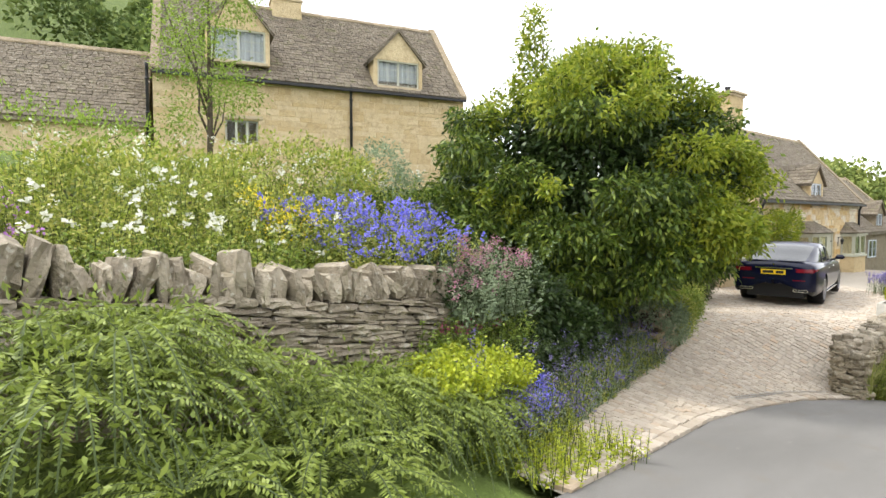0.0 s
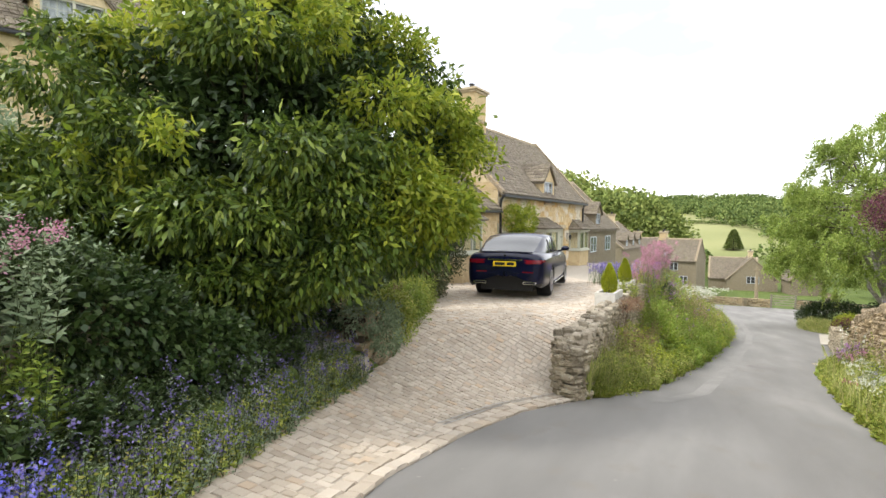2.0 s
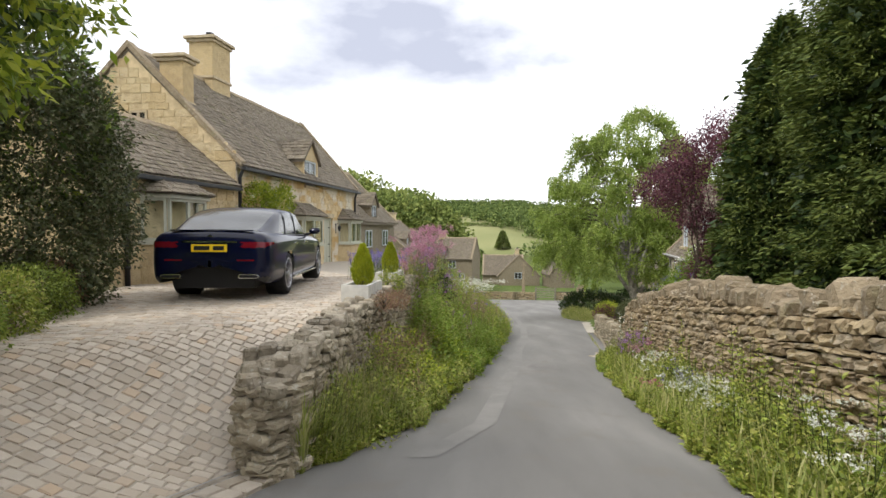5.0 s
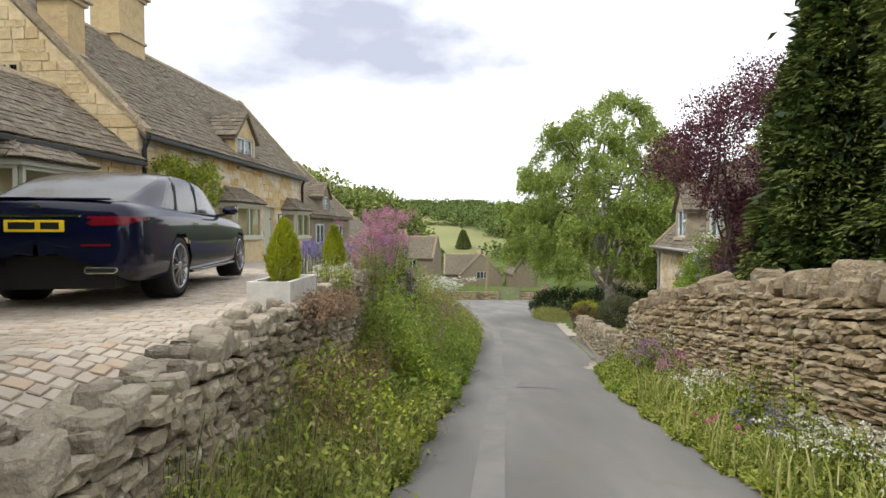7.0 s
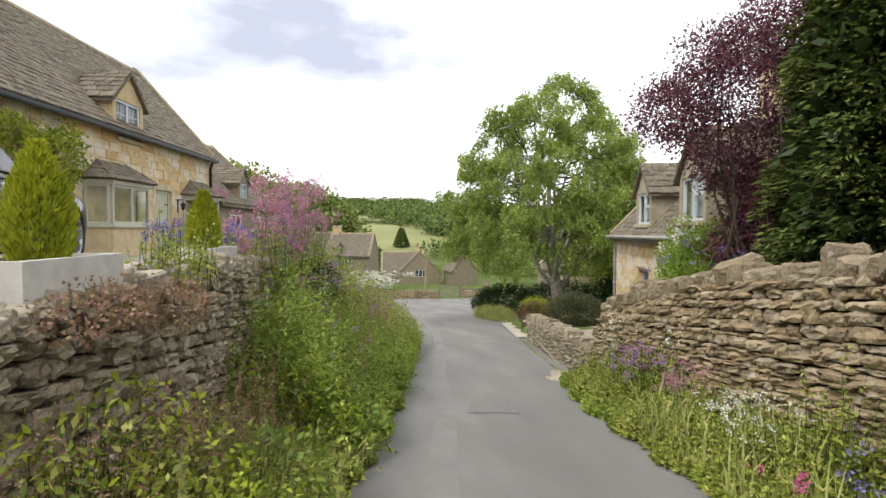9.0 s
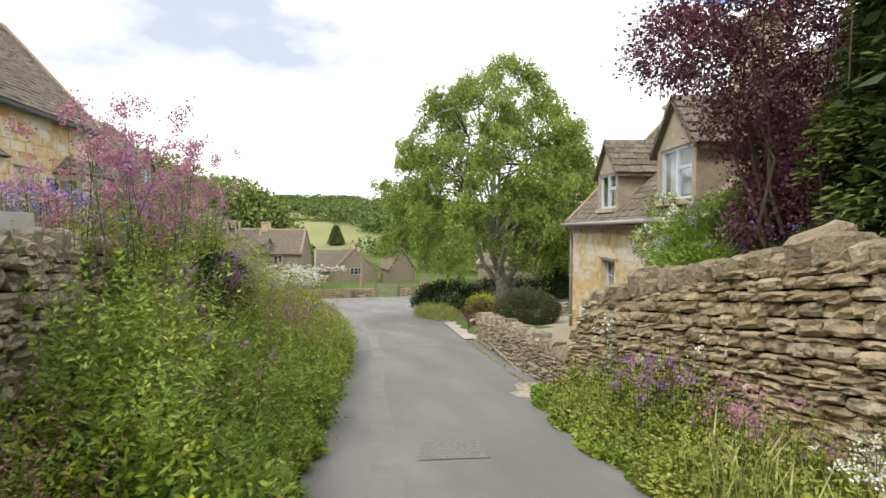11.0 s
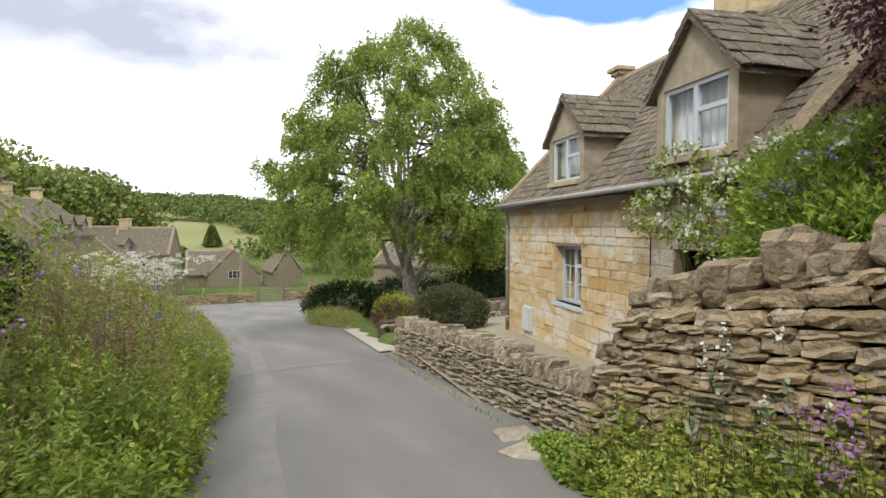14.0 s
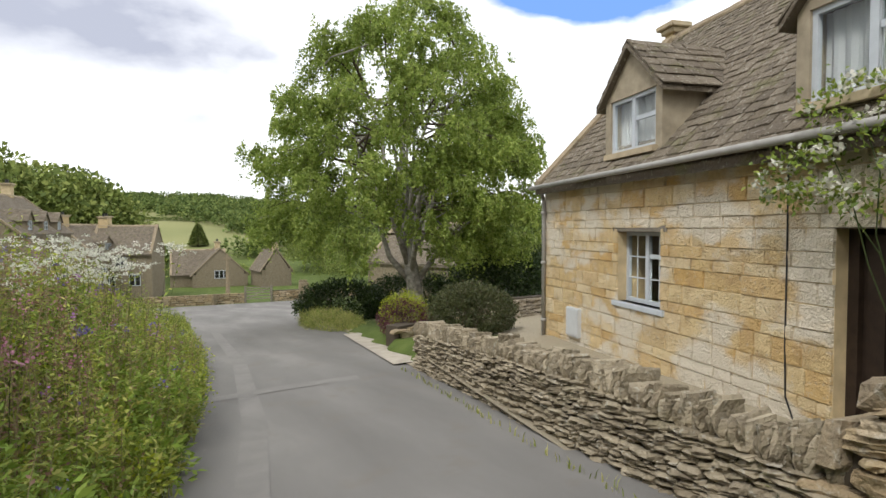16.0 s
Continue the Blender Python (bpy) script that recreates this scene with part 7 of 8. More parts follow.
P = np.stack([r.uniform(5.5, 6.8, 26), r.uniform(14.5, 15.6, 26), r.uniform(0.8, 1.5, 26)], 1)
heads(P, r, M["petal_white"], "rose_blossom", "white rose blossoms over the shrub", per=14, spread=0.03, size=0.05)
B, u = scatter(900, 16.1, 22.6, lambda y: lane_right(y) + 0.5, lambda y: lane_right(y) + 0.85, lambda x, y: yard_z(y) + 0.1, r)
herbs("yard_weeds", "low weeds and dry plants along the yard wall", B, r.uniform(0.15, 0.42, len(B)), r, "leaf_meadow", 10, 0.06)
B, u = scatter(260, 16.1, 19.6, lambda y: lane_right(y) + 0.5, lambda y: lane_right(y) + 0.85, lambda x, y: yard_z(y) + 0.1, r)
herbs("dry_weeds", "brown dried weeds along the yard wall", B, r.uniform(0.2, 0.45, len(B)), r, "leaf_brown", 12, 0.04, 0.5)
B, u = scatter(160, 16.3, 23, lambda y: lane_right(y) + 0.02, lambda y: lane_right(y) + 0.08, lz, r)
grass("wall_foot_grass", "thin grass at the foot of the low wall", B, r.uniform(0.03, 0.12, len(B)), r)

# rose on the house front
r = np.random.default_rng(131)
hr = thing("climbing_rose", HA, "pale climbing rose on the house front", "rose")
cl = [(0.9, -0.25, 2.9, 0.8, 0.3, 0.5), (1.9, -0.28, 2.7, 0.7, 0.3, 0.6), (2.5, -0.2, 2.9, 0.4, 0.25, 0.6), (1.3, -0.2, 2.2, 0.6, 0.25, 0.5)]
P, D = shell(cl, 1700, r, 0.4)
quads("foliage", tufts(P, D, r, 5, 0.06, 0.085, 0.05), M["leaf_young"], hr)
heads(P[r.integers(len(P), size=26)], r, M["petal_white"], "blossom", "", hr, per=12, spread=0.03, size=0.05)
for k in range(4):
    Geo().tube([tuple(v) for v in limb((1.2 + k * 0.2, -0.1, 0.9), (0.8 + k * 0.5, -0.15, 3.0), r, 0.06, 5)], 0.015, 5).make("cane", M["bark"], hr)

# ---- raised garden above the retaining wall ----
r = np.random.default_rng(141)
bed = lambda x, y: ground_z(x, y)
B, u = scatter(1500, -9, -1.9, lambda y: -3.6, lambda y: -5.4, bed, r)
T = herbs("white_border", "leafy border of white roses and cistus above the wall", B, r.uniform(0.45, 0.8, len(B)) + 0.5 * u, r, "leaf_meadow", 34, 0.075, 0.5, 0.2)
pick = r.integers(len(T), size=130)
heads(T[pick] + r.normal(size=(130, 3)) * 0.06, r, M["petal_white"], "white_blossom", "white rose blossoms in the border", per=9, spread=0.02, size=0.045)
B, u = scatter(900, -6.0, -2.6, lambda y: -3.45, lambda y: -4.2, bed, r)
herbs("rose_leaf", "dark green rose foliage over the wall top", B, r.uniform(0.3, 0.7, len(B)), r, "leaf_rose", 26, 0.07, 0.6, 0.25)
B, u = scatter(150, -8.5, -4.6, lambda y: -3.7, lambda y: -5.0, bed, r)
T = herbs("pink_border", "pink cranesbill in the raised border", B, r.uniform(0.5, 0.9, len(B)), r, "leaf_meadow", 12, 0.07)
heads(T, r, M["petal_mauve"], "pink_cranesbill", "mauve pink cranesbill flowers", per=9, spread=0.03, size=0.03)
B, u = scatter(60, -2.7, -2.1, lambda y: -4.0, lambda y: -5.0, bed, r)
T = herbs("yellow_leaf", "yellow loosestrife in the border", B, r.uniform(0.6, 1.0, len(B)), r, "leaf_bright", 16, 0.07)
heads(np.concatenate([T, T - [0, 0, 0.08]]), r, M["petal_yellow"], "yellow_flower", "yellow loosestrife flowers", per=9, spread=0.03, size=0.028)
B, u = scatter(520, -2.3, -0.25, lambda y: -3.5, lambda y: -4.9, bed, r)
T = herbs("cranesbill_leaf", "leafy clumps of blue cranesbill", B, r.uniform(0.4, 0.75, len(B)) + 0.2 * u, r, "leaf_meadow", 30, 0.07, 0.5, 0.2)
heads(np.concatenate([T[::2], T[::3] + r.normal(size=T[::3].shape) * 0.06]), r, M["petal_blue"], "blue_cranesbill", "violet blue cranesbill flowers", per=9, spread=0.02, size=0.038)
B, u = scatter(150, -1.25, -0.2, lambda y: -2.75, lambda y: -3.5, lambda x, y: 1.95, r)
T = herbs("valerian_leaf", "grey leaved valerian tumbling over the wall", B, r.uniform(0.4, 0.95, len(B)), r, "leaf_grey", 30, 0.085, 0.35, 0.25)
heads(np.concatenate([T[::3] + r.normal(size=T[::3].shape) * 0.03 for _ in range(4)]), r, M["petal_pink"], "valerian_head", "dusky pink valerian heads over the wall", per=14, spread=0.024, size=0.02)
B, u = scatter(16, -1.3, -0.5, lambda y: -2.9, lambda y: -3.3, lambda x, y: 1.5, r)
heads(B + np.array([0, 0, 0.45]), r, M["petal_red"], "crimson_flower", "crimson flowers beside the wall", per=16, spread=0.035, size=0.035)
B, u = scatter(280, -1.6, -0.2, lambda y: -2.7, lambda y: -3.2, lambda x, y: 1.35, r)
herbs("wall_foot_plants", "leafy plants at the wall foot", B, r.uniform(0.35, 0.8, len(B)), r, "leaf_rose", 26, 0.085, 0.4, 0.2)
# lime euphorbia
B, u = scatter(130, -2.3, -1.2, lambda y: -1.9, lambda y: -2.7, lambda x, y: 1.3, r)
T = herbs("euphorbia", "lime green euphorbia at the wall foot", B, r.uniform(0.35, 0.55, len(B)), r, "leaf_fern", 20, 0.06, 0.35)
heads(np.concatenate([T + r.normal(size=T.shape) * 0.03 for _ in range(3)]), r, M["leaf_lime"], "euphorbia_bract", "lime yellow euphorbia bracts", per=16, spread=0.03, size=0.035)
B, u = scatter(300, -2.2, -0.6, lambda y: -1.12, lambda y: -2.0, lz, r)
herbs("lime_edging", "yellow green plants edging the setts", B, r.uniform(0.12, 0.32, len(B)), r, "leaf_lime", 14, 0.04, 0.5)
# lavender and catmint beside the drive
dl = lambda y: drive_left(y) + 0.02
B, u = scatter(1500, -1.7, 3.7, dl, lambda y: drive_left(y) - 0.85, lambda x, y: drive_z(drive_left(y), y) - 0.05 + 0.25 * (drive_left(y) - x), r)
T = herbs("catmint", "grey green catmint and lavender beside the drive", B, (0.28 + 0.35 * u) * r.uniform(0.7, 1.3, len(B)), r, "leaf_grey", 24, 0.05, 0.3, 0.3)
heads(np.concatenate([T[::3], T[::3] - [0, 0, 0.05]]), r, M["petal_lav"], "catmint_flower", "hazy lilac catmint flowers", per=8, spread=0.02, size=0.022)
B, u = scatter(900, -1.7, 3.7, dl, lambda y: drive_left(y) - 0.9, lambda x, y: drive_z(drive_left(y), y) - 0.05, r)
herbs("border_leaf", "leafy greens beside the drive", B, r.uniform(0.2, 0.6, len(B)), r, "leaf_meadow", 20, 0.06, 0.4)
B, u = scatter(60, -1.6, -0.5, lambda y: drive_left(y) - 0.05, lambda y: drive_left(y) - 0.4, lambda x, y: lane_z(y), r)
T = herbs("sage_leaf", "deep blue salvia beside the drive", B, r.uniform(0.35, 0.55, len(B)), r, "leaf_grey", 12, 0.05)
heads(np.concatenate([T, T - [0, 0, 0.06], T - [0, 0, 0.12]]), r, M["petal_blue"], "salvia_flower", "deep violet blue salvia spikes", per=8, spread=0.016, size=0.024)
# plants along the low drive wall and under the shrub
B, u = scatter(620, 4.3, 9.6, lambda y: drive_left(y) - 0.25, lambda y: drive_left(y) - 0.75, lambda x, y: 1.3, r)
herbs("wall_top_plants", "mounded green plants over the low drive wall", B, r.uniform(0.12, 0.36, len(B)), r, "leaf_meadow", 30, 0.06, 0.4, 0.3)
for k, (y, w, mt) in enumerate([(4.35, 0.42, "leaf_grey"), (5.2, 0.4, "leaf_meadow"), (6.1, 0.45, "leaf_rose"), (7.0, 0.4, "leaf_meadow"), (8.0, 0.45, "leaf_fern"), (8.9, 0.35, "leaf_brown")]):
    mound("wall_plant", "soft mounded plant spilling over the low drive wall", [(drive_left(y) - 0.32, y, 1.42, w, w * 1.1, 0.24), (drive_left(y) - 0.08, y + 0.05, 1.2, w * 0.4, w * 0.8, 0.3)], 900, mt, 0.05, 5, 0.45, 0.04, droop=0.5, seed=620 + k)
# leaves coloured dark to stand for the shade under the shrub
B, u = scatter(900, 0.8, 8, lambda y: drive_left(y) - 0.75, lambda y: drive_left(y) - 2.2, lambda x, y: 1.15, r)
herbs("shade_plants", "leafy plants under the shrub, leaves darkened to paint its shade", B, r.uniform(0.3, 0.85, len(B)), r, "leaf_dark", 24, 0.09, 0.5, 0.2)
# added low cover, its dark green standing for the shrub's shade
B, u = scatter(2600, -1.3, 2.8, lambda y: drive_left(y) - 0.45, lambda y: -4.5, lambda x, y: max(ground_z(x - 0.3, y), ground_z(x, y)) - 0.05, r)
herbs("ivy_cover", "low plants below the shrub, leaves darkened to paint its shade", B, r.uniform(0.15, 0.5, len(B)), r, "leaf_dark", 22, 0.08, 0.55, 0.3)
# added mound over the bright coping; its dark leaves stand for shade
mound("ivy_mound", "leaf mound added over the wall end, darkened to paint shade", [(-3.3, 0.45, 1.95, 0.28, 0.65, 0.34), (-3.25, 1.2, 1.55, 0.28, 0.6, 0.38)], 2200, "leaf_dark", 0.075, 5, 0.6, 0.05, droop=0.5, seed=640)
B, u = scatter(60, 5.6, 6.6, lambda y: drive_left(y) - 0.3, lambda y: drive_left(y) - 0.5, lambda x, y: 1.4, r)
herbs("rust_fern", "rusty green fern hanging over the drive wall", B, r.uniform(0.15, 0.3, len(B)), r, "leaf_brown", 20, 0.06, 0.4)
step = thing("garden_step", pose(-3.55, 3.7, 0.75), "worn concrete step and plinth beside the drive", "step")
Geo().box(-0.75, 0.3, -0.75, 0.32, -0.3, 0.2).make("lower_step", M["concrete"], step, bevel=0.02)
Geo().box(-1.1, -0.1, -0.6, 0.3, 0.2, 0.38).make("upper_step", M["concrete"], step, bevel=0.02)
box = thing("garden_chest", pose(-4.7, 4.7, 1.6, 0, 0, 15), "dark timber chest half hidden under the shrub", "chest")
Geo().box(-0.5, 0.5, -0.35, 0.35, 0, 0.75).make("body", M["black_iron"], box, bevel=0.02)
Geo().box(-0.55, 0.55, -0.4, 0.4, 0.75, 0.82).make("lid", M["grey_wood"], box, bevel=0.015)
Geo().box(-0.55, 0.55, -0.4, 0.4, -0.8, 0.0).make("plinth", M["wall_buff"], box)


def fronds(name, label, centres, n, length, rng, mat="leaf_fern", pairs=34, size=0.05):
    """Arching fronds with paired leaflets along a rib."""
    V, S = [], []
    for c in centres:
        c = np.array(c)
        for _ in range(n):
            a = rng.uniform(0, math.tau)
            L = length * rng.uniform(0.6, 1.25)
            out = np.array([math.cos(a), math.sin(a), 0])
            t = np.linspace(0, 1, pairs)
            rise = rng.uniform(0.4, 0.95)
            rib = c + out * (L * t[:, None] * 0.95) + np.array([0, 0, 1]) * (L * (rise * t - (rise + 0.28) * t ** 2.1)[:, None])
            tang = unit(np.gradient(rib, axis=0))
            side = unit(np.cross(tang, [0, 0, 1.0]))
            w = size * (np.sin(np.pi * (0.08 + 0.9 * t)) * 1.1 + 0.15)
            for sg in (-1, 1):
                D = side * sg + tang * 0.55 + np.array([0, 0, -0.25])
                V.append(leaves(rib, D + rng.normal(size=D.shape) * 0.12, w, w * 0.34, rng, 1.0, 0.05))
            s = side * 0.004
            S.append(np.stack([rib[:-1] - s[:-1], rib[:-1] + s[:-1], rib[1:] + s[1:], rib[1:] - s[1:]], 1))
    t_ = thing(name, Matrix(), label, "shrub")
    quads("leaflet", np.concatenate(V), M[mat], t_)
    quads("rib", np.concatenate(S), M["stem"], t_)
    return t_


r = np.random.default_rng(151)
cs = []
for _ in range(46):
    y = r.uniform(-7.4, -1.9)
    x = r.uniform(-2.7, np.interp(y, [-7, -4, -2, -1.5], [-0.9, -1.2, -1.7, -2.2]))
    cs.append((x, y, float(np.interp(y, [-7, -4.2, -3.6, -3.1, -1.9], [2.36, 2.26, 1.88, 1.64, 1.5])) - 0.3 * max(-0.3, x + 2.2) + 0.1 * r.uniform()))
fronds("arching_shrub", "arching feathery green shrub below the stone wall", cs, 28, 0.8, r, pairs=44, size=0.04)
P, D = shell([(x, y, z - 0.12, 0.45, 0.45, 0.38) for x, y, z in cs], 9000, r, 0.3)
stuff(quads("arching_infill", tufts(P, D, r, 4, 0.06, 0.06, 0.02, 0.5), M["leaf_fern"]), "feathery green foliage between the arching stems", "plants")
r = np.random.default_rng(152)
ph = thing("strap_leaf_plant", Matrix(), "clump of long arching strap leaves", "plant")
V = []
for _ in range(130):
    a, L = r.uniform(0, math.tau), r.uniform(0.9, 1.5)
    o = np.array([math.cos(a), math.sin(a), 0])
    s = np.array([-o[1], o[0], 0]) * 0.022
    t = np.linspace(0, 1, 7)
    rib = np.array([-8.3, -4.0, ground_z(-8.3, -4.0)]) + o * (L * t[:, None]) + np.array([0, 0, 1]) * (L * (1.5 * t - 1.35 * t ** 2)[:, None])
    w = (1 - t ** 2)[:, None] * 1.0 + 0.05
    V.append(np.stack([rib[:-1] - s * w[:-1], rib[:-1] + s * w[:-1], rib[1:] + s * w[1:], rib[1:] - s * w[1:]], 1))
quads("strap_leaf", np.concatenate(V), M["leaf_fern"], ph)
for k, (x, y, rx, ry, rz, mt, lab) in enumerate([(-10.5, -4.5, 1.6, 3.4, 1.0, "leaf_bright", "golden green garden hedge"), (-9.2, 2.2, 1.3, 1.2, 1.7, "leaf_grey", "grey green garden shrub"), (-8.0, -0.5, 1.5, 1.6, 0.9, "leaf_meadow", "mid green garden shrub"),
                                               (-8.6, 4.8, 1.6, 1.6, 1.6, "leaf_meadow", "mid green garden shrub"), (-6.4, 0.9, 1.0, 1.2, 0.9, "leaf_shrub", "glossy garden shrub"), (-11, 8.5, 1.6, 1.6, 2.0, "leaf_shrub", "leafy shrub beside the house"), (-6.8, -3.2, 1.1, 1.8, 0.7, "leaf_meadow", "mid green garden shrub"), (-7.8, 7.0, 1.5, 1.6, 1.7, "leaf_dark", "dark evergreen shrub")]):
    rr_ = np.random.default_rng(400 + k)
    mound("garden_shrub", lab + " in the raised garden", bumpy((x, y, ground_z(x, y) + rz * 0.55), (rx, ry, rz), 8, rr_, 0.4), 3000, mt, 0.085, 5, 0.45, 0.06, seed=400 + k)
B, u = scatter(300, -6, 2.5, lambda y: -5.4, lambda y: -7.6, bed, r)
T = herbs("back_border", "tall white and cream border plants", B, r.uniform(0.6, 1.3, len(B)), r, "leaf_meadow", 26, 0.09, 0.4)
heads(T[::3], r, M["petal_white"], "cream_flower", "cream flowers in the back border", per=14, spread=0.04, size=0.035)
r = np.random.default_rng(161)
lb = [(limb((0, 0, 0.6 + 0.3 * k), (r.uniform(-1, 1), r.uniform(-1, 1), 2.2 + 0.5 * k), r, 0.08), 0.03) for k in range(6)]
cl = [(r.uniform(-0.9, 0.9), r.uniform(-0.9, 0.9), z, 0.5, 0.5, 0.45) for z in np.linspace(1.6, 5.2, 13)]
tree("golden_robinia", (-10.6, -0.9, ground_z(-10.6, -0.9)), [(0, 0, -0.2), (0.1, 0, 1.5), (0, 0.05, 3.2), (0.1, 0, 5.0)], [0.07, 0.055, 0.035, 0.01], lb, cl, 2300, "leaf_bright", 0.08, "slender golden green robinia in the garden", "tree", per=8, spread=0.12, droop=0.4, inner=0.2, seed=162, asp=0.4)

# ---- houses farther off ----
HB = Matrix.Translation((-15.4, 7.85, 0)) @ Matrix.Rotation(radians(71), 4, "Z")
hb = thing("farmhouse", HB, "large limestone house with stone roof above the garden", "house")
bh = [(-6.05, -5.0, 5.55, 6.35), (-0.5, 0.5, 7.75, 8.2)]
pierced(hb, "front_wall", -8.15, 2.7, 4.2, 7.9, 0.5, bh, M["mortar"])
block_face(hb, -8.15, 2.7, 4.4, 7.9, bh, M["ashlar_pale"], 171, course=(0.14, 0.24))
gable_wall(hb, -8.15, -7.65, 0.51, 5.7, 4.2, 8.4, 11.1, M["ashlar_pale"])
gable_wall(hb, 2.2, 2.7, 0.51, 5.7, 4.2, 8.4, 11.1, M["ashlar_pale"])
Geo().box(-8.15, 2.7, 5.7, 6.2, 4.2, 7.9).make("back_wall", M["ashlar_pale"], hb)
gable_roof(hb, -8.15, 2.7, 0, 6.2, 7.9, 11.2, seed=172, back=False)
dormer(hb, -0.95, 0.95, 7.9, 8.9, 9.95, 0.0, 1.3, 7.95, 173, M["sage"], M["ashlar_pale"])
dormer(hb, -6.6, -4.6, 7.9, 9.3, 10.5, -0.06, 1.8, 8.25, 174, M["sage"], M["ashlar_pale"])
chimney(hb, -3.6, 3.1, 1.1, 0.85, 10.8, 13.2, 2)
window(hb, -6.05, -5.0, 5.55, 6.35, 0.12, 3, (0, 0), M["sage"])
Geo().box(-6.2, -4.85, -0.06, 0.1, 6.38, 6.5).make("drip_mould", M["dressing"], hb, bevel=0.02)
downpipe(hb, -1.82, 0, 4.8, 7.8, M["black_iron"], 0.05)
downpipe(hb, -8.3, 0, 4.8, 7.9, M["black_iron"], 0.05)
Geo().box(-8.15, 2.7, -0.3, -0.2, 7.58, 7.68).make("gutter", M["black_iron"], hb, bevel=0.02)
Geo().box(-16.5, -8.4, 0.0, 0.45, 4.2, 6.2).make("wing_wall", M["ashlar_pale"], hb)
gable_wall(hb, -16.5, -16.0, 0.46, 4.6, 4.2, 6.4, 8.7, M["ashlar_pale"])
gable_roof(hb, -16.6, -8.3, 0, 5.0, 6.2, 8.8, seed=175, back=False, cope=False)


M["far_stone"] = stone("grey buff limestone", [(0.2, 0.17, 0.125), (0.25, 0.215, 0.155)], 0.3)


def far_house(x, y, z, rz, L, Wd, eave, ridge, label, wins, seed, chim=(0.5,), dorm=(), mat="far_stone"):
    h = thing("cottage", pose(x, y, z, 0, 0, rz), label, "house", "village houses")
    Geo().box(0, L, 0, 0.4, -1.5, eave).make("front_wall", M[mat], h)
    Geo().box(0, L, Wd - 0.4, Wd, -1.5, eave).make("back_wall", M[mat], h)
    gable_wall(h, 0, 0.4, 0.41, Wd - 0.41, -1.5, eave + 0.25, ridge - 0.15, M[mat])
    gable_wall(h, L - 0.4, L, 0.41, Wd - 0.41, -1.5, eave + 0.25, ridge - 0.15, M[mat])
    gable_roof(h, 0, L, 0, Wd, eave, ridge, 0.2, seed, back=True)
    for wx, wz, ww, wh_ in wins:
        window(h, wx, wx + ww, wz, wz + wh_, -0.07, 2, (0, 1), M["grey_paint"])
        # dark panel on the solid wall paints an unlit room behind each window
        Geo().box(wx + 0.03, wx + ww - 0.03, -0.025, -0.004, wz + 0.03, wz + wh_ - 0.03).make("dark_interior", M["room_shade"], h)
    for k in chim:
        chimney(h, k * L, Wd / 2, 0.8, 0.6, ridge - 0.4, ridge + 0.9, 1)
    for k in dorm:
        dormer(h, k, k + 1.3, eave, eave + 0.75, eave + 1.35, 0.02, 1.2, eave - 0.15, seed + 3, M["grey_paint"], M[mat])
    return h


far_house(-4.95, 28.6, 0.5, 84.6, 7.6, 6.0, 2.1, 5.0, "stone cottage beyond the first house", [(1.2, 0.6, 1.2, 0.9), (4.6, 0.6, 1.2, 0.9)], 501, (), (2.4,))
far_house(-6.2, 56, -3.6, 85, 13, 6.5, 3.9, 6.6, "stone cottage row with dormers down the hill", [(1.5, 1, 1.1, 1.0), (5.5, 1, 1.1, 1.0), (9, 1, 1.1, 1)], 511, (0.25, 0.75), (2.0, 5.5, 9.0))
far_house(-4.2, 73.5, -5.2, 62, 8, 6, 3.6, 6.1, "stone house with tall gable down the hill", [(1.5, 1, 1.1, 1.0), (5, 1, 1.1, 1.0)], 521, (0.1, 0.9), (2.0,))
far_house(-4.6, 76, -6.2, -12, 5.4, 5.4, 4.4, 7.0, "gabled stone house by the lane end", [(1.2, 1.2, 1.0, 1.1), (3.4, 1.2, 1.0, 1.1), (2.2, 3.0, 1.0, 1.0)], 531, (0.1,))
far_house(2.4, 91, -7.4, -2, 6.6, 7, 2.2, 5.1, "long low cottage with a broad brown roof", [(4.6, 0.9, 1.4, 1.0)], 541, (), ())
cross_wing = far_house(11.2, 88.2, -7.4, 90, 8, 6.4, 2.2, 5.35, "gabled cross wing of the low cottage", [(1.5, 0.8, 1.2, 1.0)], 545, (0.5,), ())
gable_end = new("gable_face")
gable_end.parent = cross_wing
gable_end.matrix_local = Matrix.Rotation(-math.pi / 2, 4, "Z")
window(gable_end, -3.9, -2.3, 1.7, 2.7, -0.07, 3, (0, 1), M["grey_paint"])
# dark panel behind the gable window, again painting an unlit room
Geo().box(-3.87, -2.33, -0.025, -0.004, 1.73, 2.67).make("dark_interior", M["room_shade"], gable_end)
far_house(15.8, 84, -6.9, 95, 5.5, 3.6, 2.4, 4.9, "small stone chapel-like building by the green", [(2, 0.7, 0.5, 1.1)], 551, (0.1,))
far_house(29, 62, -5.6, 100, 9, 6, 2.2, 5.4, "stone house behind the birch tree", [(2, 0.7, 1, 1)], 561, (0.2,))
far_house(24, 47, -4.2, 112, 9, 6, 2.4, 5.0, "stone cottage behind the yard trees", [(2, 0.7, 1, 1)], 571, (0.8,))

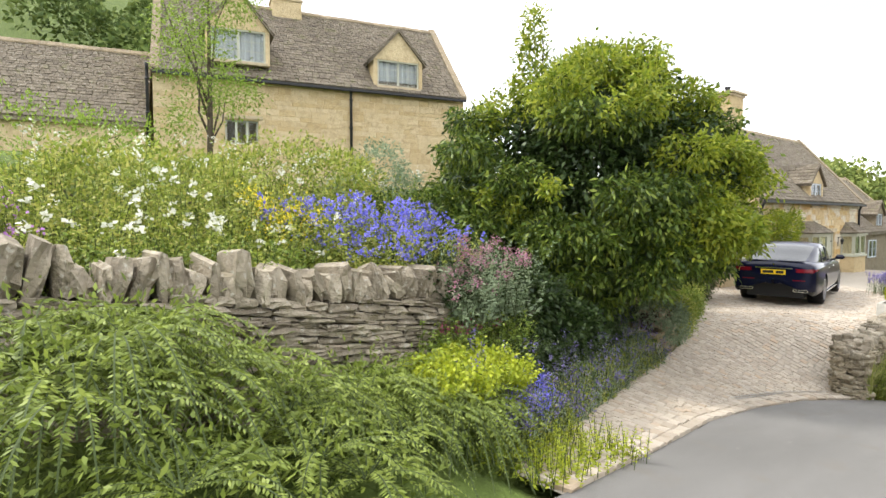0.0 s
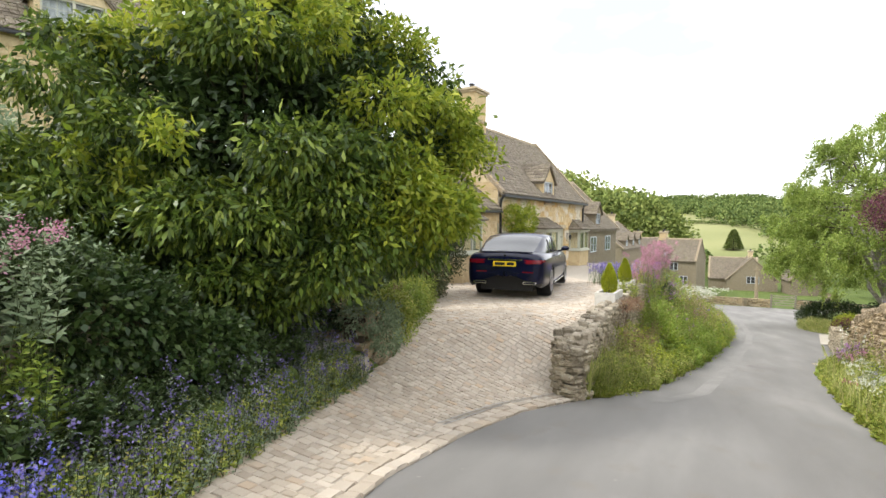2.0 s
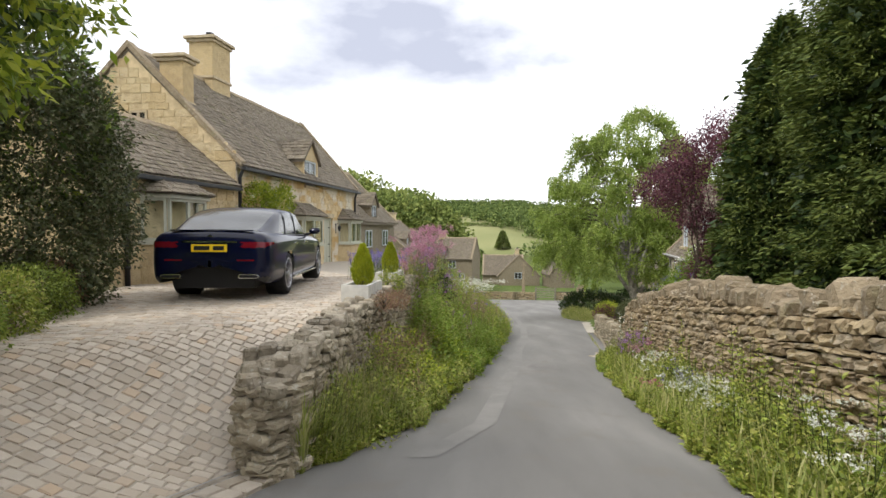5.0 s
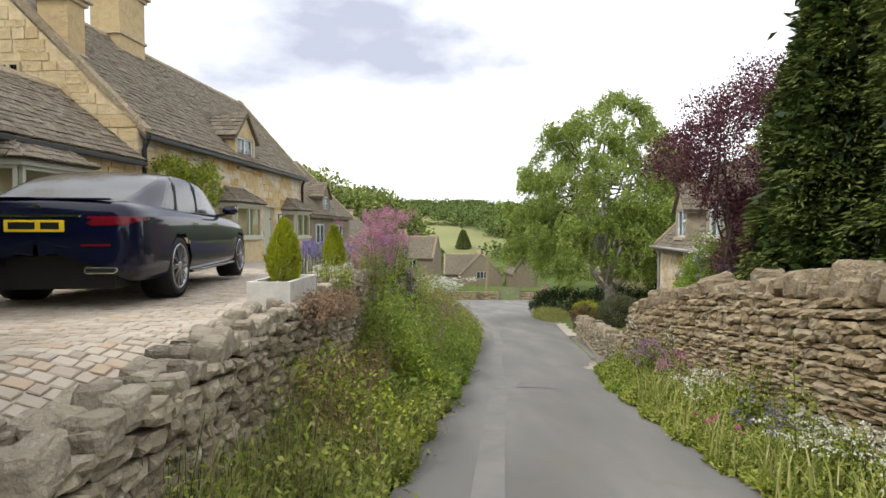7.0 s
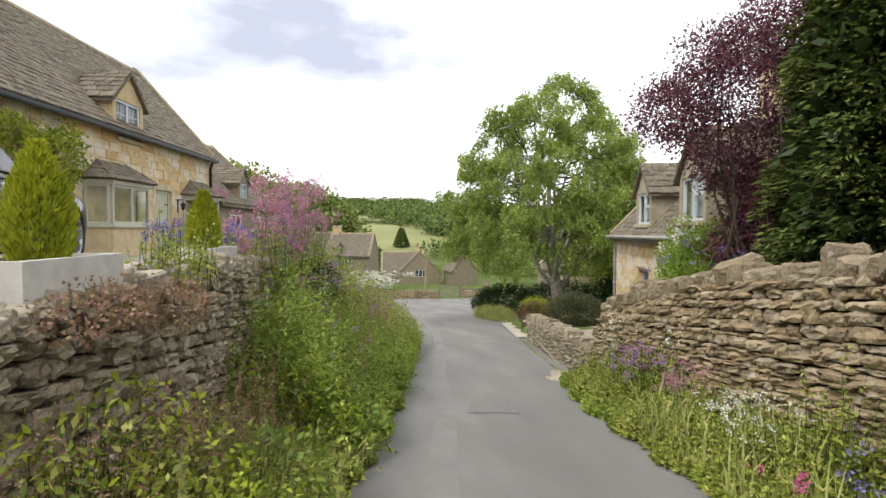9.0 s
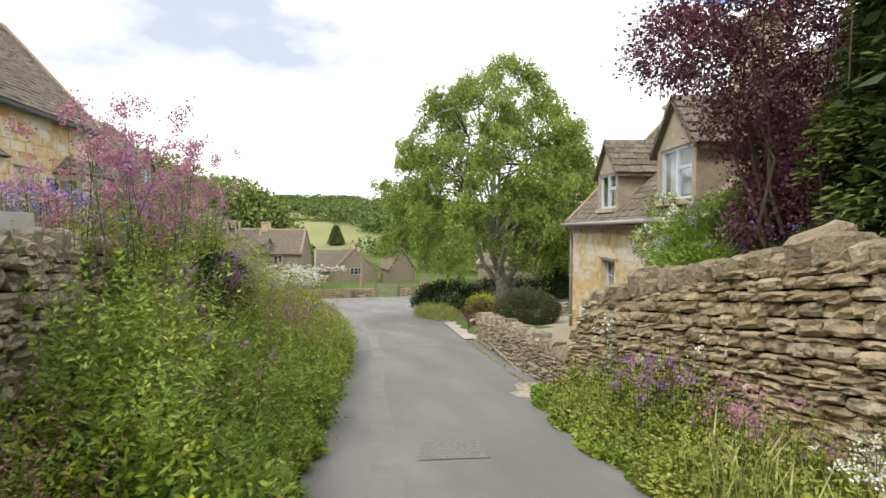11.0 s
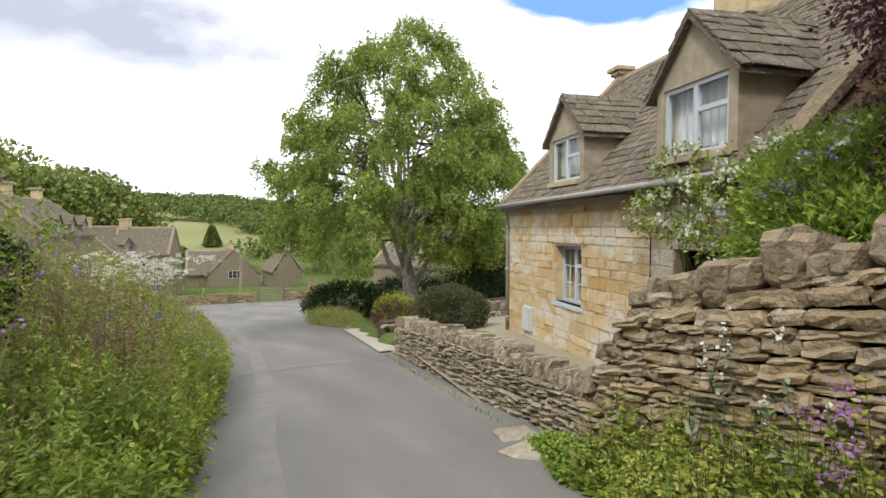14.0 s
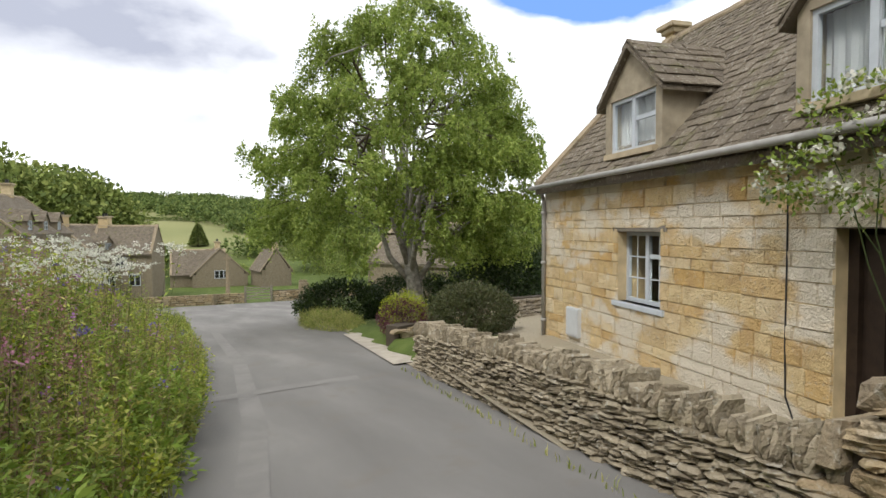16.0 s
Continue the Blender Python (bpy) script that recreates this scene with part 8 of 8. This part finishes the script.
# gate and stones at the lane's end
gate = thing("field_gate", pose(7.9, 64.4, lane_z(64), 0, 0, -4), "weathered timber field gate between stone walls", "gate")
for x in (0.0, 2.15):
    Geo().box(x - 0.09, x + 0.09, -0.09, 0.09, -0.3, 1.35).make("post", M["grey_wood"], gate, bevel=0.02)
for z in (0.2, 0.45, 0.7, 0.95, 1.15):
    Geo().box(0.1, 2.05, -0.025, 0.025, z, z + 0.09).make("rail", M["grey_wood"], gate)
Geo().tube([(0.12, 0, 0.22), (2.0, 0, 1.2)], 0.04, 6).make("brace", M["grey_wood"], gate)
for k, (x, y, h, w) in enumerate([(14.0, 70, 1.4, 0.8), (12.5, 63, 1.6, 0.9), (5.4, 64.3, 0.9, 0.5)]):
    ob = Geo().box(-w / 2, w / 2, -0.14, 0.14, -0.3, h).make("standing_stone", M["cope"], bevel=0.06)
    ob.matrix_world = pose(x, y, ground_z(x, y), 2, 3, 20 * k)
    tagged(ob, "weathered upright stone on the green", "stone", "standing stones")
cross_ = thing("stone_cross", pose(6.7, 66.5, ground_z(6.7, 66.5)), "weathered stone memorial cross on the green", "monument")
Geo().box(-0.7, 0.7, -0.7, 0.7, -0.3, 0.35).box(-0.45, 0.45, -0.45, 0.45, 0.35, 0.7).make("plinth", M["cope"], cross_, bevel=0.03)
Geo().tube([(0, 0, 0.6), (0, 0, 3.6)], [0.2, 0.13], 8).make("shaft", M["cope"], cross_)
Geo().box(-0.3, 0.3, -0.1, 0.1, 3.75, 3.95).box(-0.1, 0.1, -0.101, 0.101, 3.5, 4.25).make("cross_head", M["cope"], cross_, bevel=0.02)
corner_post = Geo().box(-0.1, 0.1, -0.1, 0.1, -0.2, 0.9).make("wooden_post", M["grey_wood"], bevel=0.02)
corner_post.matrix_world = pose(7.6, 36.5, lane_z(36.5), 0, 3, 12)
tagged(corner_post, "short wooden post at the lane corner", "post")

# ---- distant trees ----
r = np.random.default_rng(181)


def crowns(name, label, C, per, size, mat="leaf_wood", seed=1):
    """Many tree crowns as tufts of leaf masses over uneven domes."""
    rng = np.random.default_rng(seed)
    C = np.array(C)
    n = len(C) * per
    k = np.repeat(np.arange(len(C)), per)
    d = unit(rng.normal(size=(n, 3)))
    d[:, 2] = np.abs(d[:, 2]) * 0.9 - 0.25
    lump = rng.uniform(0.72, 1.08, (n, 1))
    rad = C[k, 3:4]
    P = C[k, :3] + d * rad * lump * np.array([1, 1, 1.15])
    return stuff(quads(name, leaves(P, d + rng.normal(size=(n, 3)) * 0.6, size * rad[:, 0], size * rad[:, 0] * 0.7, rng, 0.5), M[mat]), label, "trees")


def wood_edge(x):
    """The lower edge of the wood, which runs down the hill aslant."""
    return float(np.interp(x, [-60, -14, -6, 0, 9, 22, 40, 70], [175, 205, 262, 240, 213, 172, 160, 175]))


C = []
while len(C) < 2300:
    x, y = r.uniform(-110, 190), r.uniform(150, 345)
    if y < wood_edge(x):
        continue
    C.append((x, y, ground_z(x, y) + 1.2, r.uniform(2.2, 4.6) * (1.15 if y > 310 else 1)))
crowns("hill_wood", "dense woodland over the far hill", C, 120, 0.28, seed=1)
C = [(x, 207 + 0.5 * math.sin(x) - 0.35 * x, ground_z(x, 207 - 0.35 * x) + 0.4, r.uniform(0.7, 1.2)) for x in np.arange(-5, 13, 0.9)]
for x0, y0, x1, y1, n in ((-45, 150, -12, 200, 70), (22, 140, 60, 160, 36), (-3, 126, 2, 132, 5), (14, 132, 22, 140, 5)):
    for _ in range(n):
        x, y = r.uniform(x0, x1), r.uniform(y0, y1)
        C.append((x, y, ground_z(x, y) + 1.2, r.uniform(1.8, 3.2)))
crowns("field_trees", "hedgerow trees between the far fields", C, 160, 0.3, seed=2)
C = []
for x0, y0, x1, y1, n, rr_ in ((2, 100, 18, 106, 12, 1.6), (20, 92, 75, 120, 40, 4.4), (26, 66, 60, 80, 22, 3.6), (30, 40, 55, 62, 18, 3.4), (16, 40, 22, 56, 6, 2.2), (-60, 60, -22, 88, 28, 4.6), (18, 78, 34, 86, 8, 2.6)):
    for _ in range(n):
        x, y = r.uniform(x0, x1), r.uniform(y0, y1)
        C.append((x, y, ground_z(x, y) + rr_ * (0.9 if rr_ > 4.8 else 0.7), rr_ * r.uniform(0.6, 1.15)))
for _ in range(80):
    x, y = r.uniform(-52, -2.5), r.uniform(99, 122)
    q = float(np.interp(x, [-50, -22, -10, -6, -2.5], [11.5, 10.2, 8.3, 7.0, 4.8])) * r.uniform(0.72, 1.02)
    C.append((x, y, ground_z(x, y) + q * 1.25, q * 0.95))
    C.append((x + r.normal() * q * 0.4, y, ground_z(x, y) + q * 0.5, q * 0.7))
crowns("valley_trees", "leafy trees around the village", C, 900, 0.1, "leaf_valley", seed=3)
C = []
for _ in range(150):
    x, y = r.uniform(-75, -40), r.uniform(-70, 50)
    C.append((x, y, ground_z(x, y) + 4, r.uniform(2.8, 4.6)))
crowns("bank_wood", "wooded bank behind the houses", C, 520, 0.16, seed=4)
fir = thing("fir_tree", pose(9, 154, ground_z(9, 154)), "dark pointed fir below the fields", "conifer")
Geo().tube([(0, 0, -1), (0, 0, 4.8)], [0.25, 0.05]).make("trunk", M["bark"], fir)
u = r.uniform(0, 1, 3000)
th = r.uniform(0, math.tau, 3000)
rad = (1 - u) ** 0.8 * 1.8 * r.uniform(0.7, 1.1, 3000)
P = np.stack([rad * np.cos(th), rad * np.sin(th), 0.4 + u * 4.7], 1)
quads("foliage", leaves(P, np.stack([np.cos(th), np.sin(th), -0.3 + 0 * th], 1), 0.6, 0.3, r), M["leaf_conifer"], fir)
